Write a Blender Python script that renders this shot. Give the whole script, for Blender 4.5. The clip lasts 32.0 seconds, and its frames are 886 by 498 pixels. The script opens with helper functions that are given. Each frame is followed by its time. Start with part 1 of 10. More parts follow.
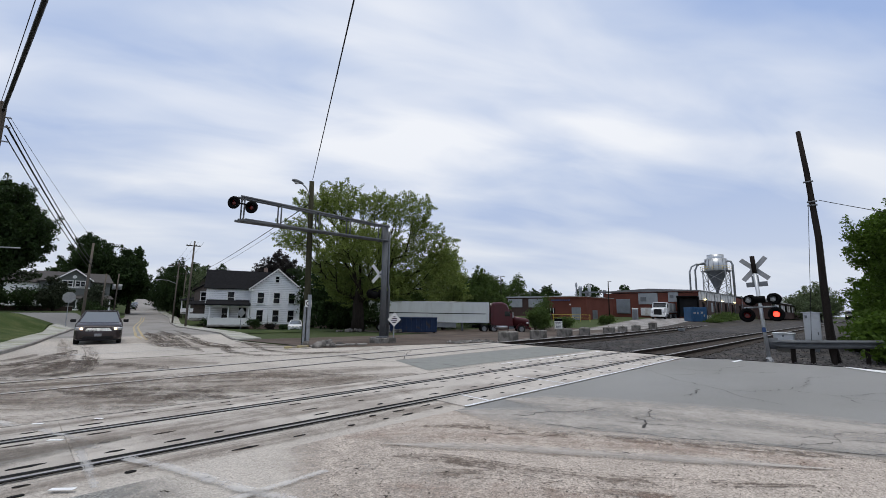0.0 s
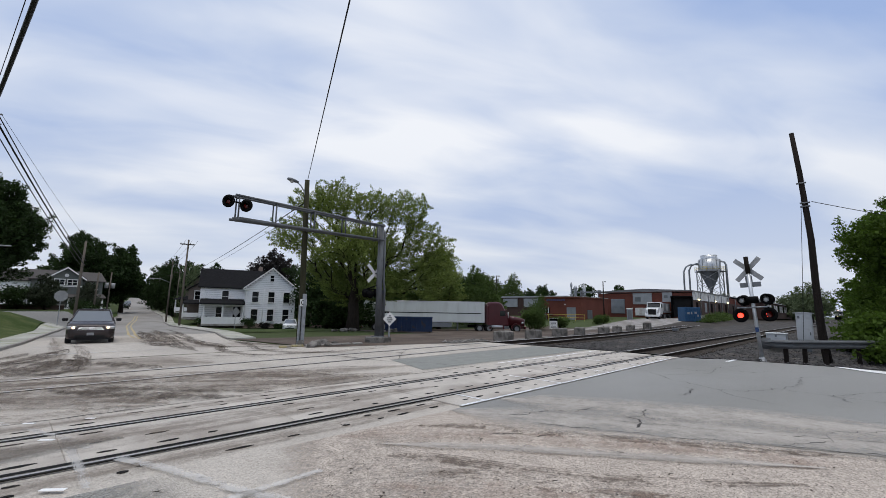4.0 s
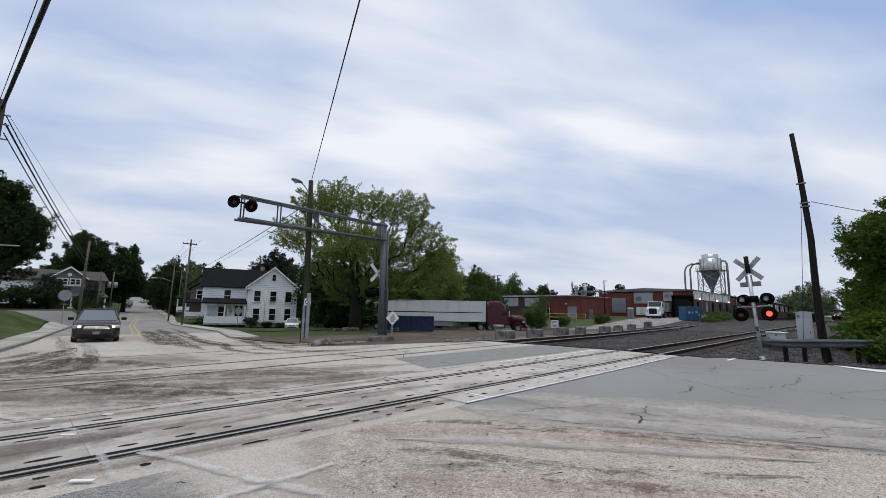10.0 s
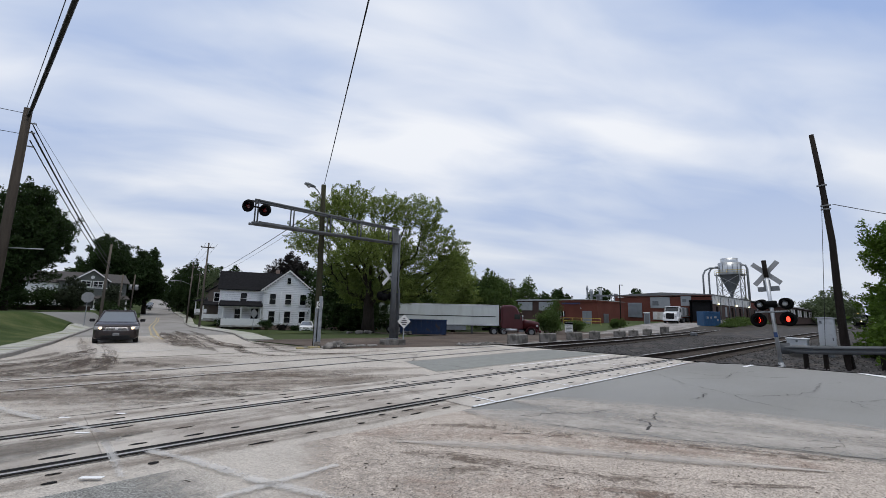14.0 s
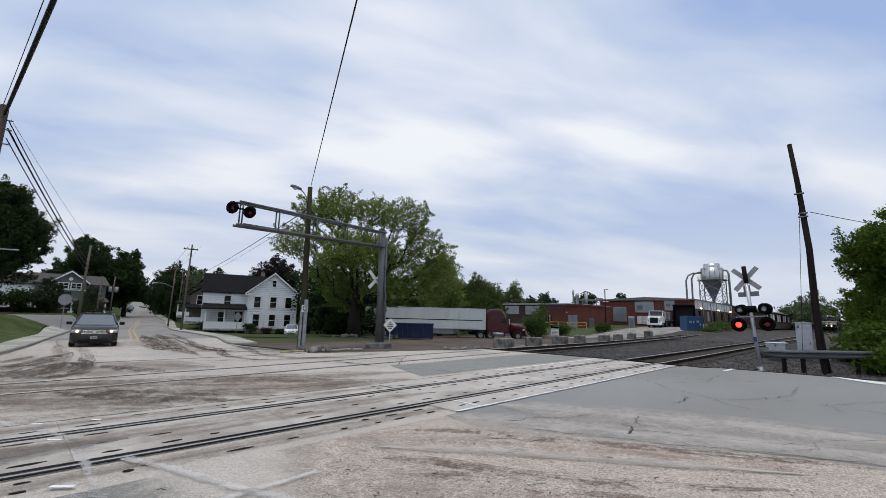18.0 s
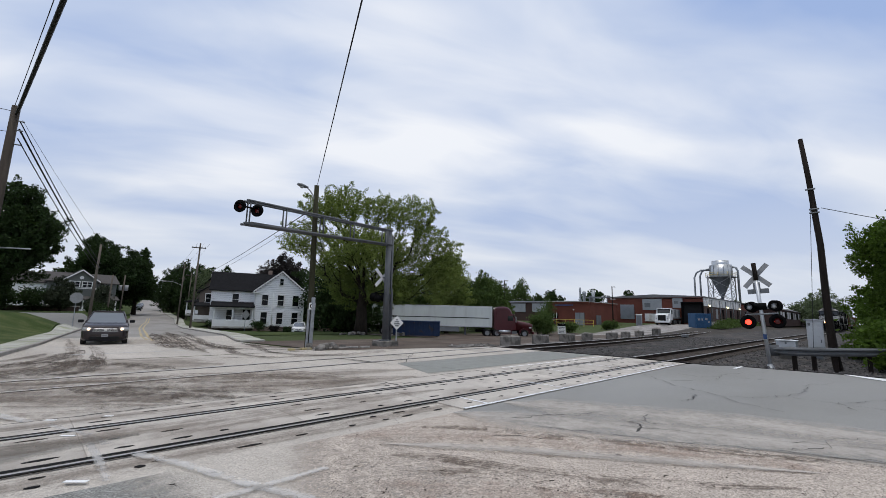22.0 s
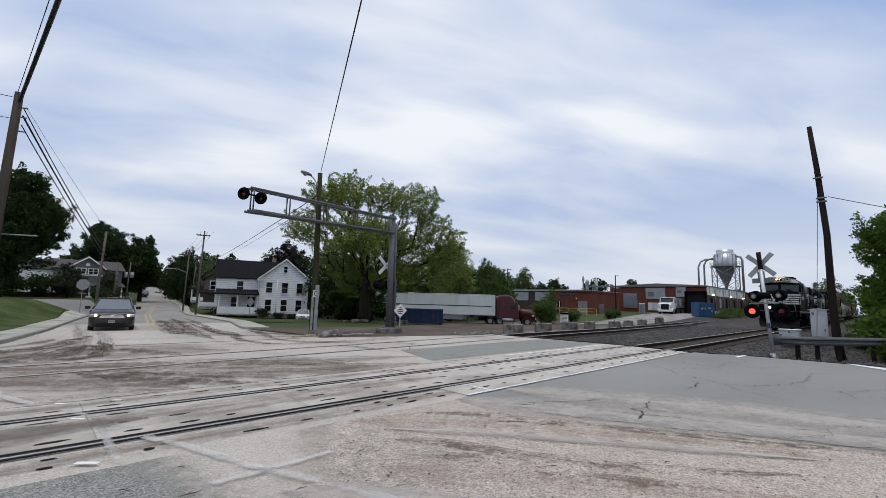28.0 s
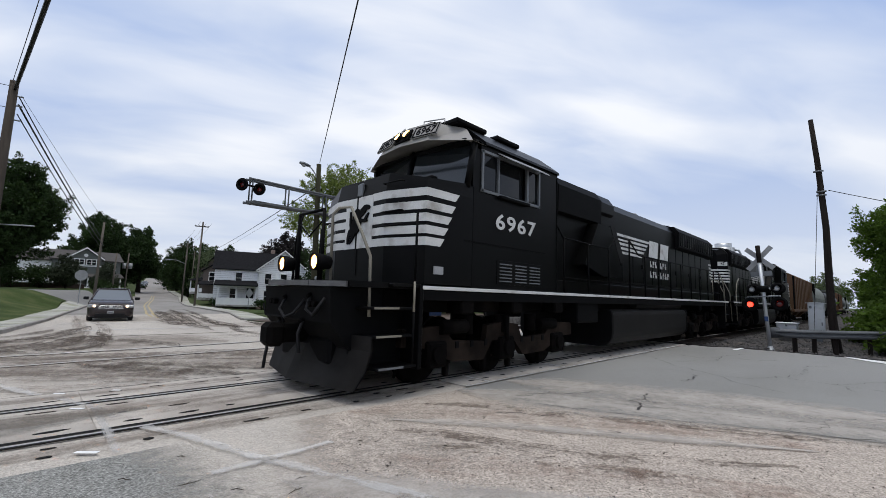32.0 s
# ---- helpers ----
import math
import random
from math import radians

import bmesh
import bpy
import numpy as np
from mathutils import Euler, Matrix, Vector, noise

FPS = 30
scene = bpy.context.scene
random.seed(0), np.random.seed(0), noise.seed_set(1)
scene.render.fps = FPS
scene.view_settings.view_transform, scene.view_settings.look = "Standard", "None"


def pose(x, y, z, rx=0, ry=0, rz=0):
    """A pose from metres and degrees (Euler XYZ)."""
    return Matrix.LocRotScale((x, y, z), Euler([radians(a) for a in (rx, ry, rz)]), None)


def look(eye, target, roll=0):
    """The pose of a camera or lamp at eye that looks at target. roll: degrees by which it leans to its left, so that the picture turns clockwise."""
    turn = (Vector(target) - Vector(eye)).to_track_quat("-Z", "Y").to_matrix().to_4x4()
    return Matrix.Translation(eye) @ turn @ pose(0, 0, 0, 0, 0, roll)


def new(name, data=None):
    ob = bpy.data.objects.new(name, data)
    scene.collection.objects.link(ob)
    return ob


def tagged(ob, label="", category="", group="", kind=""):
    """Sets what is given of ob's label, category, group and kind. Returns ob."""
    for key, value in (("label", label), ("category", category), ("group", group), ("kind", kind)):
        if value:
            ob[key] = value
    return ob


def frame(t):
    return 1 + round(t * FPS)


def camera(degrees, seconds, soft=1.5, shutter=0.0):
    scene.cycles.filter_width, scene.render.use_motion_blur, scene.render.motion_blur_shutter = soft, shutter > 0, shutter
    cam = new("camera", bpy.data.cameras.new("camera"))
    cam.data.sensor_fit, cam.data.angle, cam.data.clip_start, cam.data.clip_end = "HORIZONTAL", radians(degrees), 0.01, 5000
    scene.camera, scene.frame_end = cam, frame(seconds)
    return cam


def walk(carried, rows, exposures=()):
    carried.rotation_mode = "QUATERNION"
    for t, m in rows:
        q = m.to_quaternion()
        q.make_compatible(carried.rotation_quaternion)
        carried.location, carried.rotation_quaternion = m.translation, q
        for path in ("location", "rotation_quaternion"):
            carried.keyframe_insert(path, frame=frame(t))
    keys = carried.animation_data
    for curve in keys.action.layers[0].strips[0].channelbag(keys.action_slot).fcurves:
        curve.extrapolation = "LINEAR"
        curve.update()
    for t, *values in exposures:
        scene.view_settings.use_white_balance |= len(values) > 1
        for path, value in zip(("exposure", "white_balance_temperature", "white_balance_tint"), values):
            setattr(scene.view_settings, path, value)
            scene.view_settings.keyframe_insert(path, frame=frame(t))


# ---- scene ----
cam = camera(92.54, 32.0, soft=0.8, shutter=0.0)
PATH = [
    (0.0, 0.092, 0.124, 1.586, 98.292, -0.869, -45.440),
    (0.5, 0.095, 0.143, 1.581, 98.333, -0.954, -45.446),
    (1.0, 0.090, 0.129, 1.584, 98.408, -1.028, -45.479),
    (1.5, 0.091, 0.117, 1.595, 98.450, -1.101, -45.551),
    (2.0, 0.093, 0.129, 1.587, 98.502, -1.050, -45.703),
    (2.5, 0.092, 0.128, 1.583, 98.487, -0.993, -45.813),
    (3.0, 0.095, 0.132, 1.581, 98.417, -0.933, -45.932),
    (3.5, 0.097, 0.136, 1.583, 98.324, -0.941, -46.041),
    (5.5, 0.097, 0.131, 1.585, 98.120, -1.083, -46.038),
    (6.0, 0.097, 0.121, 1.589, 98.086, -1.048, -45.897),
    (6.5, 0.090, 0.126, 1.588, 97.991, -0.959, -45.771),
    (7.0, 0.094, 0.127, 1.584, 97.921, -0.761, -45.729),
    (7.5, 0.103, 0.136, 1.583, 97.846, -0.635, -45.745),
    (8.0, 0.112, 0.130, 1.583, 97.794, -0.622, -45.838),
    (8.5, 0.109, 0.147, 1.580, 97.776, -0.674, -46.008),
    (9.0, 0.094, 0.128, 1.586, 97.830, -0.797, -46.142),
    (9.5, -0.008, 0.101, 1.575, 97.985, -0.943, -46.144),
    (10.0, -0.085, 0.079, 1.581, 98.149, -0.995, -45.959),
    (10.5, -0.025, 0.049, 1.577, 98.354, -1.052, -45.517),
    (11.0, 0.037, 0.006, 1.583, 98.503, -1.068, -44.976),
    (11.5, 0.027, 0.010, 1.584, 98.570, -1.112, -44.695),
    (12.0, 0.016, 0.014, 1.579, 98.536, -1.230, -44.524),
    (12.5, 0.001, 0.004, 1.575, 98.483, -1.308, -44.554),
    (13.0, 0.000, 0.000, 1.580, 98.403, -1.405, -44.497),
    (13.5, 0.004, -0.004, 1.578, 98.433, -1.367, -44.319),
    (14.0, -0.010, -0.023, 1.582, 98.590, -1.298, -44.107),
    (14.5, -0.004, -0.026, 1.582, 98.823, -1.236, -44.067),
    (16.5, 0.018, -0.035, 1.585, 99.276, -1.472, -45.557),
    (17.0, 0.017, -0.054, 1.591, 99.206, -1.491, -45.817),
    (17.5, 0.018, -0.042, 1.588, 99.154, -1.460, -45.942),
    (18.0, 0.015, -0.048, 1.592, 99.115, -1.469, -45.827),
    (18.5, 0.014, -0.032, 1.588, 99.172, -1.437, -45.629),
    (19.0, 0.010, -0.032, 1.587, 99.261, -1.410, -45.374),
    (19.5, 0.015, -0.034, 1.591, 99.302, -1.357, -45.218),
    (20.0, 0.013, -0.037, 1.592, 99.282, -1.307, -45.204),
    (20.5, 0.017, -0.035, 1.591, 99.207, -1.272, -45.225),
    (21.0, 0.022, -0.038, 1.588, 99.080, -1.293, -45.202),
    (21.5, 0.015, -0.039, 1.589, 98.919, -1.384, -45.104),
    (22.0, 0.012, -0.038, 1.588, 98.794, -1.404, -44.972),
    (22.5, 0.010, -0.034, 1.582, 98.725, -1.334, -44.822),
    (23.0, 0.022, -0.029, 1.584, 98.668, -1.213, -44.655),
    (23.5, 0.015, -0.033, 1.587, 98.663, -1.174, -44.538),
    (24.0, 0.014, -0.044, 1.588, 98.706, -1.268, -44.443),
    (24.5, 0.013, -0.041, 1.583, 98.738, -1.402, -44.465),
    (25.0, 0.015, -0.037, 1.584, 98.753, -1.593, -44.574),
    (25.5, 0.014, -0.030, 1.583, 98.634, -1.747, -44.668),
    (27.5, 0.000, -0.032, 1.582, 97.391, -1.685, -44.553),
    (28.0, 0.007, -0.028, 1.577, 97.211, -1.640, -44.565),
    (28.5, 0.008, -0.027, 1.579, 97.090, -1.599, -44.620),
    (29.0, 0.015, -0.031, 1.581, 97.023, -1.530, -44.619),
    (29.5, 0.013, -0.022, 1.579, 96.988, -1.468, -44.615),
    (30.0, 0.013, -0.027, 1.581, 96.874, -1.421, -44.596),
    (30.5, 0.011, -0.029, 1.583, 96.698, -1.467, -44.624),
    (31.0, 0.012, -0.017, 1.577, 96.524, -1.595, -44.670),
    (31.5, 0.012, -0.012, 1.574, 96.281, -1.762, -44.697),
    (32.0, 0.017, -0.002, 1.568, 96.178, -1.870, -44.741),
]
walk(cam, [(r[0], pose(*r[1:])) for r in PATH], exposures=[(0.0, 0.02), (30.0, 0.03), (31.0, 0.06), (31.5, 0.09), (32.0, 0.12)])

# ---------------------------------------------------------------- light
world = bpy.data.worlds.new("sky")
scene.world = world
world.use_nodes = True


def sky_nodes():
    nt = world.node_tree
    n, l = nt.nodes, nt.links
    n.clear()
    out = n.new("ShaderNodeOutputWorld")
    bg = n.new("ShaderNodeBackground")
    sky = n.new("ShaderNodeTexSky")
    sky.sky_type, sky.sun_disc = "NISHITA", False
    sky.sun_elevation, sky.sun_rotation = radians(81), radians(239)
    tc = n.new("ShaderNodeTexCoord")
    sep = n.new("ShaderNodeSeparateXYZ")
    l.new(tc.outputs["Generated"], sep.inputs[0])
    zz = n.new("ShaderNodeMath"); zz.operation = "MAXIMUM"; zz.inputs[1].default_value = 0.0
    l.new(sep.outputs[2], zz.inputs[0])
    za = n.new("ShaderNodeMath"); za.operation = "ADD"; za.inputs[1].default_value = 0.16
    l.new(zz.outputs[0], za.inputs[0])
    dx = n.new("ShaderNodeMath"); dx.operation = "DIVIDE"
    dy = n.new("ShaderNodeMath"); dy.operation = "DIVIDE"
    l.new(sep.outputs[0], dx.inputs[0]); l.new(za.outputs[0], dx.inputs[1])
    l.new(sep.outputs[1], dy.inputs[0]); l.new(za.outputs[0], dy.inputs[1])
    com = n.new("ShaderNodeCombineXYZ")
    l.new(dx.outputs[0], com.inputs[0]); l.new(dy.outputs[0], com.inputs[1])
    mp = n.new("ShaderNodeMapping")
    mp.vector_type = "TEXTURE"
    mp.inputs["Rotation"].default_value = (0, 0, radians(CLOUD_TURN))
    mp.inputs["Scale"].default_value = (2.1, 1.0, 1)
    mp.inputs["Location"].default_value = CLOUD_SHIFT
    l.new(com.outputs[0], mp.inputs[0])
    big = n.new("ShaderNodeTexNoise")
    big.inputs["Scale"].default_value, big.inputs["Detail"].default_value = 1.0, 3.5
    big.inputs["Roughness"].default_value, big.inputs["Distortion"].default_value = 0.45, 0.25
    l.new(mp.outputs[0], big.inputs[0])
    small = n.new("ShaderNodeTexNoise")
    small.inputs["Scale"].default_value, small.inputs["Detail"].default_value, small.inputs["Roughness"].default_value, small.inputs["Distortion"].default_value = 3.1, 4.0, 0.55, 0.5
    l.new(mp.outputs[0], small.inputs[0])
    weave = n.new("ShaderNodeMath"); weave.operation = "MULTIPLY_ADD"; weave.inputs[1].default_value, weave.inputs[2].default_value = 0.20, -0.10
    l.new(small.outputs[0], weave.inputs[0])
    cloud = n.new("ShaderNodeMath"); cloud.operation = "ADD"
    l.new(big.outputs[0], cloud.inputs[0]); l.new(weave.outputs[0], cloud.inputs[1])
    ramp = n.new("ShaderNodeValToRGB")
    e = ramp.color_ramp.elements
    e[0].position, e[0].color = 0.37, (0.36, 0.485, 0.775, 1)
    e[1].position, e[1].color = 0.59, (0.92, 0.945, 1.0, 1)
    k = e.new(0.472); k.color = (0.60, 0.685, 0.865, 1)
    l.new(cloud.outputs[0], ramp.inputs[0])
    # paler, evener cloud down at the horizon
    hz = n.new("ShaderNodeMapRange"); hz.interpolation_type = "SMOOTHSTEP"
    hz.inputs["From Min"].default_value, hz.inputs["From Max"].default_value = 0.0, 0.42
    hz.inputs["To Min"].default_value, hz.inputs["To Max"].default_value = 0.82, 0.0
    l.new(sep.outputs[2], hz.inputs[0])
    mx = n.new("ShaderNodeMix"); mx.data_type = "RGBA"
    l.new(hz.outputs[0], mx.inputs["Factor"])
    l.new(ramp.outputs[0], mx.inputs["A"])
    mx.inputs["B"].default_value = (0.67, 0.725, 0.83, 1)
    bs = n.new("ShaderNodeBackground")
    bs.inputs["Strength"].default_value = 0.05
    l.new(sky.outputs[0], bs.inputs["Color"])
    l.new(mx.outputs["Result"], bg.inputs["Color"])
    bg.inputs["Strength"].default_value = CLOUD_LIGHT
    add = n.new("ShaderNodeMixShader"); add.inputs[0].default_value = 0.93
    l.new(bs.outputs[0], add.inputs[1]); l.new(bg.outputs[0], add.inputs[2])
    l.new(add.outputs[0], out.inputs[0])


CLOUD_TURN, CLOUD_SHIFT, CLOUD_LIGHT = -28, (0.3, 0.2, 0.0), 1.0
sky_nodes()
sun = new("sun", bpy.data.lights.new("sun", "SUN"))
sun.data.energy, sun.data.angle, sun.data.color = 1.35, radians(25), (1.0, 0.96, 0.9)
sun.matrix_world = look((-10, -6, 80), (0, 0, 0))

# ---------------------------------------------------------------- mesh and material tools
class Geo:
    """Collects points and faces of one mesh."""

    def __init__(self, m=None):
        self.v, self.f, self.s = [], [], []
        self.m = m

    def add(self, pts, faces, smooth=False, m=None):
        k = len(self.v)
        t = m if m is not None else self.m
        self.v += [tuple(t @ Vector(p)) for p in pts] if t is not None else [tuple(p) for p in pts]
        self.f += [tuple(i + k for i in q) for q in faces]
        self.s += [smooth] * len(faces)
        return self

    def box(self, c, s, bev=0.0, m=None):
        x, y, z = (d / 2 for d in s)
        b = min(bev, x * 0.49, y * 0.49, z * 0.49)
        if b <= 0:
            p = [(c[0] + i * x, c[1] + j * y, c[2] + k * z) for k in (-1, 1) for j in (-1, 1) for i in (-1, 1)]
            return self.add(p, [(0, 2, 3, 1), (4, 5, 7, 6), (0, 1, 5, 4), (2, 6, 7, 3), (0, 4, 6, 2), (1, 3, 7, 5)], m=m)
        p, ix = [], {}
        for i in (-1, 1):
            for j in (-1, 1):
                for k in (-1, 1):
                    for a in range(3):
                        q = [i * (x - (b if a != 0 else 0)), j * (y - (b if a != 1 else 0)), k * (z - (b if a != 2 else 0))]
                        ix[i, j, k, a] = len(p)
                        p.append((c[0] + q[0], c[1] + q[1], c[2] + q[2]))
        f = []
        for i in (-1, 1):
            f.append([ix[i, -1, -1, 0], ix[i, 1, -1, 0], ix[i, 1, 1, 0], ix[i, -1, 1, 0]][::i])
            f.append([ix[-1, i, -1, 1], ix[-1, i, 1, 1], ix[1, i, 1, 1], ix[1, i, -1, 1]][::i])
            f.append([ix[-1, -1, i, 2], ix[1, -1, i, 2], ix[1, 1, i, 2], ix[-1, 1, i, 2]][::i])
        for i in (-1, 1):
            for j in (-1, 1):
                f.append([ix[i, j, -1, 0], ix[i, j, -1, 1], ix[i, j, 1, 1], ix[i, j, 1, 0]][::i * j])
                f.append([ix[i, -1, j, 2], ix[i, -1, j, 0], ix[i, 1, j, 0], ix[i, 1, j, 2]][::i * j])
                f.append([ix[-1, i, j, 1], ix[-1, i, j, 2], ix[1, i, j, 2], ix[1, i, j, 1]][::i * j])
        for i in (-1, 1):
            for j in (-1, 1):
                for k in (-1, 1):
                    f.append([ix[i, j, k, 0], ix[i, j, k, 1], ix[i, j, k, 2]][::i * j * k])
        return self.add(p, [tuple(q) for q in f], m=m)

    def cyl(self, a, b, r, r2=None, n=12, caps=True, m=None):
        a, b = Vector(a), Vector(b)
        r2 = r if r2 is None else r2
        w = (b - a).normalized()
        u = w.orthogonal().normalized()
        t = w.cross(u)
        p = []
        for c, rr in ((a, r), (b, r2)):
            p += [c + (u * math.cos(2 * math.pi * i / n) + t * math.sin(2 * math.pi * i / n)) * rr for i in range(n)]
        self.add(p, [(i, (i + 1) % n, n + (i + 1) % n, n + i) for i in range(n)], True, m)
        if caps:
            k = len(self.v) - 2 * n
            self.f += [tuple(k + i for i in range(n - 1, -1, -1)), tuple(k + n + i for i in range(n))]
            self.s += [False, False]
        return self

    def tube(self, pts, r, n=6, m=None):
        pts = [Vector(p) for p in pts]
        rr = r if isinstance(r, (list, tuple)) else [r] * len(pts)
        u, p = None, []
        for i, c in enumerate(pts):
            w = (pts[min(i + 1, len(pts) - 1)] - pts[max(i - 1, 0)]).normalized()
            u = (w.orthogonal() if u is None else u - w * u.dot(w)).normalized()
            t = w.cross(u)
            p += [c + (u * math.cos(2 * math.pi * k / n) + t * math.sin(2 * math.pi * k / n)) * rr[i] for k in range(n)]
        f = [(i * n + k, i * n + (k + 1) % n, (i + 1) * n + (k + 1) % n, (i + 1) * n + k) for i in range(len(pts) - 1) for k in range(n)]
        self.add(p, f, True, m)
        k = len(self.v) - n * len(pts)
        self.f += [tuple(k + i for i in range(n - 1, -1, -1)), tuple(k + n * (len(pts) - 1) + i for i in range(n))]
        self.s += [False, False]
        return self

    def prism(self, poly, axis, lo, hi, m=None):
        """A polygon of the two axes that follow, pushed along axis from lo to hi."""
        n = len(poly)
        put = {"x": lambda a, b, h: (h, a, b), "y": lambda a, b, h: (a, h, b), "z": lambda a, b, h: (a, b, h)}[axis]
        area = sum(poly[i][0] * poly[(i + 1) % n][1] - poly[(i + 1) % n][0] * poly[i][1] for i in range(n))
        if (area < 0) != (axis == "y"):
            poly = poly[::-1]
        p = [put(a, b, lo) for a, b in poly] + [put(a, b, hi) for a, b in poly]
        f = [tuple(range(n - 1, -1, -1)), tuple(range(n, 2 * n))] + [(i, (i + 1) % n, n + (i + 1) % n, n + i) for i in range(n)]
        return self.add(p, f, m=m)

    def lathe(self, prof, n=16, m=None, smooth=True):
        p = [(r * math.cos(2 * math.pi * i / n), r * math.sin(2 * math.pi * i / n), z) for r, z in prof for i in range(n)]
        f = [(j * n + i, j * n + (i + 1) % n, (j + 1) * n + (i + 1) % n, (j + 1) * n + i) for j in range(len(prof) - 1) for i in range(n)]
        return self.add(p, f, smooth, m)

    def quad(self, a, b, c, d, m=None):
        return self.add([a, b, c, d], [(0, 1, 2, 3)], m=m)

    def loft(self, rings, close=True, smooth=False, m=None):
        n = len(rings[0])
        p = [q for r in rings for q in r]
        f = [(j * n + i, j * n + (i + 1) % n, (j + 1) * n + (i + 1) % n, (j + 1) * n + i) for j in range(len(rings) - 1) for i in range(n)]
        if close:
            f += [tuple(range(n - 1, -1, -1)), tuple((len(rings) - 1) * n + i for i in range(n))]
        return self.add(p, f, smooth, m)

    def mesh(self, name):
        me = bpy.data.meshes.new(name)
        me.from_pydata(self.v, [], self.f)
        me.polygons.foreach_set("use_smooth", self.s)
        me.update()
        return me


def part(name, geo, material, parent=None, label=""):
    me = geo.mesh(name) if isinstance(geo, Geo) else geo
    if material is not None and not me.materials:
        me.materials.append(material)
    ob = new(name, me)
    if parent is not None:
        ob.parent = parent
    return tagged(ob, label)


def thing(name, label, category, m=None, group="", kind=""):
    ob = new(name)
    ob.empty_display_size = 0.2
    if m is not None:
        ob.matrix_basis = m
    return tagged(ob, label, category, group, kind)


def mat(name, col, rough=0.8, metal=0.0, var=0.18, scale=2.0, bump=0.15, fine=60.0, stain=None, stain_at=0.6, stain_scale=1.0,
        stretch=(1, 1, 1), spec=0.4, glow=0.0, per_object=0.0, per_island=0.0):
    """A surface with broad and fine variation, an optional stain colour in patches, and fine relief."""
    ma = bpy.data.materials.new(name)
    ma.use_nodes = True
    nt = ma.node_tree
    n, l = nt.nodes, nt.links
    b = n["Principled BSDF"]
    b.inputs["Roughness"].default_value, b.inputs["Metallic"].default_value = rough, metal
    b.inputs["Specular IOR Level"].default_value = spec
    tc = n.new("ShaderNodeTexCoord")
    mp = n.new("ShaderNodeMapping")
    mp.inputs["Scale"].default_value = stretch
    l.new(tc.outputs["Object"], mp.inputs[0])

    def tex(s, detail):
        t = n.new("ShaderNodeTexNoise")
        t.inputs["Scale"].default_value, t.inputs["Detail"].default_value = s, detail
        l.new(mp.outputs[0], t.inputs[0])
        return t.outputs[0]

    def span(src, a, c, lo, hi):
        r = n.new("ShaderNodeMapRange")
        for k, v in zip(("From Min", "From Max", "To Min", "To Max"), (a, c, lo, hi)):
            r.inputs[k].default_value = v
        l.new(src, r.inputs[0])
        return r.outputs[0]

    def times(a, c):
        t = n.new("ShaderNodeMath")
        t.operation = "MULTIPLY"
        l.new(a, t.inputs[0]), l.new(c, t.inputs[1])
        return t.outputs[0]

    wide, grain = tex(scale, 4), tex(fine, 3)
    f = times(span(wide, 0.25, 0.75, 1 - var, 1 + var), span(grain, 0.25, 0.75, 1 - var * 0.6, 1 + var * 0.6))
    if per_object:
        oi = n.new("ShaderNodeObjectInfo")
        f = times(f, span(oi.outputs["Random"], 0, 1, 1 - per_object, 1 + per_object))
    if per_island:
        ge = n.new("ShaderNodeNewGeometry")
        f = times(f, span(ge.outputs["Random Per Island"], 0, 1, 1 - per_island, 1 + per_island))
    base = n.new("ShaderNodeRGB")
    base.outputs[0].default_value = (*col, 1)
    src = base.outputs[0]
    if stain is not None:
        mx = n.new("ShaderNodeMix")
        mx.data_type = "RGBA"
        l.new(span(tex(stain_scale, 6), stain_at - 0.08, stain_at + 0.08, 0, 1), mx.inputs["Factor"])
        l.new(src, mx.inputs["A"])
        mx.inputs["B"].default_value = (*stain, 1)
        src = mx.outputs["Result"]
    sc = n.new("ShaderNodeVectorMath")
    sc.operation = "SCALE"
    l.new(src, sc.inputs[0]), l.new(f, sc.inputs["Scale"])
    l.new(sc.outputs[0], b.inputs["Base Color"])
    if bump:
        bu = n.new("ShaderNodeBump")
        bu.inputs["Strength"].default_value, bu.inputs["Distance"].default_value = bump, 0.02
        l.new(grain, bu.inputs["Height"])
        l.new(bu.outputs[0], b.inputs["Normal"])
    if glow:
        b.inputs["Emission Color"].default_value = (*col, 1)
        b.inputs["Emission Strength"].default_value = glow
    return ma


def speckled(ma, scale, dark, light):
    """Adds aggregate speckle: dark pits and pale chips."""
    nt = ma.node_tree
    n, l = nt.nodes, nt.links
    b = n["Principled BSDF"]
    old = b.inputs["Base Color"].links[0].from_socket
    tc = n.new("ShaderNodeTexCoord")
    no = n.new("ShaderNodeTexNoise")
    no.inputs["Scale"].default_value, no.inputs["Detail"].default_value, no.inputs["Roughness"].default_value = scale, 2, 0.7
    l.new(tc.outputs["Object"], no.inputs[0])
    r = n.new("ShaderNodeValToRGB")
    e = r.color_ramp.elements
    e[0].position, e[0].color = 0.30, (dark, dark, dark, 1)
    e[1].position, e[1].color = 0.72, (light, light, light, 1)
    a = e.new(0.42)
    a.color = (1, 1, 1, 1)
    a = e.new(0.60)
    a.color = (1, 1, 1, 1)
    l.new(no.outputs[0], r.inputs[0])
    mx = n.new("ShaderNodeMix")
    mx.data_type, mx.blend_type = "RGBA", "MULTIPLY"
    mx.inputs["Factor"].default_value = 1.0
    l.new(old, mx.inputs["A"]), l.new(r.outputs[0], mx.inputs["B"])
    l.new(mx.outputs["Result"], b.inputs["Base Color"])


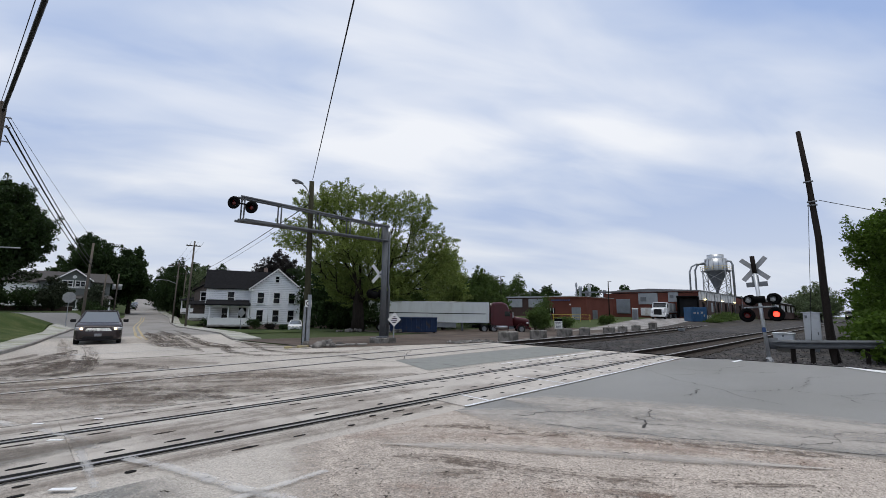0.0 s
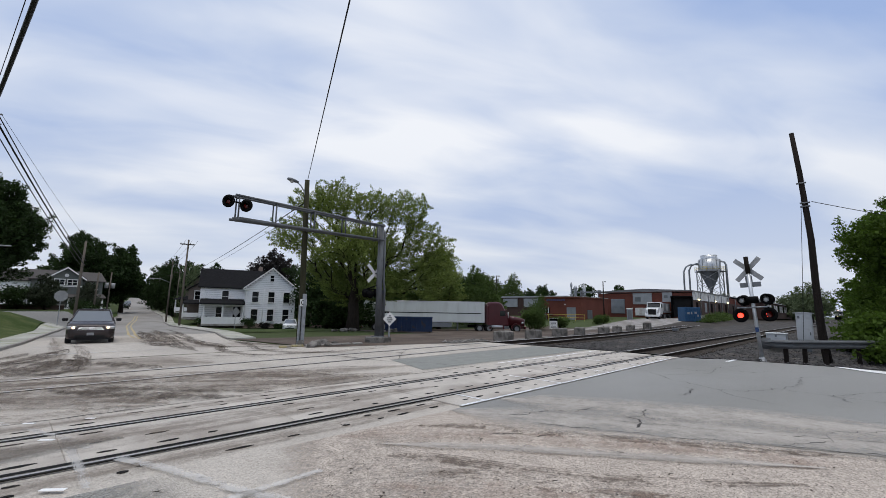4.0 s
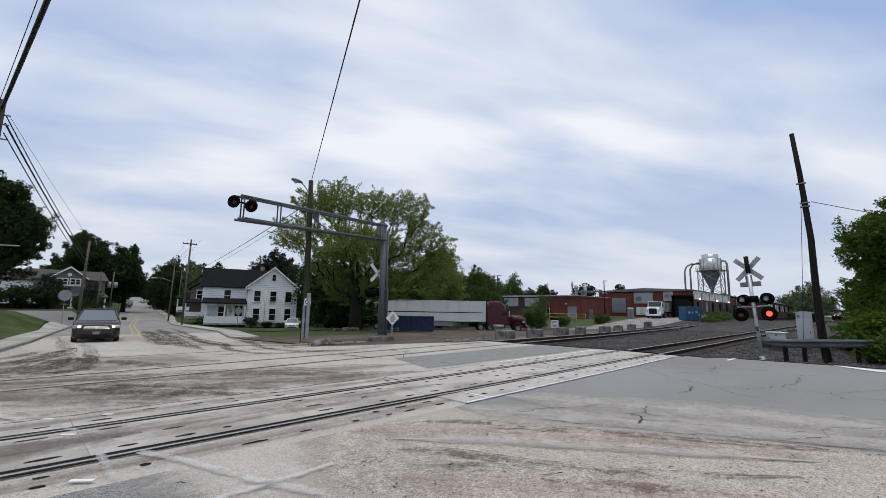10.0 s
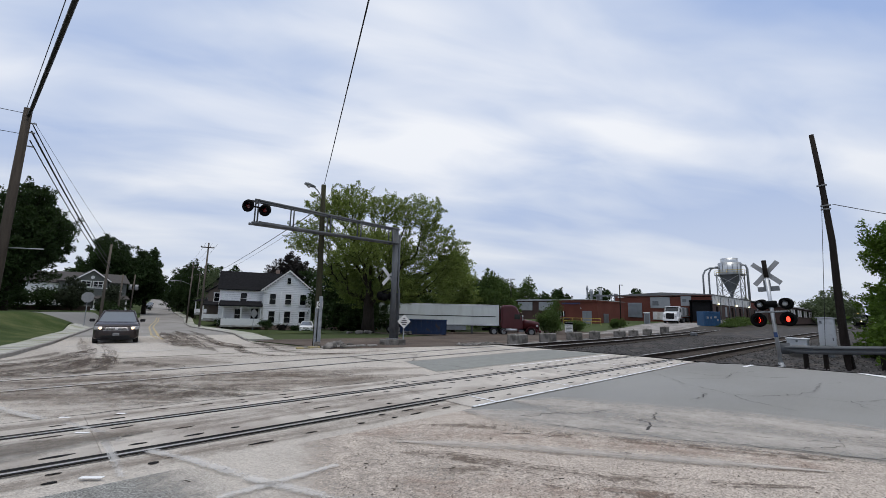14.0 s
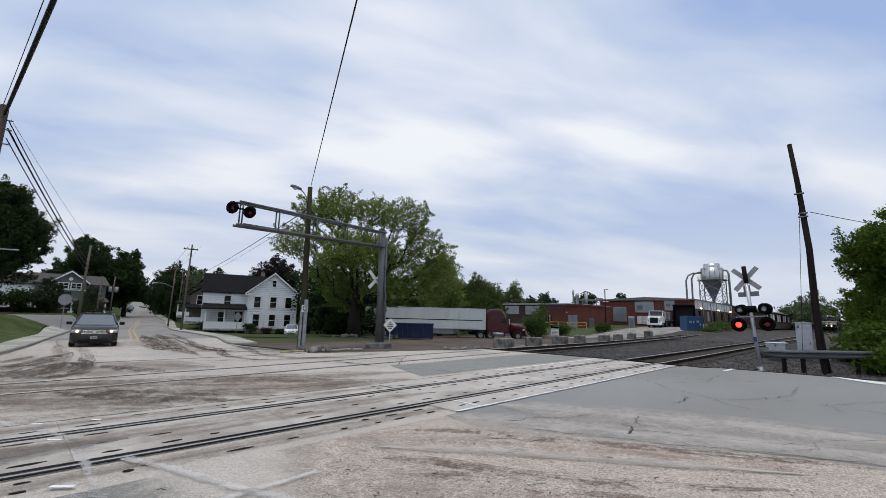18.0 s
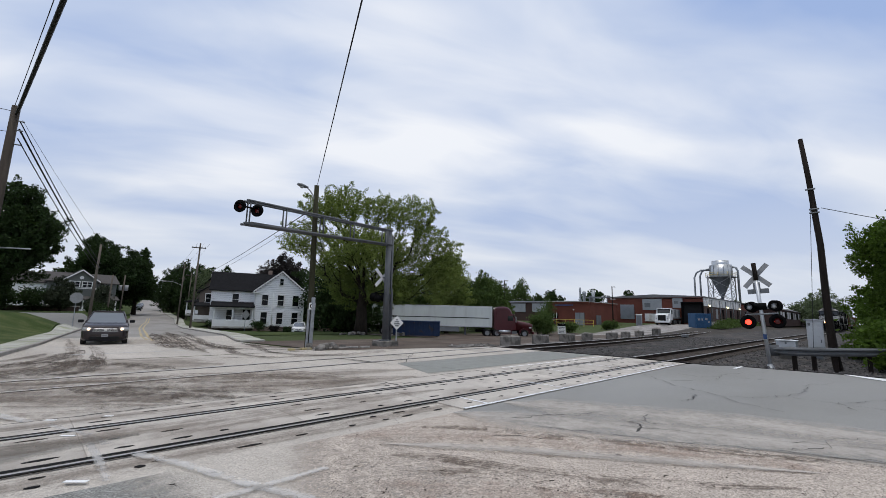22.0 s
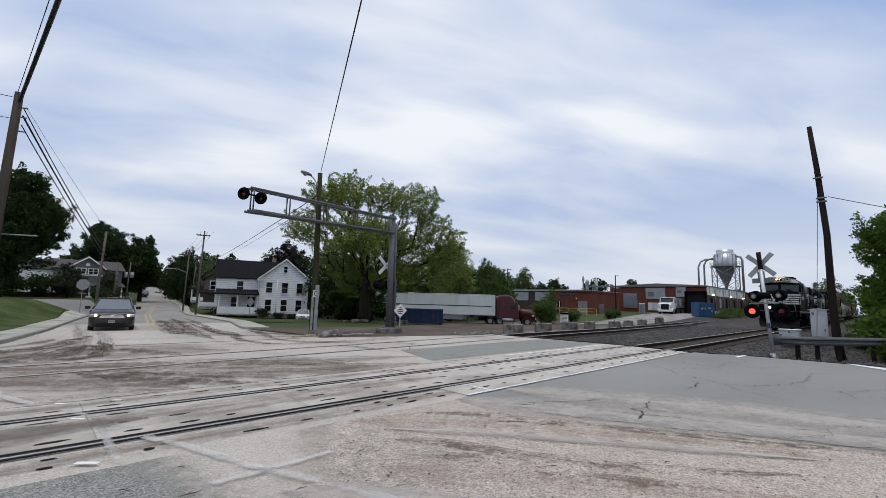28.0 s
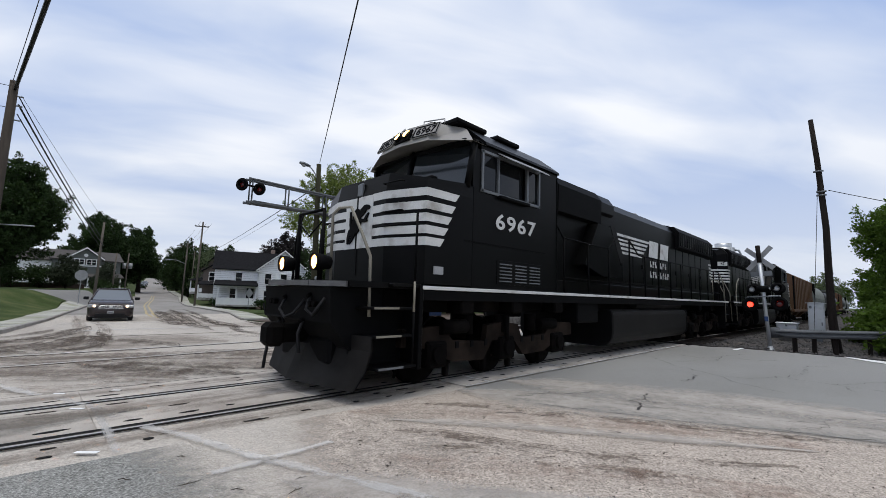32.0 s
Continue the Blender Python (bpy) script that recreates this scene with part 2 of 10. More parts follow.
def aggregate(ma, scale, amount, pits, pit_scale=38.0):
    """Chips of stone of uneven tone, and dark pits where chips have come out."""
    nt = ma.node_tree
    n, l = nt.nodes, nt.links
    b = n["Principled BSDF"]
    old = b.inputs["Base Color"].links[0].from_socket
    tc = n.new("ShaderNodeTexCoord")
    vo = n.new("ShaderNodeTexVoronoi")
    vo.inputs["Scale"].default_value = scale
    l.new(tc.outputs["Object"], vo.inputs["Vector"])
    sp = n.new("ShaderNodeSeparateColor")
    l.new(vo.outputs["Color"], sp.inputs[0])
    tone = n.new("ShaderNodeMapRange")
    tone.inputs["To Min"].default_value, tone.inputs["To Max"].default_value = 1 - amount, 1 + amount
    l.new(sp.outputs[0], tone.inputs[0])
    no = n.new("ShaderNodeTexNoise")
    no.inputs["Scale"].default_value, no.inputs["Detail"].default_value, no.inputs["Roughness"].default_value = pit_scale, 3, 0.65
    l.new(tc.outputs["Object"], no.inputs[0])
    pit = n.new("ShaderNodeMapRange")
    pit.inputs["From Min"].default_value, pit.inputs["From Max"].default_value = 0.34, 0.42
    pit.inputs["To Min"].default_value, pit.inputs["To Max"].default_value = 1 - pits, 1.0
    l.new(no.outputs[0], pit.inputs[0])
    k = n.new("ShaderNodeMath")
    k.operation = "MULTIPLY"
    l.new(tone.outputs[0], k.inputs[0]), l.new(pit.outputs[0], k.inputs[1])
    sc = n.new("ShaderNodeVectorMath")
    sc.operation = "SCALE"
    l.new(old, sc.inputs[0]), l.new(k.outputs[0], sc.inputs["Scale"])
    l.new(sc.outputs[0], b.inputs["Base Color"])


def film(name, col, cover=0.5, soft=0.5, streak=1.0, grain=1.0, rough=0.95, streak_across=5.0, speck=0.0, most=0.8):
    """A thin ragged layer (mud, dust, worn paint) that breaks up by itself and thins towards the rim of its strip."""
    ma = bpy.data.materials.new(name)
    ma.use_nodes = True
    nt = ma.node_tree
    n, l = nt.nodes, nt.links
    b, out = n["Principled BSDF"], n["Material Output"]
    b.inputs["Roughness"].default_value, b.inputs["Specular IOR Level"].default_value = rough, 0.1
    uv = n.new("ShaderNodeUVMap")
    sep = n.new("ShaderNodeSeparateXYZ")
    l.new(uv.outputs[0], sep.inputs[0])

    def m(op, *a):
        t = n.new("ShaderNodeMath")
        t.operation = op
        for i, v in enumerate(a):
            if isinstance(v, (int, float)):
                t.inputs[i].default_value = v
            else:
                l.new(v, t.inputs[i])
        return t.outputs[0]

    def noise(src, scale, size, detail=5):
        mp = n.new("ShaderNodeMapping")
        mp.inputs["Scale"].default_value = scale
        l.new(src, mp.inputs[0])
        t = n.new("ShaderNodeTexNoise")
        t.inputs["Scale"].default_value, t.inputs["Detail"].default_value, t.inputs["Roughness"].default_value = size, detail, 0.62
        l.new(mp.outputs[0], t.inputs[0])
        return m("SUBTRACT", t.outputs[0], 0.5)

    tc = n.new("ShaderNodeTexCoord")
    rim = m("SUBTRACT", 1.0, m("ABSOLUTE", sep.outputs[1]))
    v = m("MULTIPLY", m("POWER", m("MAXIMUM", rim, 0.0), 0.6), cover)
    v = m("ADD", v, m("MULTIPLY", noise(uv.outputs[0], (0.35, streak_across, 1), 1.0, 2.5), streak * 2.6))
    v = m("ADD", v, m("MULTIPLY", noise(tc.outputs["Object"], (1, 1, 1), 2.0), grain * 1.5))
    v = m("ADD", v, m("MULTIPLY", noise(tc.outputs["Object"], (1, 1, 1), 9.0, 6), grain * 1.2))
    v = m("ADD", v, m("MULTIPLY", noise(tc.outputs["Object"], (1, 1, 1), 34.0, 3), grain * 0.8))
    v = m("MULTIPLY", v, m("MINIMUM", m("MULTIPLY", rim, 3.0), 1.0))
    r = n.new("ShaderNodeMapRange")
    r.interpolation_type = "SMOOTHSTEP"
    r.inputs["From Min"].default_value, r.inputs["From Max"].default_value, r.inputs["To Max"].default_value = 0.0, soft, most
    l.new(v, r.inputs[0])
    c = n.new("ShaderNodeVectorMath")
    c.operation = "SCALE"
    c.inputs[0].default_value = col
    l.new(m("ADD", 1.0, m("ADD", m("MULTIPLY", noise(tc.outputs["Object"], (1, 1, 1), 3.0), 0.5), m("MULTIPLY", noise(tc.outputs["Object"], (1, 1, 1), 60.0, 2), 0.6 + speck))), c.inputs["Scale"])
    l.new(c.outputs[0], b.inputs["Base Color"])
    tr = n.new("ShaderNodeBsdfTransparent")
    mx = n.new("ShaderNodeMixShader")
    l.new(r.outputs[0], mx.inputs[0])
    l.new(tr.outputs[0], mx.inputs[1])
    l.new(b.outputs[0], mx.inputs[2])
    l.new(mx.outputs[0], out.inputs[0])
    return ma


def layer(name, edge_a, edge_b, across, along, dz, material, label, category, v0=-1.0, v1=1.0, kind="structure"):
    """A thin ground layer between two lines; its UV runs along it in metres and across it from v0 to v1."""
    def at(line, t):
        k = t * (len(line) - 1)
        i = min(int(k), len(line) - 2)
        return Vector(line[i]).lerp(Vector(line[i + 1]), k - i)
    p, uv, run = [], [], 0.0
    last = None
    for j in range(along + 1):
        a, b = at(edge_a, j / along), at(edge_b, j / along)
        mid = a.lerp(b, 0.5)
        run += (mid - last).length if last is not None else 0.0
        last = mid
        for i in range(across + 1):
            q = a.lerp(b, i / across)
            p.append((q[0], q[1], gz(q[0], q[1]) + dz))
            uv.append((run, v0 + (v1 - v0) * i / across))
    w = across + 1
    f = [(j * w + i, j * w + i + 1, (j + 1) * w + i + 1, (j + 1) * w + i) for j in range(along) for i in range(across)]
    if (Vector(p[1]) - Vector(p[0])).cross(Vector(p[w]) - Vector(p[0])).z < 0:
        f = [q[::-1] for q in f]
    me = Geo().add(p, f, True).mesh(name)
    lay = me.uv_layers.new(name="UVMap")
    for lo in me.loops:
        lay.data[lo.index].uv = uv[lo.vertex_index]
    return tagged(part(name, me, material), label, category, kind=kind)


def track(name, points, width, dz, material, label, category, taper=True, n=40):
    """A layer along a smooth line, narrowing to its ends."""
    P = [Vector(q) for q in points]
    P = [P[0] * 2 - P[1]] + P + [P[-1] * 2 - P[-2]]
    line = []
    for i in range(n + 1):
        k = i / n * (len(P) - 3)
        j = min(int(k), len(P) - 4)
        t = k - j
        a, b, c, d = P[j:j + 4]
        line.append(0.5 * (2 * b + (c - a) * t + (2 * a - 5 * b + 4 * c - d) * t * t + (3 * b - a - 3 * c + d) * t ** 3))
    A, B = [], []
    for i, q in enumerate(line):
        d = (line[min(i + 1, n)] - line[max(i - 1, 0)]).normalized()
        w = width / 2 * (min(1.0, 5.0 * min(i, n - i) / n + 0.12) if taper else 1.0)
        A.append((q.x - d.y * w, q.y + d.x * w))
        B.append((q.x + d.y * w, q.y - d.x * w))
    return layer(name, A, B, 4, n, dz, material, label, category)


def glass(name, col=(0.02, 0.025, 0.03), rough=0.05, spec=0.6):
    ma = bpy.data.materials.new(name)
    ma.use_nodes = True
    b = ma.node_tree.nodes["Principled BSDF"]
    b.inputs["Base Color"].default_value = (*col, 1)
    b.inputs["Roughness"].default_value = rough
    b.inputs["Specular IOR Level"].default_value = spec
    return ma


def step(a, b, x):
    t = min(1.0, max(0.0, (x - a) / (b - a)))
    return t * t * (3 - 2 * t)


def gz(x, y):
    """Height of the ground."""
    far = -0.45 * step(14, 32, y) - 0.35 * step(30, 62, y) + 7.0 * step(80, 340, y)
    far += (1.55 * step(28, 50, y) * (1 - step(90, 130, y)) + 0.25 * step(16, 24, y) * (1 - step(40, 50, y))) * step(0, 5.2 - 3.2 * step(50, 60, y), 0.165 * y - 5.2 + 1.8 * step(44, 48.5, y) + 0.4 * step(50, 60, y) - x) - 0.6 * step(22, 38, x) * step(18, 34, y) * (1 - step(60, 90, y))
    far -= 0.7 * step(40, 60, y) * (1 - step(78, 95, y)) * step(15, 23, x) * (1 - step(31, 35, x))
    yard = step(50, 105, x) * step(8, 24, y)
    edge = 18.9 - 0.6 * step(2.5, 4.5, y)
    bed = -0.22 * step(edge, edge + 0.6, x) * (1 - step(14, 26, y))
    return far * (1 - yard) + 0.75 * yard + bed - 0.5 * step(26, 40, x) * (1 - step(-3, 2, y))


def sheet(name, edge_a, edge_b, across, along, dz, material, label="", kind="structure", category="", wall=0.0):
    """Ground cover between two lines of (x, y) points; it follows the ground dz above it. wall: depth of its rim."""
    def at(line, t):
        k = t * (len(line) - 1)
        i = min(int(k), len(line) - 2)
        return Vector(line[i]).lerp(Vector(line[i + 1]), k - i)
    g = Geo()
    p = []
    for j in range(along + 1):
        a, b = at(edge_a, j / along), at(edge_b, j / along)
        for i in range(across + 1):
            q = a.lerp(b, i / across)
            p.append((q[0], q[1], gz(q[0], q[1]) + dz))
    w = across + 1
    f = [(j * w + i, j * w + i + 1, (j + 1) * w + i + 1, (j + 1) * w + i) for j in range(along) for i in range(across)]
    n0 = Vector(p[1]) - Vector(p[0])
    n1 = Vector(p[w]) - Vector(p[0])
    if n0.cross(n1).z < 0:
        f = [q[::-1] for q in f]
    g.add(p, f, True)
    if wall:
        rim = [i for i in range(w)] + [j * w + across for j in range(1, along + 1)] + [along * w + i for i in range(across - 1, -1, -1)] + [j * w for j in range(along - 1, 0, -1)]
        lo = [(p[i][0], p[i][1], p[i][2] - wall) for i in rim]
        hi = [p[i] for i in rim]
        k = len(rim)
        g.add(hi + lo, [(i, (i + 1) % k, k + (i + 1) % k, k + i) for i in range(k)])
    ob = part(name, g, material)
    return tagged(ob, label, category, kind=kind)

# ---------------------------------------------------------------- materials
ASPHALT = mat("worn_asphalt", (0.445, 0.408, 0.362), 0.9, var=0.12, scale=0.5, bump=0.4, fine=45, stain=(0.335, 0.298, 0.258), stain_at=0.57, stain_scale=0.22, stretch=(1, 0.35, 1), spec=0.25)
ASPHALT_NEW = mat("smooth_grey_asphalt", (0.228, 0.225, 0.212), 0.85, var=0.10, scale=0.35, bump=0.25, fine=80, stain=(0.25, 0.248, 0.238), stain_at=0.5, stain_scale=0.2, stretch=(0.5, 1, 1), spec=0.25)
ASPHALT_STREET = mat("grey_street_asphalt", (0.27, 0.257, 0.24), 0.9, var=0.12, scale=0.5, bump=0.3, fine=45, stain=(0.22, 0.205, 0.188), stain_at=0.53, stain_scale=0.22, spec=0.2)
ASPHALT_SIDE = mat("dark_side_street_asphalt", (0.20, 0.196, 0.188), 0.9, var=0.12, scale=0.5, bump=0.3, fine=45, spec=0.2)
speckled(ASPHALT, 70, 0.55, 1.32)
speckled(ASPHALT_NEW, 110, 0.82, 1.12)
MUD_FILM = film("dried_tyre_mud", (0.105, 0.085, 0.069), 0.38, 0.6, 1.0, 1.1, most=0.68, streak_across=6.0)
MUD_THICK = film("caked_brown_mud", (0.095, 0.076, 0.062), 0.42, 0.6, 1.0, 1.2, most=0.76, streak_across=6.0)
MUD_WASH = film("thin_brown_mud_wash", (0.155, 0.122, 0.098), 0.2, 0.5, 1.3, 0.9, streak_across=8.0, most=0.5)
COARSE = film("coarse_brown_worn_asphalt", (0.455, 0.398, 0.345), 0.75, 0.5, 0.3, 0.4, speck=0.6, most=0.92)
COARSE_GREY = film("coarse_grey_chip_seal", (0.255, 0.255, 0.24), 1.1, 0.7, 0.15, 0.5, speck=1.5, most=0.9)
RUST_WASH = film("pinkish_rust_stain", (0.34, 0.252, 0.205), 0.30, 0.9, 0.5, 0.9, speck=0.6, most=0.55)
MUD_TINT = film("brown_mud_haze_on_asphalt", (0.19, 0.155, 0.128), 0.55, 0.9, 0.6, 0.6, most=0.5, streak_across=3.0)
DARK_STREAK = film("dark_grit_streak", (0.145, 0.112, 0.09), 0.12, 0.45, 1.0, 1.4, most=0.65)
DUST = film("pale_road_dust", (0.46, 0.425, 0.385), 0.75, 1.0, 0.2, 0.45, most=0.85, streak_across=1.5)
LINE_FILM = film("worn_white_line_paint", (0.60, 0.59, 0.57), 0.42, 0.45, 0.4, 0.95, most=0.5)
PANEL_LINE = mat("worn_steel_edge_strip", (0.86, 0.86, 0.85), 0.5, 0.85, var=0.2, scale=2.0, bump=0.08, stain=(0.45, 0.42, 0.39), stain_at=0.6, stain_scale=3.0)
STOP_FILM = film("faded_white_stop_line_paint", (0.62, 0.61, 0.59), 0.6, 0.5, 0.3, 0.9, most=0.6)
GREY_FILM = film("darker_grey_film", (0.215, 0.212, 0.195), 0.8, 0.9, 0.2, 0.5, most=0.55, speck=0.1)
TYRE_WEAR = film("faint_dark_tyre_wear", (0.18, 0.175, 0.17), 0.16, 1.0, 0.8, 0.4, most=0.4)
aggregate(ASPHALT, 70, 0.20, 0.30)
aggregate(COARSE, 62, 0.30, 0.55)
aggregate(COARSE_GREY, 75, 0.38, 0.45)
aggregate(ASPHALT_NEW, 90, 0.08, 0.10)
GREY_PATCH = film("smooth_green_grey_asphalt", (0.275, 0.285, 0.27), 1.4, 0.7, 0.1, 0.3, most=0.75)
DIRT = mat("bare_dirt", (0.112, 0.092, 0.078), 0.95, spec=0.1, var=0.42, scale=0.6, bump=0.6, fine=14, stain=(0.09, 0.07, 0.058), stain_at=0.52, stain_scale=0.3)
GRASS = mat("lawn_grass", (0.046, 0.068, 0.021), 0.95, spec=0.08, var=0.38, scale=0.5, bump=0.8, fine=22, stain=(0.064, 0.074, 0.029), stain_at=0.56, stain_scale=0.5)
FIELD = mat("rough_ground", (0.06, 0.078, 0.032), 0.95, spec=0.08, var=0.3, scale=0.05, bump=0.5, fine=4)
CINDER = mat("dark_cinder_ground", (0.062, 0.054, 0.047), 0.95, spec=0.1, var=0.4, scale=0.4, bump=0.8, fine=10, stain=(0.055, 0.05, 0.044), stain_at=0.5, stain_scale=0.2)
GRAVEL = mat("pale_gravel", (0.29, 0.275, 0.26), 0.95, var=0.35, scale=0.8, bump=0.9, fine=16, stain=(0.15, 0.132, 0.118), stain_at=0.52, stain_scale=0.5)
RUBBLE_BED = mat("muddy_rubble", (0.20, 0.185, 0.17), 0.95, var=0.45, scale=1.6, bump=1.0, fine=12, stain=(0.10, 0.084, 0.072), stain_at=0.5, stain_scale=0.9, spec=0.1)
BALLAST = mat("dark_ballast", (0.056, 0.054, 0.053), 0.95, spec=0.1, var=0.45, scale=1.2, bump=1.0, fine=18, stain=(0.085, 0.075, 0.068), stain_at=0.55, stain_scale=0.6)
STONE = mat("ballast_stone", (0.078, 0.075, 0.074), 0.95, var=0.2, spec=0.1, per_island=0.7)
CONCRETE = mat("concrete", (0.40, 0.385, 0.36), 0.9, var=0.2, scale=1.5, bump=0.3, fine=40, stain=(0.22, 0.205, 0.185), stain_at=0.57, stain_scale=1.3)
PANEL = mat("crossing_concrete", (0.475, 0.438, 0.392), 0.88, var=0.14, scale=0.7, bump=0.35, fine=50, stain=(0.27, 0.24, 0.21), stain_at=0.56, stain_scale=0.5, per_object=0.06)
speckled(PANEL, 80, 0.75, 1.15)
KERB = mat("kerb_concrete", (0.25, 0.235, 0.215), 0.9, var=0.25, scale=2, bump=0.3)
KERB_YELLOW = mat("faded_yellow_kerb_paint", (0.34, 0.29, 0.15), 0.9, var=0.25, scale=2, bump=0.3, stain=(0.25, 0.235, 0.215), stain_at=0.5, stain_scale=2.5)
WALKWAY = mat("pavement_concrete", (0.37, 0.365, 0.325), 0.9, per_object=0.12, spec=0.15, var=0.16, scale=0.8, bump=0.3, stain=(0.24, 0.25, 0.16), stain_at=0.6, stain_scale=0.7)
BLOCKS = mat("weathered_block_concrete", (0.215, 0.20, 0.182), 0.93, var=0.3, scale=2.5, bump=0.6, fine=30, stain=(0.075, 0.07, 0.062), stain_at=0.49, stain_scale=2.2, per_object=0.12)
YELLOW_LINE = mat("worn_yellow_paint", (0.40, 0.31, 0.15), 0.8, var=0.2, scale=2, bump=0.2, stain=(0.28, 0.26, 0.22), stain_at=0.56, stain_scale=1.5)
RAIL = mat("rail_steel", (0.032, 0.024, 0.020), 0.85, 0.0, spec=0.15, var=0.2, scale=3)
RAIL_HEAD = mat("polished_rail_head", (0.40, 0.38, 0.36), 0.45, 0.5, var=0.1, scale=3, bump=0.03)
GAP = mat("flangeway_rubber", (0.012, 0.012, 0.012), 0.95, var=0.1, spec=0.12)
TIE = mat("creosoted_tie", (0.05, 0.04, 0.032), 0.95, var=0.35, scale=3, bump=0.5, fine=20, stretch=(6, 1, 1), per_object=0.2)
GALV = mat("galvanised_steel", (0.33, 0.35, 0.37), 0.5, 0.6, var=0.14, scale=2, bump=0.06, stain=(0.24, 0.25, 0.26), stain_at=0.55, stain_scale=4)
GALV_DULL = mat("dull_weathered_galvanised_steel", (0.105, 0.112, 0.12), 0.6, 0.2, var=0.16, scale=2, bump=0.06, stain=(0.09, 0.095, 0.10), stain_at=0.55, stain_scale=3)
ALU = mat("brushed_aluminium", (0.52, 0.54, 0.56), 0.45, 0.7, var=0.1, scale=3, bump=0.05)
BLACK = mat("flat_black_paint", (0.004, 0.004, 0.0043), 0.65, var=0.2, scale=4, bump=0.05, spec=0.06)
SIGN_BACK = mat("bare_sign_back", (0.30, 0.305, 0.31), 0.55, 0.2, var=0.12, scale=5, bump=0.04)
SIGN_WHITE = mat("white_sign_face", (0.74, 0.74, 0.72), 0.5, var=0.06, scale=5, bump=0.02)
RED_LENS = mat("dark_red_lens", (0.10, 0.006, 0.006), 0.2, var=0.1, bump=0.02, spec=0.6)
RED_LIT = mat("lit_red_lens", (1.0, 0.032, 0.018), 0.3, var=0.02, bump=0, glow=5.0)
CLEAR_LENS = mat("clear_lens", (0.42, 0.43, 0.44), 0.15, 0.3, var=0.1, bump=0.02)
LAMP_LIT = mat("lit_headlamp", (1.0, 0.60, 0.20), 0.3, var=0.02, bump=0, glow=4.5)
LAMP_CORE = mat("lit_headlamp_filament", (1.0, 0.74, 0.38), 0.3, var=0.02, bump=0, glow=500.0)
CAR_LAMP = mat("lit_car_lamp", (1.0, 0.74, 0.50), 0.3, var=0.02, bump=0, glow=1.7)
TIMBER = mat("weathered_pole_timber", (0.062, 0.052, 0.043), 0.95, spec=0.1, var=0.3, scale=1.5, bump=0.5, fine=25, stretch=(5, 5, 0.5))
TIMBER_PALE = mat("pale_weathered_timber", (0.12, 0.104, 0.088), 0.95, spec=0.1, var=0.3, scale=1.5, bump=0.5, fine=25, stretch=(5, 5, 0.5))
TIMBER_DARK = mat("tarred_pole_timber", (0.022, 0.018, 0.016), 0.95, spec=0.08, var=0.35, scale=1.5, bump=0.5, fine=25, stretch=(5, 5, 0.5))
TIMBER_MOSS = mat("moss_stained_pole_timber", (0.042, 0.041, 0.025), 0.95, spec=0.1, var=0.3, scale=1.5, bump=0.5, fine=25, stretch=(5, 5, 0.5))
CABLE = mat("black_cable", (0.008, 0.008, 0.009), 0.7, var=0.1, bump=0)
SIDING = mat("white_clapboard", (0.86, 0.865, 0.87), 0.6, var=0.05, scale=1.2, bump=0.06, per_object=0.04)
WHITE_TRIM = mat("white_trim_paint", (0.78, 0.78, 0.77), 0.55, var=0.05, scale=2, bump=0.03)
SHINGLE = mat("dark_shingles", (0.014, 0.014, 0.0155), 0.95, var=0.35, scale=4, bump=0.6, fine=20, spec=0.08)
FOUNDATION = mat("foundation_block", (0.24, 0.18, 0.15), 0.95, var=0.25, scale=2, bump=0.4)
PANE = glass("window_glass", (0.008, 0.009, 0.01), 0.05, 0.25)
BRICK = mat("red_brick", (0.145, 0.052, 0.038), 0.92, spec=0.15, var=0.18, scale=0.5, bump=0.4, fine=9, stain=(0.13, 0.045, 0.034), stain_at=0.58, stain_scale=0.25)
BRICK_DARK = mat("dark_red_brick", (0.062, 0.036, 0.030), 0.92, var=0.2, scale=0.5, bump=0.4, fine=9)
GREY_SIDING = mat("grey_sheet_siding", (0.30, 0.315, 0.33), 0.6, 0.2, var=0.12, scale=0.7, bump=0.1)
GREY_DOOR = mat("grey_roller_door", (0.24, 0.26, 0.28), 0.55, 0.3, var=0.12, scale=1, bump=0.1)
WHITE_SHEET = mat("white_sheet_metal", (0.62, 0.62, 0.61), 0.6, 0.1, var=0.12, scale=0.6, bump=0.1, stain=(0.42, 0.38, 0.34), stain_at=0.62, stain_scale=0.8)
ROOF_FLAT = mat("flat_roof_felt", (0.16, 0.16, 0.165), 0.95, var=0.2, scale=0.3)
DARK_IN = mat("dark_interior", (0.012, 0.012, 0.013), 0.95, var=0.2)
TRAILER_W = mat("white_trailer_panel", (0.60, 0.64, 0.625), 0.45, var=0.06, scale=0.6, bump=0.04, stain=(0.52, 0.55, 0.53), stain_at=0.62, stain_scale=1.2, stretch=(1, 1, 0.2), per_object=0.03)
MAROON = mat("maroon_truck_paint", (0.062, 0.005, 0.009), 0.3, 0.1, var=0.1, scale=2, bump=0.01, spec=0.6)
CHROME = mat("chrome", (0.55, 0.56, 0.58), 0.32, 1.0, var=0.05, bump=0)
TYRE = mat("tyre_rubber", (0.014, 0.014, 0.014), 0.85, var=0.2, bump=0.1)
RIM = mat("steel_rim", (0.32, 0.33, 0.34), 0.4, 0.7, var=0.1, bump=0.03)
BLUE_BIN = mat("blue_dumpster_paint", (0.012, 0.035, 0.10), 0.6, var=0.2, scale=1.5, bump=0.12, stain=(0.04, 0.035, 0.04), stain_at=0.62, stain_scale=1.5)
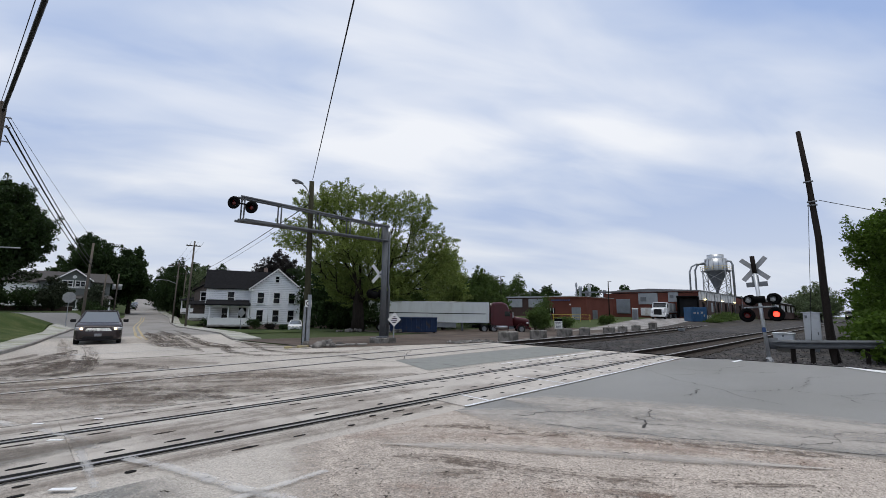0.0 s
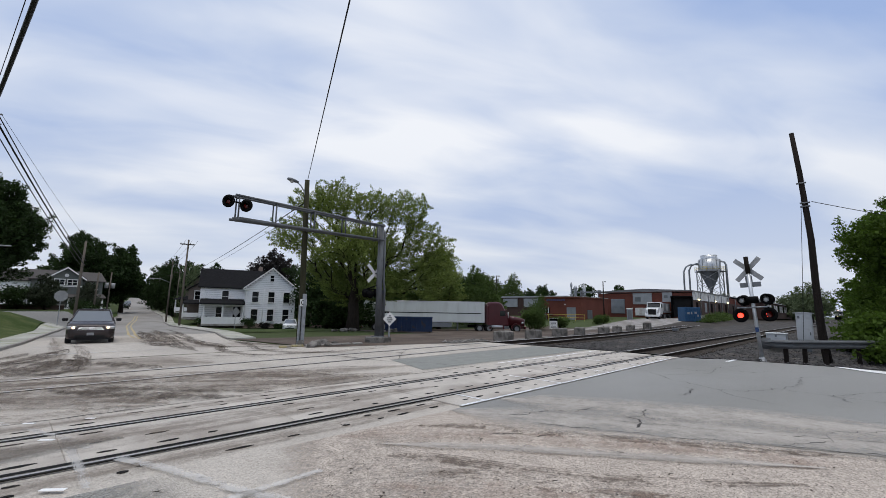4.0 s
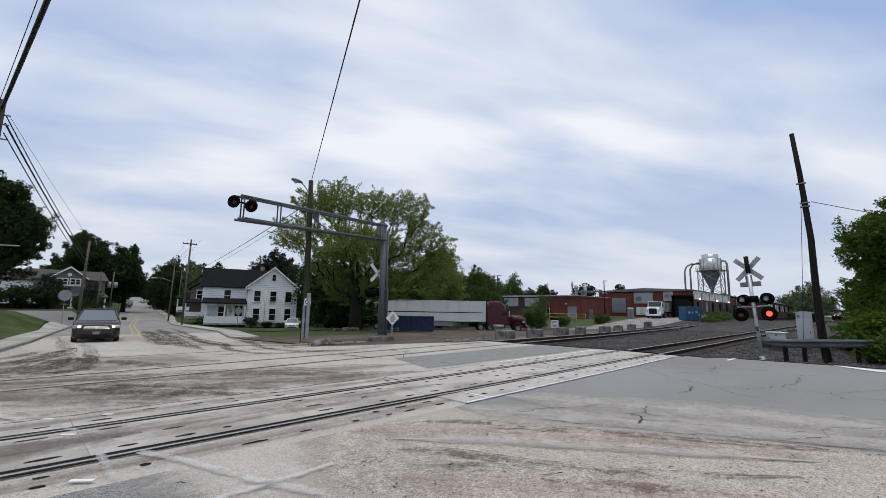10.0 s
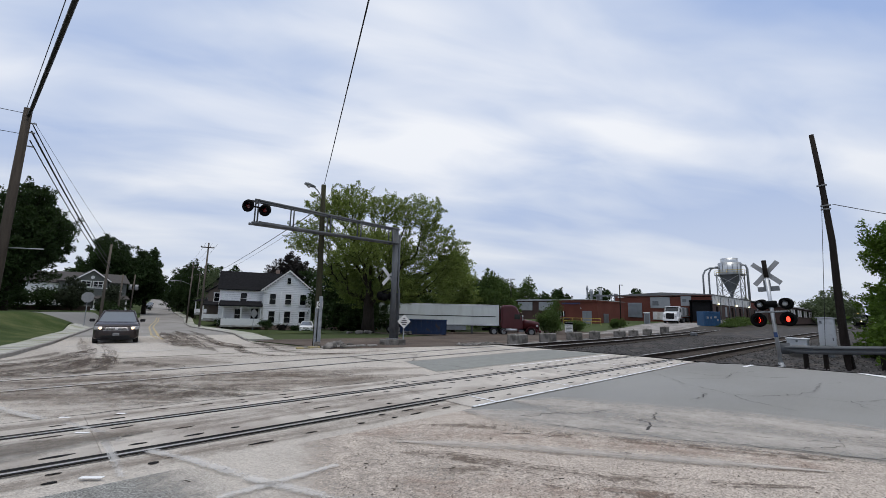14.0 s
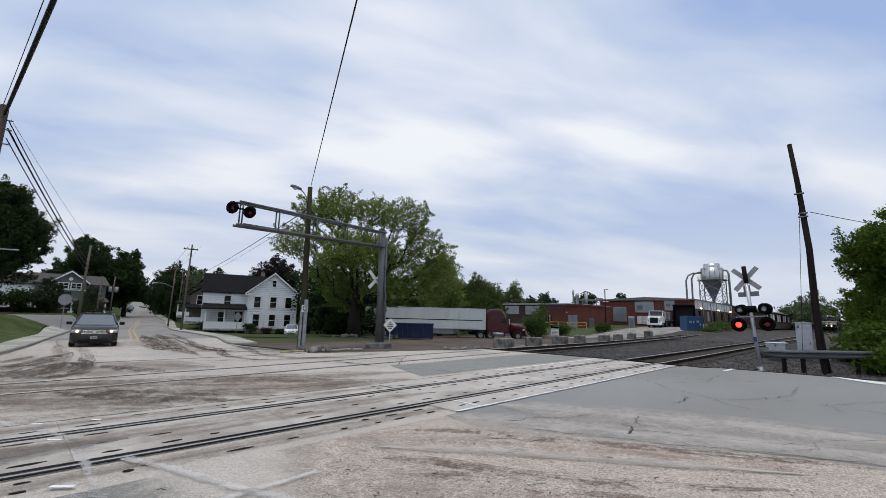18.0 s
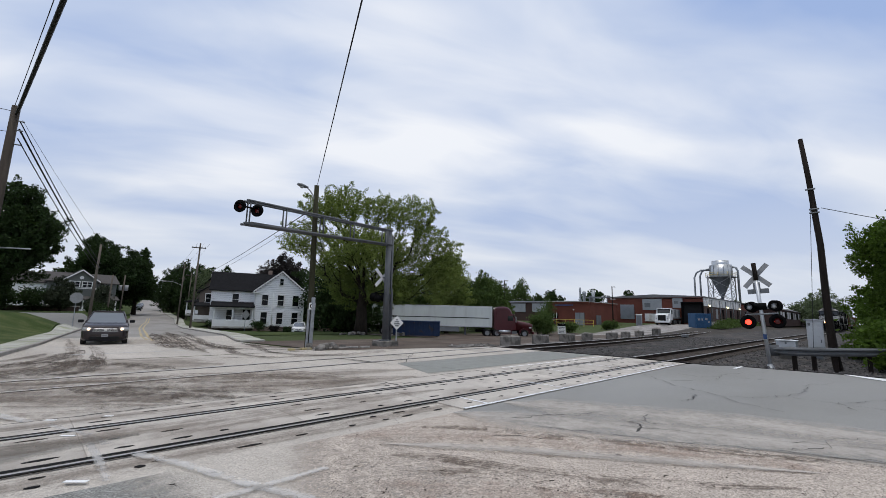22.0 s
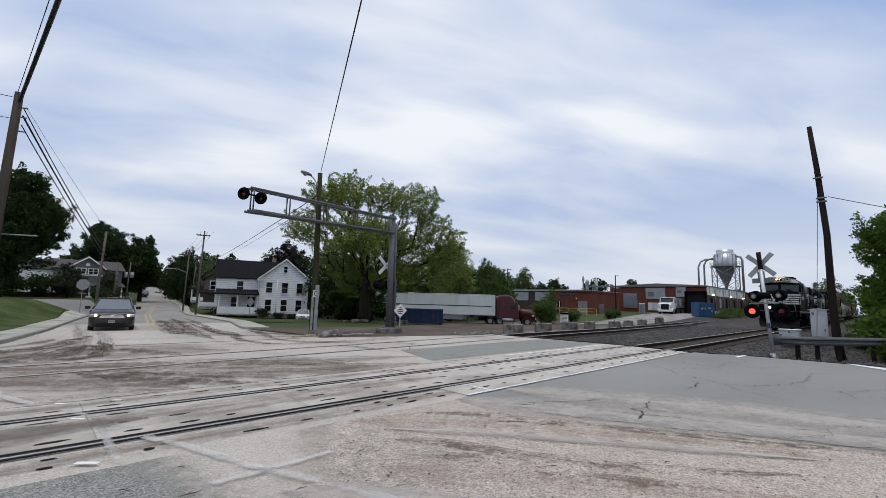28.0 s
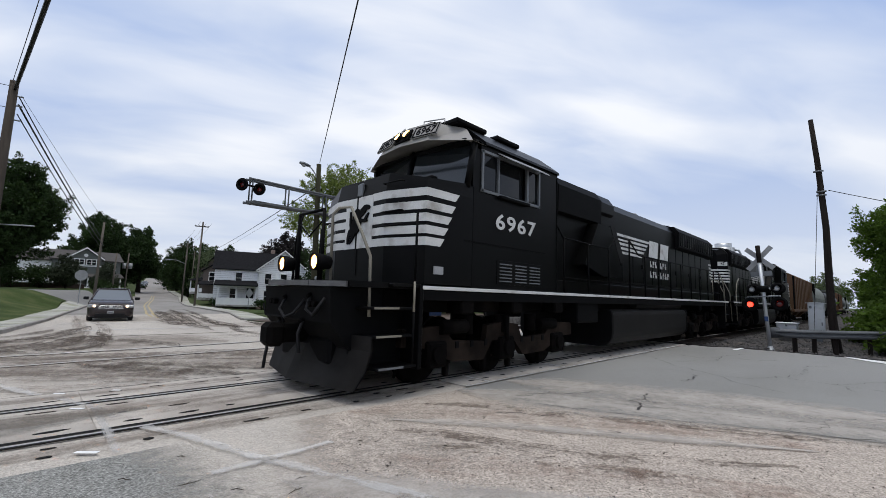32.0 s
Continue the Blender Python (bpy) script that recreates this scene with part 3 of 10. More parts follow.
BLUE_BOX = mat("blue_container_paint", (0.02, 0.075, 0.165), 0.55, var=0.18, scale=1.5, bump=0.1)
CAR_BROWN = mat("dark_grey_brown_car_paint", (0.034, 0.026, 0.027), 0.22, 0.3, var=0.04, bump=0, spec=0.6)
CAR_WHITE = mat("white_car_paint", (0.68, 0.69, 0.70), 0.25, 0.0, var=0.03, bump=0, spec=0.6)
CAR_SILVER = mat("silver_car_paint", (0.35, 0.36, 0.38), 0.25, 0.6, var=0.04, bump=0, spec=0.6)
WINDSCREEN = mat("sky_lit_windscreen", (0.20, 0.215, 0.225), 0.10, 0.6, var=0.03, bump=0, spec=0.8)
CAR_GLASS = glass("car_glass", (0.015, 0.018, 0.02), 0.05, 0.6)
PLASTIC = mat("black_plastic", (0.014, 0.014, 0.015), 0.6, var=0.15, bump=0.03, spec=0.12)
SIGNAL_CASE = mat("silver_case_paint", (0.50, 0.52, 0.54), 0.45, 0.35, var=0.08, scale=2, bump=0.04, stain=(0.36, 0.37, 0.38), stain_at=0.62, stain_scale=2)
BARK = mat("tree_bark", (0.026, 0.021, 0.017), 0.95, var=0.35, scale=3, bump=0.8, fine=25, stretch=(3, 3, 0.6), spec=0.1)
# pale grey-green: distance haze is mixed into the leaf colour
LEAF_HAZE = mat("haze_tinted_green_leaves", (0.115, 0.145, 0.08), 0.8, var=0.25, scale=0.3, bump=0, spec=0.1, per_island=0.35)
LEAF_HAZE_DARK = mat("dull_grey_green_leaves", (0.045, 0.056, 0.034), 0.8, var=0.25, scale=0.3, bump=0, spec=0.1, per_island=0.35)
LEAF_SPRING = mat("spring_green_leaves", (0.155, 0.195, 0.055), 0.6, var=0.3, scale=0.35, bump=0, spec=0.15, per_island=0.6)
LEAF_DARK = mat("dark_green_leaves", (0.022, 0.040, 0.013), 0.6, var=0.3, scale=0.3, bump=0, spec=0.1, per_island=0.5)
LEAF_MID = mat("mid_green_leaves", (0.062, 0.095, 0.03), 0.7, var=0.3, scale=0.3, bump=0, spec=0.1, per_island=0.45)
LEAF_RIGHT = mat("fresh_green_leaves", (0.060, 0.100, 0.017), 0.65, var=0.3, scale=0.4, bump=0, spec=0.1, per_island=0.5)
LEAF_PURPLE = mat("dark_purple_leaves", (0.022, 0.019, 0.018), 0.65, var=0.3, scale=0.3, bump=0, spec=0.1, per_island=0.4)
STEEL_SILO = mat("galvanised_silo_sheet", (0.42, 0.44, 0.46), 0.4, 0.65, var=0.14, scale=0.8, bump=0.06, per_object=0.08)
STEEL_DARK = mat("dull_dark_steel", (0.16, 0.17, 0.18), 0.55, 0.5, var=0.15, scale=1)
YELLOW = mat("safety_yellow_paint", (0.55, 0.40, 0.06), 0.6, var=0.12, scale=3)
LOCO_BLACK = mat("black_locomotive_paint", (0.002, 0.0021, 0.0023), 0.36, 0.0, var=0.25, scale=1.2, bump=0.03, stain=(0.004, 0.0038, 0.0035), stain_at=0.60, stain_scale=1.1, spec=0.08)
LOCO_WHITE = mat("dull_white_paint", (0.62, 0.62, 0.60), 0.55, var=0.12, scale=2, bump=0.04, stain=(0.36, 0.34, 0.31), stain_at=0.63, stain_scale=2.5)
LOCO_GREY = mat("dusty_grey_brow_paint", (0.27, 0.26, 0.245), 0.6, var=0.1, scale=2, bump=0.04)
UNDERFRAME = mat("grease_black_underframe", (0.0035, 0.003, 0.0028), 0.85, var=0.4, scale=2.2, bump=0.25, stain=(0.010, 0.008, 0.007), stain_at=0.62, stain_scale=1.5, spec=0.05)
PLOW = mat("worn_black_plow", (0.010, 0.009, 0.0085), 0.7, 0.0, var=0.25, scale=1.5, bump=0.1, stain=(0.022, 0.021, 0.02), stain_at=0.55, stain_scale=1.0, spec=0.12)
FRAME_CAST = mat("rusty_cast_side_frame", (0.014, 0.0105, 0.0085), 0.8, var=0.35, scale=2.5, bump=0.3, stain=(0.024, 0.0175, 0.0135), stain_at=0.55, stain_scale=2.0, spec=0.05)
# tank grime; the same grey also paints the gloss on the blower duct
TANK_GREY = mat("tank_grime_and_duct_gloss", (0.013, 0.0125, 0.012), 0.55, var=0.25, scale=1.5, spec=0.10)
HANDRAIL_TAN = mat("yellowed_handrail", (0.21, 0.195, 0.155), 0.6, var=0.15)
HOPPER_RUST = mat("rust_brown_hopper_paint", (0.105, 0.056, 0.026), 0.85, var=0.25, scale=0.8, bump=0.1, stain=(0.10, 0.05, 0.028), stain_at=0.55, stain_scale=0.9)
HOPPER_GREY = mat("dull_grey_green_hopper_paint", (0.17, 0.185, 0.165), 0.75, var=0.2, scale=0.8, bump=0.08)
TANK_BLACK = mat("grimy_black_tank", (0.018, 0.018, 0.018), 0.5, var=0.3, scale=0.8, bump=0.05, spec=0.12)


def lets_light_through(ma, share, col):
    """Thin leaves pass some of the light."""
    nt = ma.node_tree
    b, out = nt.nodes["Principled BSDF"], nt.nodes["Material Output"]
    t = nt.nodes.new("ShaderNodeBsdfTranslucent")
    t.inputs[0].default_value = (*col, 1)
    mx = nt.nodes.new("ShaderNodeMixShader")
    mx.inputs[0].default_value = share
    nt.links.new(b.outputs[0], mx.inputs[1])
    nt.links.new(t.outputs[0], mx.inputs[2])
    nt.links.new(mx.outputs[0], out.inputs[0])


lets_light_through(LEAF_SPRING, 0.34, (0.23, 0.30, 0.065))
lets_light_through(LEAF_RIGHT, 0.3, (0.10, 0.18, 0.02))
lets_light_through(LEAF_DARK, 0.12, (0.05, 0.09, 0.015))
lets_light_through(LEAF_MID, 0.3, (0.10, 0.15, 0.03))
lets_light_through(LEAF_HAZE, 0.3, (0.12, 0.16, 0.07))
TWIG = mat("dry_dark_twig", (0.045, 0.036, 0.027), 0.9, var=0.3)

# ---------------------------------------------------------------- ground, roads, tracks
def ground_sheet():
    def line(stops):
        out = []
        for (a, b, n) in stops:
            out += [a + (b - a) * i / n for i in range(n)]
        return out + [stops[-1][1]]
    xs = line([(-1500, -200, 6), (-200, -40, 10), (-40, 18, 58), (18, 22, 8), (22, 120, 40), (120, 400, 14), (400, 2500, 8)])
    ys = line([(-1200, -100, 6), (-100, -6, 10), (-6, 30, 36), (30, 120, 60), (120, 400, 20), (400, 2500, 8)])
    w = len(xs)
    g = Geo()
    g.add([(x, y, gz(x, y) - 0.03) for y in ys for x in xs], [(j * w + i, j * w + i + 1, (j + 1) * w + i + 1, (j + 1) * w + i) for j in range(len(ys) - 1) for i in range(w - 1)], True)
    return tagged(part("ground", g, FIELD), "rough grassy ground that reaches the horizon", "ground", kind="structure")


ground_sheet()

# the paved crossing and the street that leads away over the tracks
LEFT_KERB = [(-0.9, 16.5), (-0.2, 19.5), (0.65, 26.6), (2.1, 36), (3.5, 45.5), (4.6, 52), (5.8, 58), (8.2, 66), (11.5, 80), (16.2, 103), (21.5, 138), (33, 200), (52, 300), (71, 398)]
RIGHT_KERB = [(9.3, 16.5), (9.1, 19.5), (9.8, 26.6), (11.9, 36), (13.6, 50.8), (14.2, 58), (15.6, 66), (18.6, 80), (23.5, 103), (29, 138), (41, 200), (60, 300), (79, 398)]
sheet("road", [q for q in LEFT_KERB if q[1] < 40], [q for q in RIGHT_KERB if q[1] < 40], 8, 20, 0.004, ASPHALT, "grey asphalt mouth of the street beyond the tracks", category="road")
sheet("road", [(-45, -26), (-45, 4.0), (-45, 16.4)], [(19.3, -26), (18.6, 4.0), (17.6, 16.4)], 32, 22, 0.0, ASPHALT, "worn dusty grey asphalt of the wide crossing", category="road")
sheet("road", [q for q in LEFT_KERB if q[1] > 30], [q for q in RIGHT_KERB if q[1] > 30], 8, 120, 0.004, ASPHALT_STREET, "grey asphalt street that dips and then climbs a hill", category="road")
def ragged(line, amount, seed, n=60):
    """The line, finely cut and roughened."""
    rr = random.Random(seed)
    out = []
    for i in range(n + 1):
        k = i / n * (len(line) - 1)
        j = min(int(k), len(line) - 2)
        q = Vector(line[j]).lerp(Vector(line[j + 1]), k - j)
        out.append((q[0] + rr.uniform(-amount, amount), q[1] + rr.uniform(-amount, amount) * 0.4))
    return out


SEAM = [(8.2, -20), (7.75, -2), (7.34, 0.09), (6.85, 1.08), (6.33, 1.98), (5.95, 2.75), (5.59, 3.52), (5.48, 4.16), (5.28, 4.95)]
layer("road_old_surface", [(-14, -20), (-5, -6), (-0.8, 1.2), (1.0, 3.6), (1.9, 5.0)], [(8.2, -20), (7.5, -1), (6.85, 1.08), (5.8, 3.0), (5.3, 4.95)], 24, 60, 0.006, COARSE, "coarse pinkish-brown worn asphalt", "road", -1.0, 0.0)
layer("road_old_surface", [(-12, -20), (-8, -6), (-5.5, 1.2), (-4.5, 3.6), (-4, 4.95)], [(4, -20), (2.0, -2), (1.6, 2.2), (1.9, 3.8), (1.7, 4.97)], 24, 60, 0.0045, COARSE_GREY, "coarse grey chip-seal asphalt", "road", -1.0, 1.0)
sheet("road_new_surface", ragged(SEAM, 0.018, 3, 90), [(19.3, -20), (18.95, 0), (18.5, 3.7), (18.45, 4.95)], 12, 180, 0.011, ASPHALT_NEW, "smooth blue-grey newer asphalt", category="road")
layer("road_new_surface", [(8.0, 8.25), (18.2, 8.25)], [(9.0, 11.2), (17.6, 11.4)], 8, 10, 0.008, GREY_PATCH, "smooth green-grey asphalt between the tracks", "road")
sheet("side_street", [(-120, 50.2), (-60, 50.5), (-30, 50.6), (-0.6, 51.0), (4.5, 52.1)], [(-120, 56), (-60, 56.2), (-30, 56.6), (-0.6, 58.2), (6.2, 61.5)], 10, 110, 0.03, ASPHALT_SIDE, "grey asphalt side street", category="road")
sheet("dirt_strip", [(9.2, 16.3), (17.0, 14.2), (30, 15.6), (52, 18.5)], [(10.3, 28), (20, 26), (34, 29), (58, 38)], 12, 30, 0.012, DIRT, "bare brown dirt and mud beside the siding", category="dirt")
sheet("gravel_strip", ragged([(15.8, 14.9), (19, 14.1), (30, 14.4), (52, 16.5)], 0.25, 21, 50), ragged([(15.9, 15.3), (20, 16.6), (30, 17.0), (56, 20)], 0.35, 22, 50), 6, 60, 0.02, RUBBLE_BED, "pale loose gravel along the siding", category="gravel")
sheet("yard_drive", [(50, 19), (62, 20), (80, 22), (104, 25)], [(52, 30), (66, 31), (84, 33), (99, 33)], 6, 20, 0.03, GRAVEL, "pale gravel yard drive up to the factory", category="gravel")
sheet("truck_yard", [(24, 33), (44, 30), (60, 28)], [(30, 48), (48, 44), (66, 40)], 8, 12, 0.025, DIRT, "packed dirt truck yard", category="dirt")
sheet("lawn", [(-60, 19.0), (-60, 27), (-60, 36), (-60, 45), (-60, 50.4)], [(-1.6, 19.0), (-0.62, 27), (0.74, 36), (2.1, 45), (2.9, 51.0)], 60, 28, 0.10, GRASS, "short mown green lawn", category="lawn", wall=0.2)
sheet("lawn", [(13.4, 36), (16.5, 52), (19, 60)], [(30, 35), (31, 48), (33, 52)], 8, 12, 0.02, GRASS, "patchy green lawn before the white house", category="lawn")
def slabs(label, left, right, length, dz, thick=0.2):
    """A footpath of cast slabs between two lines, each a piece of its own."""
    path = thing("pavement", label, "pavement", kind="structure")
    def at(line, y):
        for (a, p), (b, q) in zip(line, line[1:]):
            if y <= q:
                return a + (b - a) * (y - p) / (q - p)
        return line[-1][0]
    y, rr = left[0][1], random.Random(len(left))
    while y < left[-1][1] - 0.2:
        e = min(y + length, left[-1][1])
        o = rr.uniform(-0.008, 0.008)
        p = [(at(left, y + 0.012), y + 0.012), (at(right, y + 0.012), y + 0.012), (at(right, e - 0.012), e - 0.012), (at(left, e - 0.012), e - 0.012)]
        top = [(a, b, gz(a, b) + dz + o) for a, b in p]
        g = Geo().add([(a, b, c - thick) for a, b, c in top] + top, [(3, 2, 1, 0), (4, 5, 6, 7), (0, 1, 5, 4), (1, 2, 6, 5), (2, 3, 7, 6), (3, 0, 4, 7)])
        part("slab", g, WALKWAY, path)
        y = e
    return path


slabs("weathered concrete footpath along the lawn", [(-2.1, 16.5), (-1.45, 19.5), (-0.65, 26.6), (0.75, 36), (2.2, 45.5), (3.3, 52)], [(-1.06, 16.5), (-0.36, 19.5), (0.49, 26.6), (1.94, 36), (3.34, 45.5), (4.44, 52)], 1.5, 0.12)
sheet("kerb", [(-1.06, 16.5), (-0.36, 19.5), (0.49, 26.6), (1.94, 36), (3.34, 45.5), (4.44, 52)], [(-0.9, 16.5), (-0.2, 19.5), (0.65, 26.6), (2.1, 36), (3.5, 45.5), (4.6, 52)], 1, 40, 0.125, KERB, "grey concrete kerb", category="kerb", wall=0.2)
slabs("worn concrete footpath along the street", [(9.95, 27.4), (12.05, 36), (13.75, 50.8), (14.35, 58), (15.75, 66), (18.75, 80), (23.65, 103), (29.2, 138)], [(11.5, 27.4), (13.5, 36), (15.2, 50.8), (15.8, 58), (17.2, 66), (20.2, 80), (25.1, 103), (30.7, 138)], 1.8, 0.10)
sheet("kerb", [(9.8, 27.4), (11.9, 36), (13.6, 50.8), (14.2, 58), (15.6, 66), (18.6, 80), (23.5, 103), (29.0, 138)], [(9.94, 27.4), (12.04, 36), (13.74, 50.8), (14.34, 58), (15.74, 66), (18.74, 80), (23.64, 103), (29.18, 138)], 1, 70, 0.11, KERB, "grey concrete kerb", category="kerb", wall=0.2)
sheet("kerb", [(6.1, 60.5), (8.2, 66), (11.5, 80), (16.2, 103), (21.5, 138)], [(6.25, 60.5), (8.35, 66), (11.65, 80), (16.35, 103), (21.65, 138)], 1, 50, 0.11, KERB, "grey concrete kerb", category="kerb", wall=0.2)
sheet("lawn", [(-8, 60.5), (-7, 66), (-4, 80), (2, 103), (9, 138)], [(6.0, 60.5), (8.1, 66), (11.4, 80), (16.1, 103), (21.4, 138)], 10, 40, 0.06, GRASS, "shaded rough lawn before the corner houses", category="lawn", wall=0.2)
sheet("cinder_strip", [(50, 14.6), (110, 14.6), (240, 14.6)], [(50, 19.0), (104, 25.2), (240, 25.2)], 10, 50, 0.02, CINDER, "dark cinder ground beside the tracks", category="dirt")
sheet("ballast", [(19.25, -4.5), (40, -3.0), (400, 1.5)], [(17.7, 14.0), (40, 14.6), (400, 14.6)], 12, 40, 0.03, BALLAST, "dark grey railway ballast", category="ballast")

# painted lines
for off in (0.0, 0.38):
    mid = [(6.15 + off * 0.2, 32.6 - off * 3.2), (6.55 + off, 36.6), (7.25 + off, 40.8), (8.45 + off, 48.2), (9.25 + off, 53.0), (10.05 + off, 58.0), (11.9 + off, 67.5), (14.55 + off, 80.0), (19.0 + off, 103.0)]
    sheet("centre_line", [(x - 0.08, y) for x, y in mid], [(x + 0.08, y) for x, y in mid], 1, 80, 0.012, YELLOW_LINE, "worn yellow centre line", category="road marking")
sheet("edge_line", [(18.95, 0.75), (18.60, 0.2), (18.45, -0.15), (17.95, -1.6), (16.6, -4)], [(18.72, 0.78), (18.05, 0.2), (17.75, -0.15), (17.2, -1.6), (15.9, -4)], 1, 12, 0.026, WHITE_TRIM, "white road edge line", category="road marking")
sheet("edge_line", [(17.5, 3.38), (18.5, 3.33)], [(17.5, 3.50), (18.5, 3.45)], 1, 2, 0.026, WHITE_TRIM, "short white road mark", category="road marking")

NEAR_Y, MAIN_Y = 5.786, 6.5385      # near rail, middle of the main track


def siding_y(x):
    """Middle of the siding."""
    pts = [(-60, 8.5), (-20, 10.9), (0, 11.9), (12, 12.6), (20, 13.15), (30, 13.55), (50, 15.2), (80, 18.8), (110, 23.0)]
    for (a, p), (b, q) in zip(pts, pts[1:]):
        if x <= b:
            return p + (q - p) * (x - a) / (b - a)
    return 23.0


def rail_line(name, ys, x0, x1, n, label, z=0.0):
    """A rail: foot, web and bright head, along y = ys(x)."""
    prof = [(-0.07, -0.17), (0.07, -0.17), (0.07, -0.155), (0.012, -0.135), (0.012, -0.045), (0.036, -0.035), (0.036, -0.002), (-0.036, -0.002), (-0.036, -0.035), (-0.012, -0.045), (-0.012, -0.135), (-0.07, -0.155)]
    xs = [x0 + (x1 - x0) * i / n for i in range(n + 1)]
    rail = thing(name, label, "rail", kind="structure")
    g = Geo().loft([[(x, ys(x) + a, b + z) for a, b in prof] for x in xs])
    part("rail_body", g, RAIL, rail)
    head = [(-0.036, -0.004), (0.036, -0.004), (0.027, 0.008), (-0.027, 0.008)]
    part("rail_head", Geo().loft([[(x, ys(x) + a, b + z) for a, b in head] for x in xs]), RAIL_HEAD, rail, "worn bright running surface")
    return rail


rail_line("main_rail", lambda x: NEAR_Y, -60, 420, 4, "steel rail with a bright worn head", 0.012)
rail_line("main_rail", lambda x: NEAR_Y + 1.505, -60, 420, 4, "steel rail with a bright worn head", 0.012)
rail_line("siding_rail", lambda x: siding_y(x) - 0.7525, -60, 105, 66, "rusty steel rail of the siding", 0.012)
rail_line("siding_rail", lambda x: siding_y(x) + 0.7525, -60, 105, 66, "rusty steel rail of the siding", 0.012)
for off, w in ((-0.078, 0.072), (0.068, 0.05)):
    for k, y0 in enumerate((NEAR_Y, NEAR_Y + 1.505)):
        s = 1 if k == 0 else -1
        sheet("flangeway", [(-60, y0 - off * s - w / 2), (18.2, y0 - off * s - w / 2)], [(-60, y0 - off * s + w / 2), (18.2, y0 - off * s + w / 2)], 1, 12, 0.0245, GAP, "dark rubber-edged flangeway beside the rail", category="flangeway")
for s in (-1, 1):
    for o in (-0.055, 0.055):
        xs = [-60 + 1.6 * i for i in range(49)]
        sheet("flangeway", [(x, siding_y(x) + s * 0.7525 + o - 0.022) for x in xs], [(x, siding_y(x) + s * 0.7525 + o + 0.022) for x in xs], 1, 96, 0.010, GAP, "dark groove beside the siding rail", category="flangeway")

# wooden ties outside the crossing
TIE_ME = Geo().box((0, 0, 0), (0.23, 2.6, 0.18), 0.015).mesh("tie")
TIE_ME.materials.append(TIE)
ties = thing("track_ties", "dark creosoted timber ties half sunk in ballast", "railway tie", kind="structure")
rng = random.Random(4)
for i in range(110):
    ob = part("tie", TIE_ME, None, ties)
    ob.matrix_basis = pose(18.9 + 0.53 * i, MAIN_Y + rng.uniform(-0.03, 0.03), -0.225, 0, 0, rng.uniform(-1, 1))
for i in range(70):
    x = 17.9 + 0.55 * i
    ob = part("tie", TIE_ME, None, ties)
    ob.matrix_basis = pose(x, siding_y(x) + rng.uniform(-0.05, 0.05), -0.225, 0, 0, rng.uniform(1, 4))

# concrete panels of the crossing
panels = thing("crossing_panels", "worn concrete level-crossing panels with dark lifting slots", "crossing", kind="structure")
for (a, b) in ((5.02, NEAR_Y - 0.095), (NEAR_Y + 0.115, NEAR_Y + 1.39), (NEAR_Y + 1.60, 8.06)):
    me = Geo().box((0, 0, -0.09), (2.438, b - a, 0.2), 0.006).mesh("panel")
    me.materials.append(PANEL)
    for i in range(14):
        if a < 5.5 and i > 4:
            continue
        ob = part("panel", me, None, panels)
        ob.matrix_basis = pose(16.6 - 2.44 * i, (a + b) / 2, 0.012 + (rng.uniform(-0.003, 0.003) if i < 5 else 0.0))
slots = Geo()
for i in range(14):
    for y, few in ((5.30, 0.8), (5.56, 0.25), (6.08, 0.8), (6.50, 0.45), (6.98, 0.8), (7.60, 0.7), (7.86, 0.5)):
        for dx in (-0.85, -0.3, 0.25, 0.85):
            if rng.random() > few:
                continue
            a, b = rng.uniform(0.05, 0.15), rng.uniform(0.018, 0.036)
            cx, cy, k = 16.6 - 2.44 * i + dx + rng.uniform(-0.08, 0.08), y + rng.uniform(-0.03, 0.03), rng.uniform(-0.2, 0.2)
            ring = [(cx + a * rng.uniform(0.8, 1.1) * math.cos(t), cy + b * rng.uniform(0.75, 1.15) * math.sin(t) + k * a * 0.2 * math.cos(t)) for t in [2 * math.pi * q / 10 for q in range(10)]]
            slots.prism(ring, "z", *((0.015, 0.0268) if y > 5.7 or cx > 5.5 else (0.004, 0.0102)))
part("lifting_slots", slots, GAP, panels, "dark worn lifting slots and bolt holes")

# loose stones on the ballast
pebbles = Geo()
for i in range(12000):
    x = 18.4 + 34 * rng.random() ** 1.6
    y = rng.uniform(-1.5, 14.2)
    if x < 19.3 - 0.084 * (y + 4.5) or abs(y - MAIN_Y) < 0.9 and rng.random() < 0.4 or abs(y - siding_y(x)) < 0.9:
        continue
    r = rng.uniform(0.025, 0.06)
    z = gz(x, y) + 0.03 + r * 0.3
    q = [(x + r * rng.uniform(0.6, 1.2) * math.cos(a), y + r * rng.uniform(0.6, 1.2) * math.sin(a), z + rng.uniform(-0.3, 0.3) * r) for a in (0.3, 1.9, 3.5, 5.0)]
    pebbles.add(q + [(x, y, z + r * 0.8)], [(0, 1, 4), (1, 2, 4), (2, 3, 4), (3, 0, 4)])
scree = Geo()
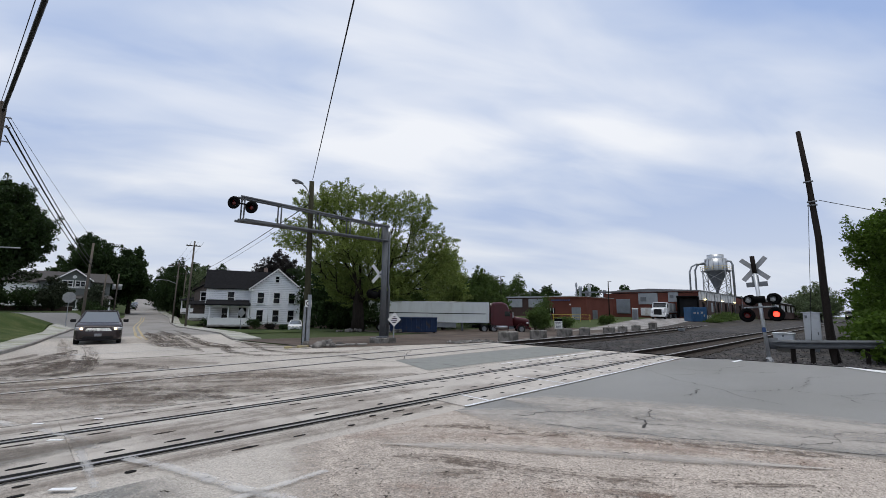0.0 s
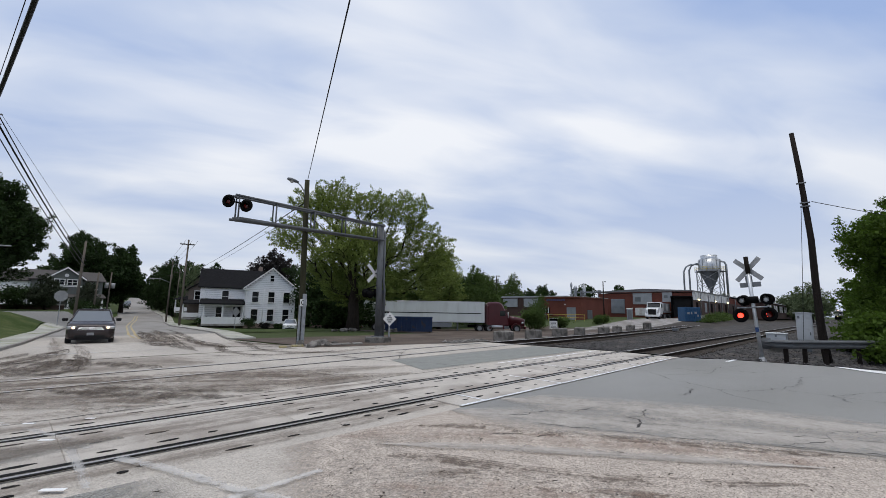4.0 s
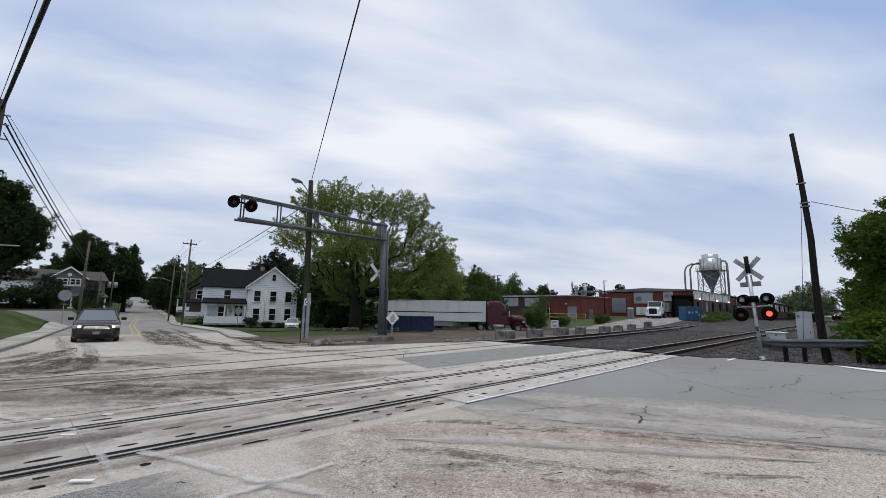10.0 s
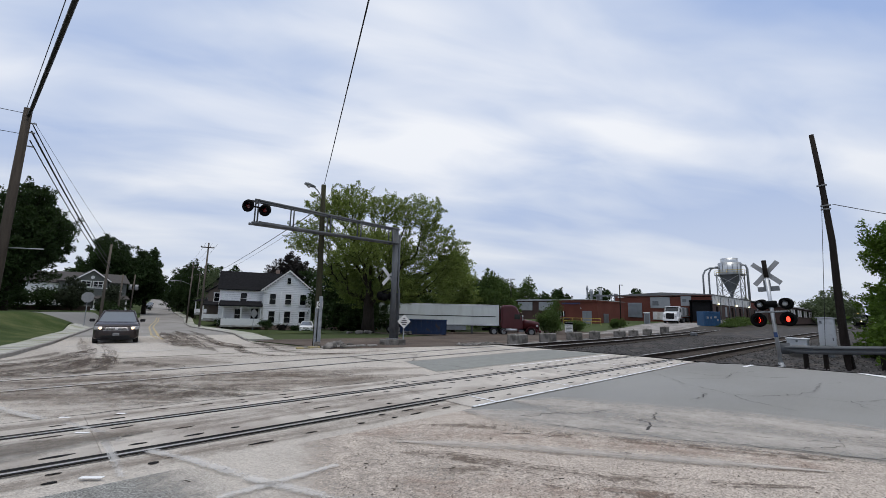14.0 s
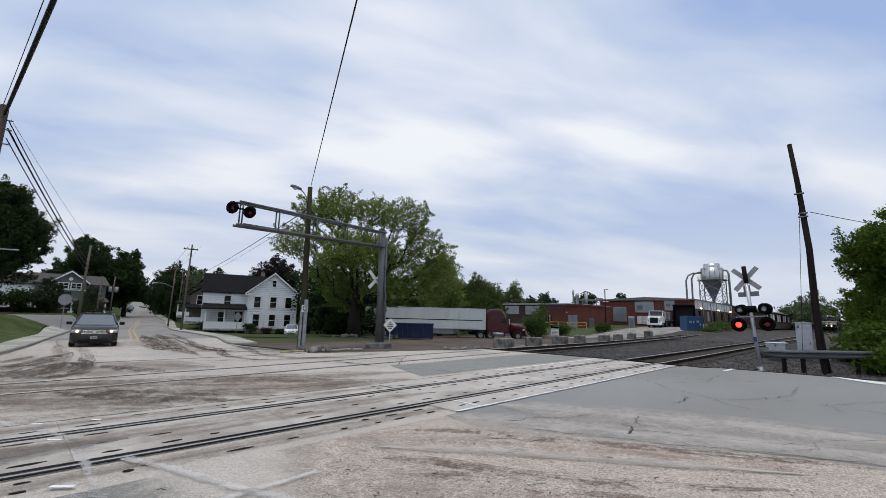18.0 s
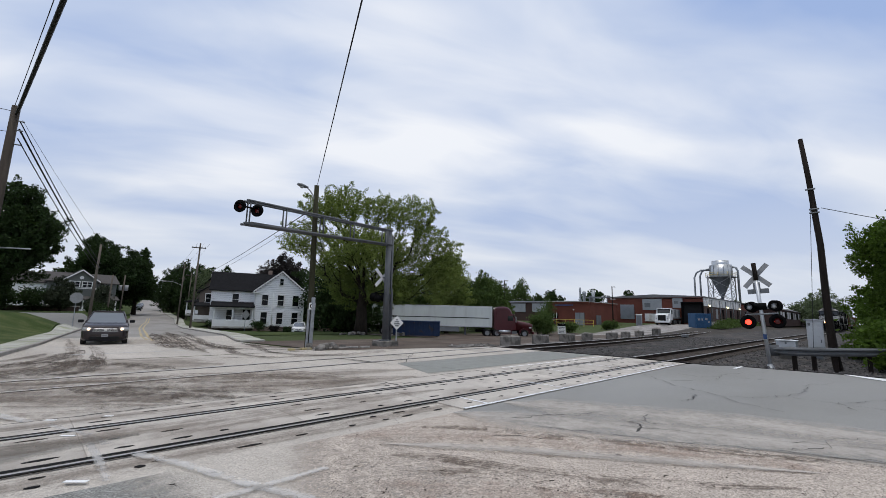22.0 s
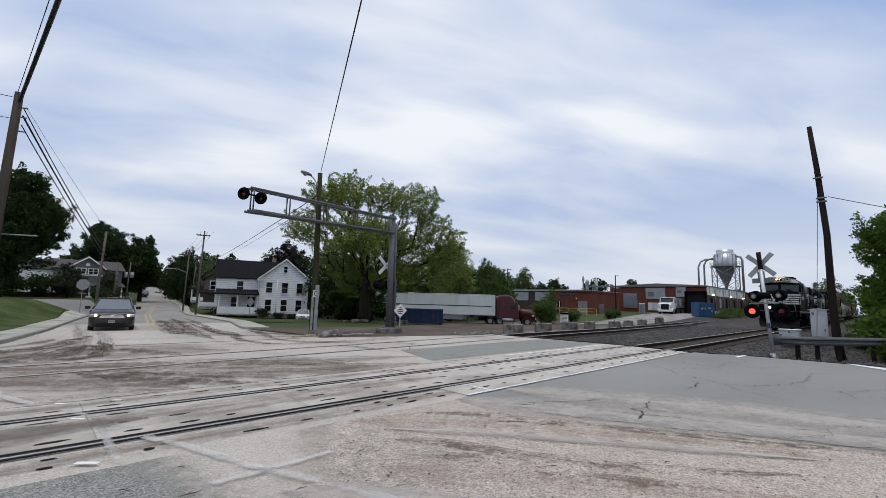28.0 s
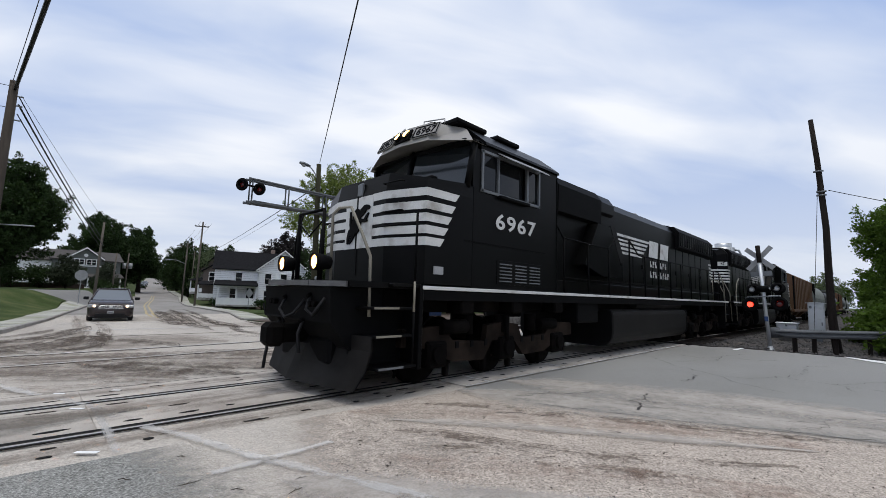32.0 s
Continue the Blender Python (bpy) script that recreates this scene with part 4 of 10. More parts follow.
for i in range(4200):
    x = 15.6 + 30 * rng.random() ** 1.3
    y = 14.3 + 0.03 * max(0.0, x - 25) + rng.random() * (0.8 + 0.09 * min(x - 15, 18))
    r = rng.uniform(0.025, 0.075) * (1.0 if rng.random() < 0.95 else 1.8)
    z = gz(x, y) + 0.02 + r * 0.25
    q = [(x + r * rng.uniform(0.6, 1.2) * math.cos(a), y + r * rng.uniform(0.6, 1.2) * math.sin(a), z + rng.uniform(-0.3, 0.3) * r) for a in (0.3, 1.9, 3.5, 5.0)]
    scree.add(q + [(x, y, z + r * 0.7)], [(0, 1, 4), (1, 2, 4), (2, 3, 4), (3, 0, 4)])
tagged(part("rubble_stones", scree, mat("pale_rubble_stone", (0.165, 0.157, 0.147), 0.95, var=0.2, spec=0.1, per_island=0.6)), "loose pale rubble stones along the siding", "rubble", kind="stuff")
tagged(part("ballast_stones", pebbles, STONE), "loose dark grey ballast stones", "ballast", kind="stuff")


# cracks, grit and scraps on the asphalt
CRACK = mat("crack_shadow_tar", (0.035, 0.032, 0.03), 0.95, var=0.2, bump=0.1)


def crack(points, width, dz, seed, cut=0.09, waver=0.45):
    """A jagged open crack along the points."""
    rr = random.Random(seed)
    pts = []
    for (a, b) in zip(points, points[1:]):
        a, b = Vector(a), Vector(b)
        n = max(2, int((b - a).length / cut))
        for i in range(n):
            q = a.lerp(b, i / n)
            pts.append((q.x + rr.uniform(-1, 1) * cut * waver, q.y + rr.uniform(-1, 1) * cut * waver))
    pts.append(tuple(points[-1]))
    g = Geo()
    v = []
    for i, (x, y) in enumerate(pts):
        d = Vector(pts[min(i + 1, len(pts) - 1)]) - Vector(pts[max(i - 1, 0)])
        if d.length < 1e-6:
            d = Vector((1, 0))
        d.normalize()
        w = width * rr.uniform(0.15, 1.0) * (0.3 if i in (0, len(pts) - 1) else 1)
        v += [(x - d.y * w, y + d.x * w, gz(x, y) + dz), (x + d.y * w, y - d.x * w, gz(x, y) + dz)]
    g.add(v, [(2 * i, 2 * i + 1, 2 * i + 3, 2 * i + 2) for i in range(len(pts) - 1)])
    return tagged(part("road_crack", g, CRACK), "jagged dark crack in the asphalt", "crack", kind="structure")


crack([(7.75, 2.80), (7.19, 2.66), (6.95, 2.74), (6.82, 2.54), (6.4, 2.46)], 0.022, 0.0255, 1)
crack([(7.19, 2.66), (7.1, 2.45), (7.2, 2.3)], 0.012, 0.0255, 2)
crack([(13.34, 5.0), (11.55, 3.44), (10.87, 2.38), (11.08, 1.92), (12.06, 1.49), (11.87, 1.1), (11.8, 0.0), (11.2, -1.5)], 0.012, 0.0255, 3, 0.14)
crack([(12.06, 1.49), (13.2, 1.2), (14.5, 1.35), (15.6, 0.9)], 0.011, 0.0255, 4, 0.14)
crack([(9.44, 2.75), (9.94, 2.71), (10.46, 2.77), (10.61, 2.92)], 0.014, 0.0255, 5)
crack([(10.87, 2.38), (10.3, 2.0), (9.9, 1.2)], 0.009, 0.0255, 6)
crack([(14.6, 3.2), (13.9, 3.6), (14.2, 4.2)], 0.016, 0.0255, 7)
crack([(15.5, 2.0), (14.8, 2.4), (14.9, 2.9)], 0.014, 0.0255, 8)
crack(SEAM[1:7], 0.011, 0.0255, 9, 0.16)
crack([(-6, 8.12), (-1, 8.09), (3, 8.13), (6, 8.10), (9.8, 8.12)], 0.028, 0.0275, 31, 0.2, 0.12)
crack([(7.2, 3.4), (6.7, 3.5), (6.3, 3.9), (5.9, 4.0)], 0.016, 0.0255, 32, 0.08)
crack([(8.6, -1.0), (7.9, 0.3), (7.3, 1.4), (6.9, 2.2), (6.5, 2.9)], 0.007, 0.0255, 33, 0.12)
crack([(16.5, 2.9), (15.2, 3.3), (13.6, 3.1), (12.4, 3.9)], 0.010, 0.0255, 34, 0.14)
crack([(14.0, -0.6), (12.8, 0.2), (12.0, 0.6), (11.2, 0.3)], 0.010, 0.0255, 35, 0.14)
crack([(10.6, -1.2), (9.7, -0.3), (9.2, 0.4)], 0.008, 0.0255, 36, 0.10)
crack([(7.0, 0.9), (7.6, 0.5), (8.2, 0.55), (9.0, -0.2)], 0.009, 0.0255, 10)
crack([(5.6, 4.2), (5.9, 3.9), (6.2, 3.95)], 0.014, 0.0255, 11)
crack([(4.7, 3.75), (5.0, 3.45), (5.05, 3.2), (5.35, 3.1)], 0.015, 0.0105, 12)
crack([(8.17, 12.9), (8.38, 11.6), (8.66, 10.5), (9.39, 9.35), (9.5, 8.3)], 0.018, 0.0125, 14, 0.3, 0.2)
crack([(11.6, 13.3), (10.2, 11.9), (9.2, 10.9)], 0.018, 0.0125, 15, 0.3, 0.2)
crack([(4.5, 14.6), (6.5, 14.3), (9.5, 14.6), (12.5, 15.4)], 0.025, 0.0065, 16, 0.3)

grit = Geo()
gr = random.Random(12)
for i in range(15000):
    d = 2.2 + 6.5 * gr.random() ** 1.5
    a = radians(gr.uniform(0, 58))
    x, y = d * math.cos(a), d * math.sin(a)
    if y > 4.9 and gr.random() < 0.55 or x > 7.3 - 0.5 * y and gr.random() < 0.93:
        continue
    r = gr.uniform(0.0022, 0.0066) * (1.0 if gr.random() < 0.96 else 2.2)
    z = 0.0135 + (0.016 if 5.0 < y < 8.1 else 0.0)
    q = [(x + r * gr.uniform(0.6, 1.3) * math.cos(t), y + r * gr.uniform(0.6, 1.3) * math.sin(t), z) for t in (0.2, 2.2, 4.2)]
    grit.add(q + [(x, y, z + r * 0.9)], [(0, 1, 3), (1, 2, 3), (2, 0, 3)])
tagged(part("road_grit", grit, mat("grit", (0.10, 0.08, 0.066), 0.9, var=0.2, per_island=0.8)), "scattered dark grit and crumbs on the asphalt", "grit", kind="stuff")
for i, (x, y, w) in enumerate(((0.54, 8.05, 0.14), (0.65, 6.98, 0.16), (0.59, 5.15, 0.2), (1.15, 7.86, 0.12))):
    m = pose(x, y, 0.028 if 5 < y < 8.06 else 0.016, 0, 0, -40)
    tagged(part("paint_chip", Geo().box((0, 0, 0), (w, 0.05, 0.006), 0.002, m=m), WHITE_TRIM), "short white marker strip on the asphalt", "road marking", kind="structure")


# mud, dust and worn paint lying on the road
def mud(points, width, dz=0.018, material=MUD_FILM, label="dried brown tyre mud dragged over the asphalt"):
    track("mud_track", points, width, dz, material, label, "mud")


mud([(2.55, 35.0), (2.0, 25.0), (1.5, 18.0), (1.1, 14.2), (0.9, 12.9)], 0.7, 0.018, MUD_TINT)
mud([(-4, 13.2), (-0.5, 14.6), (2.0, 14.8), (4.5, 13.4)], 5.0, 0.0165, MUD_TINT)
mud([(-4, 11.0), (0, 10.3), (3.5, 9.2), (7.5, 8.3)], 2.6, 0.0165, MUD_TINT)
mud([(-3, 12.6), (1.5, 11.6), (5, 10.4), (8.5, 9.4)], 1.6, 0.0172, MUD_TINT)
mud([(9.6, 44), (7.6, 33), (6.4, 25), (6.6, 18.5)], 3.2, 0.0165, MUD_TINT)
mud([(3.1, 35.0), (2.75, 25.0), (2.2, 18.5), (1.6, 14.6), (1.5, 13.2)], 0.5, 0.019, MUD_WASH)
mud([(-2.0, 14.0), (-0.4, 15.4), (0.7, 17.0), (1.4, 19.4), (2.2, 23)], 1.0, 0.020, MUD_THICK)
mud([(-2.0, 15.6), (-0.5, 17.0), (0.4, 18.6), (1.0, 21)], 0.6, 0.0215, MUD_FILM)
mud([(-0.5, 13.4), (0.3, 14.0), (1.0, 14.9), (1.6, 17.0)], 1.7, 0.022, MUD_THICK)
mud([(2.2, 15.4), (2.6, 13.9), (3.1, 12.9)], 0.9, 0.021, MUD_FILM)
mud([(0.2, 13.3), (1.2, 13.4), (1.7, 14.4), (1.9, 16.2), (2.0, 18.5)], 0.5, 0.024, MUD_THICK)
mud([(0.9, 10.9), (1.6, 9.9), (2.3, 9.0), (3.3, 8.05)], 0.75, 0.018, MUD_THICK)
mud([(1.4, 10.9), (2.2, 9.9), (3.0, 9.0), (3.9, 8.3)], 0.4, 0.020)
mud([(-1.2, 10.9), (0.3, 10.0), (1.6, 8.9), (2.2, 8.3)], 1.3, 0.016, MUD_WASH)
mud([(-2.5, 13.0), (1.0, 11.8), (3.5, 10.5), (6.5, 8.6)], 3.2, 0.014, MUD_WASH)
mud([(-1.0, 9.2), (0.6, 8.5), (1.8, 8.15)], 0.8, 0.016, MUD_WASH)
mud([(10.2, 47.0), (8.5, 36.0), (6.9, 27.0), (5.7, 21.5), (5.3, 17.5)], 0.9)
mud([(11.3, 47.0), (9.6, 36.0), (8.0, 27.0), (6.9, 22.0), (6.8, 18.0)], 0.7)
mud([(8.4, 43.0), (6.9, 32.0), (5.8, 25.5), (5.2, 22.0)], 1.3, 0.020, MUD_THICK)
mud([(9.0, 36.0), (7.9, 28.0), (7.0, 23.0), (6.9, 20.0), (7.9, 17.9), (10.4, 16.8)], 0.6, 0.022, MUD_THICK)
mud([(8.2, 27.0), (7.2, 21.0), (6.2, 17.8), (6.0, 15.4), (6.9, 13.9)], 0.5, 0.022)
mud([(9.0, 24.0), (7.9, 19.2), (7.2, 17.0), (7.6, 14.8), (9.6, 13.4)], 0.5, 0.024)
mud([(9.4, 26.0), (8.7, 20.5), (9.4, 17.4), (12.5, 16.0)], 0.8, 0.024, MUD_THICK)
mud([(4.4, 15.4), (6.5, 14.6), (9.0, 14.2), (12.0, 14.6)], 0.7, 0.016, MUD_WASH)
mud([(3.0, 18.5), (4.6, 16.4), (6.0, 14.0), (6.6, 11.5)], 0.5, 0.018, TYRE_WEAR)
# foreground streaks
for k, (pts, w, mt) in enumerate((
        ([(3.2, 3.95), (3.57, 3.5), (3.95, 2.65), (4.5, 1.8), (5.6, 0.6)], 0.34, DARK_STREAK), ([(3.0, 3.5), (3.6, 2.8), (3.9, 2.0), (4.6, 1.0)], 0.30, DARK_STREAK),
        ([(4.2, 4.7), (4.8, 4.1), (5.3, 3.2), (6.0, 2.1), (6.6, 1.1), (7.2, -0.1)], 0.36, DARK_STREAK), ([(4.0, 3.6), (4.6, 2.9), (5.3, 1.9), (6.2, 0.6)], 0.42, RUST_WASH),
        ([(3.2, 4.9), (4.1, 4.2), (4.9, 3.1), (5.8, 1.8), (6.7, 0.2)], 1.0, RUST_WASH), ([(2.6, 3.4), (3.4, 2.4), (4.2, 1.2), (5.2, -0.4)], 0.9, RUST_WASH),
        ([(2.4, 2.6), (3.2, 1.7), (4.2, 0.3)], 0.4, DUST), ([(3.4, 4.3), (4.3, 3.3), (5.1, 2.2), (6.3, 0.5)], 0.35, DUST), ([(1.7, 3.5), (2.4, 2.5), (3.2, 1.2)], 0.8, DUST),
        ([(5.3, 4.9), (5.9, 3.6), (6.8, 2.0), (7.7, 0.4), (8.2, -2.0)], 1.8, DUST), ([(6.6, 4.9), (7.4, 3.4), (8.3, 1.6), (9.2, -1.2)], 2.0, DUST))):
    track("road_streak", pts, w, 0.0135 + 0.0005 * k if mt is not DUST else 0.0185 + 0.0005 * k, mt, "streak of grit and rust-coloured dust along the worn asphalt", "dirt")
# worn painted lines
for pts, w in (([(1.13, 5.72), (1.39, 5.1), (1.71, 4.1), (1.92, 3.6), (2.4, 2.4)], 0.12), ([(2.46, 4.02), (1.76, 3.98), (1.30, 3.98)], 0.10), ([(-0.3, 9.75), (-0.05, 9.06), (0.32, 8.12)], 0.13),
               ([(0.5, 7.8), (0.81, 6.94), (0.95, 6.3)], 0.10), ([(0.80, 6.9), (0.81, 6.0), (0.80, 5.0)], 0.08)):
    track("crossing_line", pts, w * 1.35, 0.027, LINE_FILM, "worn white painted line", "road marking", taper=False)
for a, b, w in (((1.4, 19.2), (5.0, 19.45), 0.42), ((1.3, 25.8), (6.2, 26.2), 0.4), ((2.0, 34.5), (6.5, 36.4), 0.4), ((3.6, 44.0), (8.0, 45.0), 0.5)):
    track("stop_line", [a, ((a[0] + b[0]) / 2, (a[1] + b[1]) / 2), b], w * 0.85, 0.028, STOP_FILM, "worn white line across the lane", "road marking", taper=False)
for x, y0, y1 in ((6.25, 5.02, 5.68), (9.0, 5.02, 6.4), (11.65, 5.05, 7.1), (13.9, 5.05, 5.68), (14.1, 5.9, 7.15), (16.6, 5.05, 5.68)):
    track("panel_joint_line", [(x, y0), (x, (y0 + y1) / 2), (x, y1)], 0.06, 0.030, PANEL_LINE, "worn steel strip across the crossing panels", "road marking", taper=False, n=8)
track("panel_edge_line", [(5.6, 4.99), (11, 5.0), (17.0, 5.05)], 0.075, 0.028, PANEL_LINE, "worn steel strip along the crossing panels", "road marking", taper=False)
track("panel_edge_line", [(10.8, 8.12), (14, 8.1), (17.6, 8.08)], 0.08, 0.028, PANEL_LINE, "worn steel strip along the crossing panels", "road marking", taper=False)
layer("grey_road_film", [(-9, -18), (-9, -7), (-9, 4.97)], [(6.5, -18), (4.2, -7), (1.35, 4.97)], 20, 60, 0.0072, GREY_FILM, "thin darker grey layer over the old asphalt", "dirt", 0.0, 1.0)
track("grey_road_film", [(-9, 6.545), (-3, 6.545), (1.3, 6.545)], 1.23, 0.0278, GREY_FILM, "thin darker grey layer over the crossing", "dirt")
for y0, y1 in ((5.05, 5.65), (6.0, 7.15), (7.45, 8.0)):
    track("mud_wash", [(-3, (y0 + y1) / 2), (2, (y0 + y1) / 2 + 0.05), (6.5, (y0 + y1) / 2)], y1 - y0, 0.0285 if y0 > 5.5 else 0.0088, MUD_TINT, "thin brown mud over the crossing panels", "mud")
for pts, w in (([(7.9, 13.19), (8.24, 12.29), (8.37, 11.16)], 0.035), ([(10.18, 13.4), (10.57, 12.12)], 0.04), ([(6.19, 8.0), (6.2, 7.38)], 0.05), ([(6.84, 10.64), (7.0, 9.95)], 0.025)):
    crack(pts, w * 1.6, 0.0285, 40 + len(pts), 0.2, 0.12)

# ---------------------------------------------------------------- crossing signals, poles, wires
def crossbuck(parent, c, w, mat_face, tilt=0.0, turn=0.0):
    """Two crossed blades about c, in the plane across y; turn swings it round the upright."""
    for a in (45, -45):
        m = Matrix.Translation(c) @ pose(0, 0, 0, 0, 0, turn) @ pose(0, 0, 0, 0, a + tilt, 0)
        g = Geo().box((0, 0.012 if a > 0 else -0.012, 0), (w, 0.012, 0.17), 0.004, m=m)
        part("crossbuck_blade", g, mat_face, parent, "bare metal crossbuck blade")


def lamp_head(parent, c, turn, lens=RED_LENS, r=0.30, lit=None):
    """A railway flasher: round black backing disc, hood and lens, looking along -y before the turn."""
    m = Matrix.Translation(c) @ pose(0, 0, 0, 0, 0, turn)
    face = m @ pose(0, 0, 0, 90, 0, 0)
    body = part("lamp_head", Geo().lathe([(0.0, -0.16), (0.09, -0.16), (0.13, -0.10), (0.13, 0.0), (r, 0.0), (r, 0.02), (0.115, 0.02), (0.115, -0.12), (0.0, -0.12)], 24, face), BLACK, parent, "round black flasher with hood")
    hood = []
    for i in range(15):
        a = radians(-20 + 220 * i / 14)
        hood.append((0.125 * math.cos(a), 0.125 * math.sin(a)))
    g = Geo()
    ring = [[(x, y, 0.02) for x, y in hood], [(x * 0.98, y * 0.98, 0.17 if 2 < i < 12 else 0.08) for i, (x, y) in enumerate(hood)]]
    n = len(hood)
    g.add(ring[0] + ring[1], [(i, i + 1, n + i + 1, n + i) for i in range(n - 1)], True, face)
    g.add([(x * 0.93, y * 0.93, z) for x, y, z in ring[0] + ring[1]], [(n + i, n + i + 1, i + 1, i) for i in range(n - 1)], True, face)
    part("hood", g, BLACK, body)
    if lens is not GAP:
        part("lens", Geo().lathe([(0.0, 0.035), (0.05, 0.03), (0.11, 0.0), (0.11, -0.015), (0, -0.015)], 20, face), lens, body, "round lens")
    return body


def gantry():
    g0 = thing("signal_gantry", "grey galvanised cantilever signal bridge over the street", "signal gantry", pose(13.25, 17.3, gz(13.25, 17.3)))
    part("foundation", Geo().box((0.05, 0, 0.10), (0.95, 0.95, 0.34), 0.03), BLOCKS, g0, "stained concrete footing")
    part("post", Geo().cyl((0, 0, 0.2), (0, 0, 5.95), 0.15, 0.14, 16), GALV_DULL, g0)
    part("post_flange", Geo().lathe([(0.0, 0.27), (0.3, 0.27), (0.3, 0.31), (0.16, 0.33), (0, 0.33)], 16), GALV_DULL, g0)
    part("conduit", Geo().tube([(0.30, -0.05, 0.1), (0.30, -0.05, 2.6), (0.24, -0.02, 3.0), (0.24, -0.02, 5.6)], 0.06, 8), GALV_DULL, g0)
    part("conduit", Geo().box((0.33, 0.05, 1.35), (0.14, 0.12, 2.5), 0.01), GALV_DULL, g0)
    for y in (-0.16, 0.16):
        part("chord", Geo().cyl((0.1, y, 5.85), (-7.25, y, 5.95), 0.05, n=10), GALV_DULL, g0)
        part("chord", Geo().cyl((0.1, y, 5.12), (-7.3, y, 5.0), 0.054, n=10), GALV_DULL, g0)
        for x in (-0.34, -2.23, -3.85, -5.6, -7.1):
            t = -x / 7.3
            part("strut", Geo().cyl((x, y, 5.12 - 0.12 * t), (x, y, 5.85 + 0.10 * t), 0.032, n=8), GALV_DULL, g0)
    for x in (-0.34, -2.23, -3.85, -5.6, -7.1):
        part("cross_bar", Geo().cyl((x, -0.16, 5.06), (x, 0.16, 5.06), 0.04, n=8), GALV_DULL, g0)
        part("cross_bar", Geo().cyl((x, -0.16, 5.88), (x, 0.16, 5.88), 0.04, n=8), GALV_DULL, g0)
    part("walk_grate", Geo().box((-3.5, 0, 5.1), (7.0, 0.26, 0.03)), STEEL_DARK, g0, "dark open walkway grating")
    lamp_head(g0, (-6.92, -0.42, 5.53), -46, r=0.25)
    lamp_head(g0, (-7.58, -0.42, 5.59), -50, r=0.25)
    part("lamp_bar", Geo().cyl((-7.65, -0.30, 5.63), (-6.7, -0.30, 5.62), 0.035, n=8), BLACK, g0)
    crossbuck(g0, Vector((-0.10, 0.26, 3.42)), 1.22, SIGN_WHITE, 0, 0)
    part("sign_arm", Geo().cyl((0, 0, 3.42), (-0.10, 0.25, 3.42), 0.03, n=8), GALV_DULL, g0)
    for dx in (-0.50, 0.16):
        lamp_head(g0, (dx, 0.40, 2.42), 170, r=0.22)
    lamp_head(g0, (-0.42, 0.16, 2.36), 105, r=0.20)
    part("lamp_bar", Geo().cyl((-0.55, 0.26, 2.62), (0.25, 0.26, 2.62), 0.03, n=8), BLACK, g0)
    part("lamp_bar", Geo().cyl((-0.55, 0.26, 2.62), (0.0, 0.0, 2.85), 0.025, n=8), BLACK, g0)
    return g0


gantry()


def warning_sign():
    s = thing("diamond_sign", "white diamond sign with unreadable black lines on a steel post", "sign", pose(13.75, 17.0, gz(13.75, 17.0), 0, 0, -20))
    part("sign_post", Geo().box((0, 0.03, 0.7), (0.06, 0.04, 1.5), 0.006), GALV, s)
    m = Matrix.Translation((0, 0, 1.15)) @ pose(0, 0, 0, 0, 45, 0)
    part("sign_plate", Geo().box((0, 0, 0), (0.5, 0.012, 0.5), 0.004, m=m), SIGN_WHITE, s)
    g = Geo()
    for z, w in ((1.3, 0.10), (1.2, 0.26), (1.1, 0.30), (1.0, 0.2)):
        g.box((0, -0.009, z), (w, 0.006, 0.045))
    part("lettering_bar", g, BLACK, s, "unreadable black lettering")


warning_sign()


def sign_from_behind(x, y, top, shape, size, label, turn):
    s = thing("road_sign", label, "sign", pose(x, y, gz(x, y), 0, 0, turn))
    part("sign_post", Geo().box((0, 0.02, top / 2), (0.06, 0.035, top), 0.005), GALV, s)
    n = 8 if shape == "octagon" else 4
    a0 = math.pi / 8 if n == 8 else 0
    r = size / 2 / math.cos(math.pi / 8) if n == 8 else size * 0.707
    poly = [(r * math.cos(a0 + 2 * math.pi * i / n), top + r * math.sin(a0 + 2 * math.pi * i / n)) for i in range(n)]
    part("sign_plate", Geo().prism(poly, "y", -0.006, 0.006), SIGN_BACK, s, "plain grey back of the plate")


sign_from_behind(3.85, 51.4, 2.75, "octagon", 0.95, "grey back of an octagonal stop sign on a post", 12)
sign_from_behind(17.4, 47.0, 1.75, "diamond", 0.76, "grey back of a diamond warning sign on a post", 20)


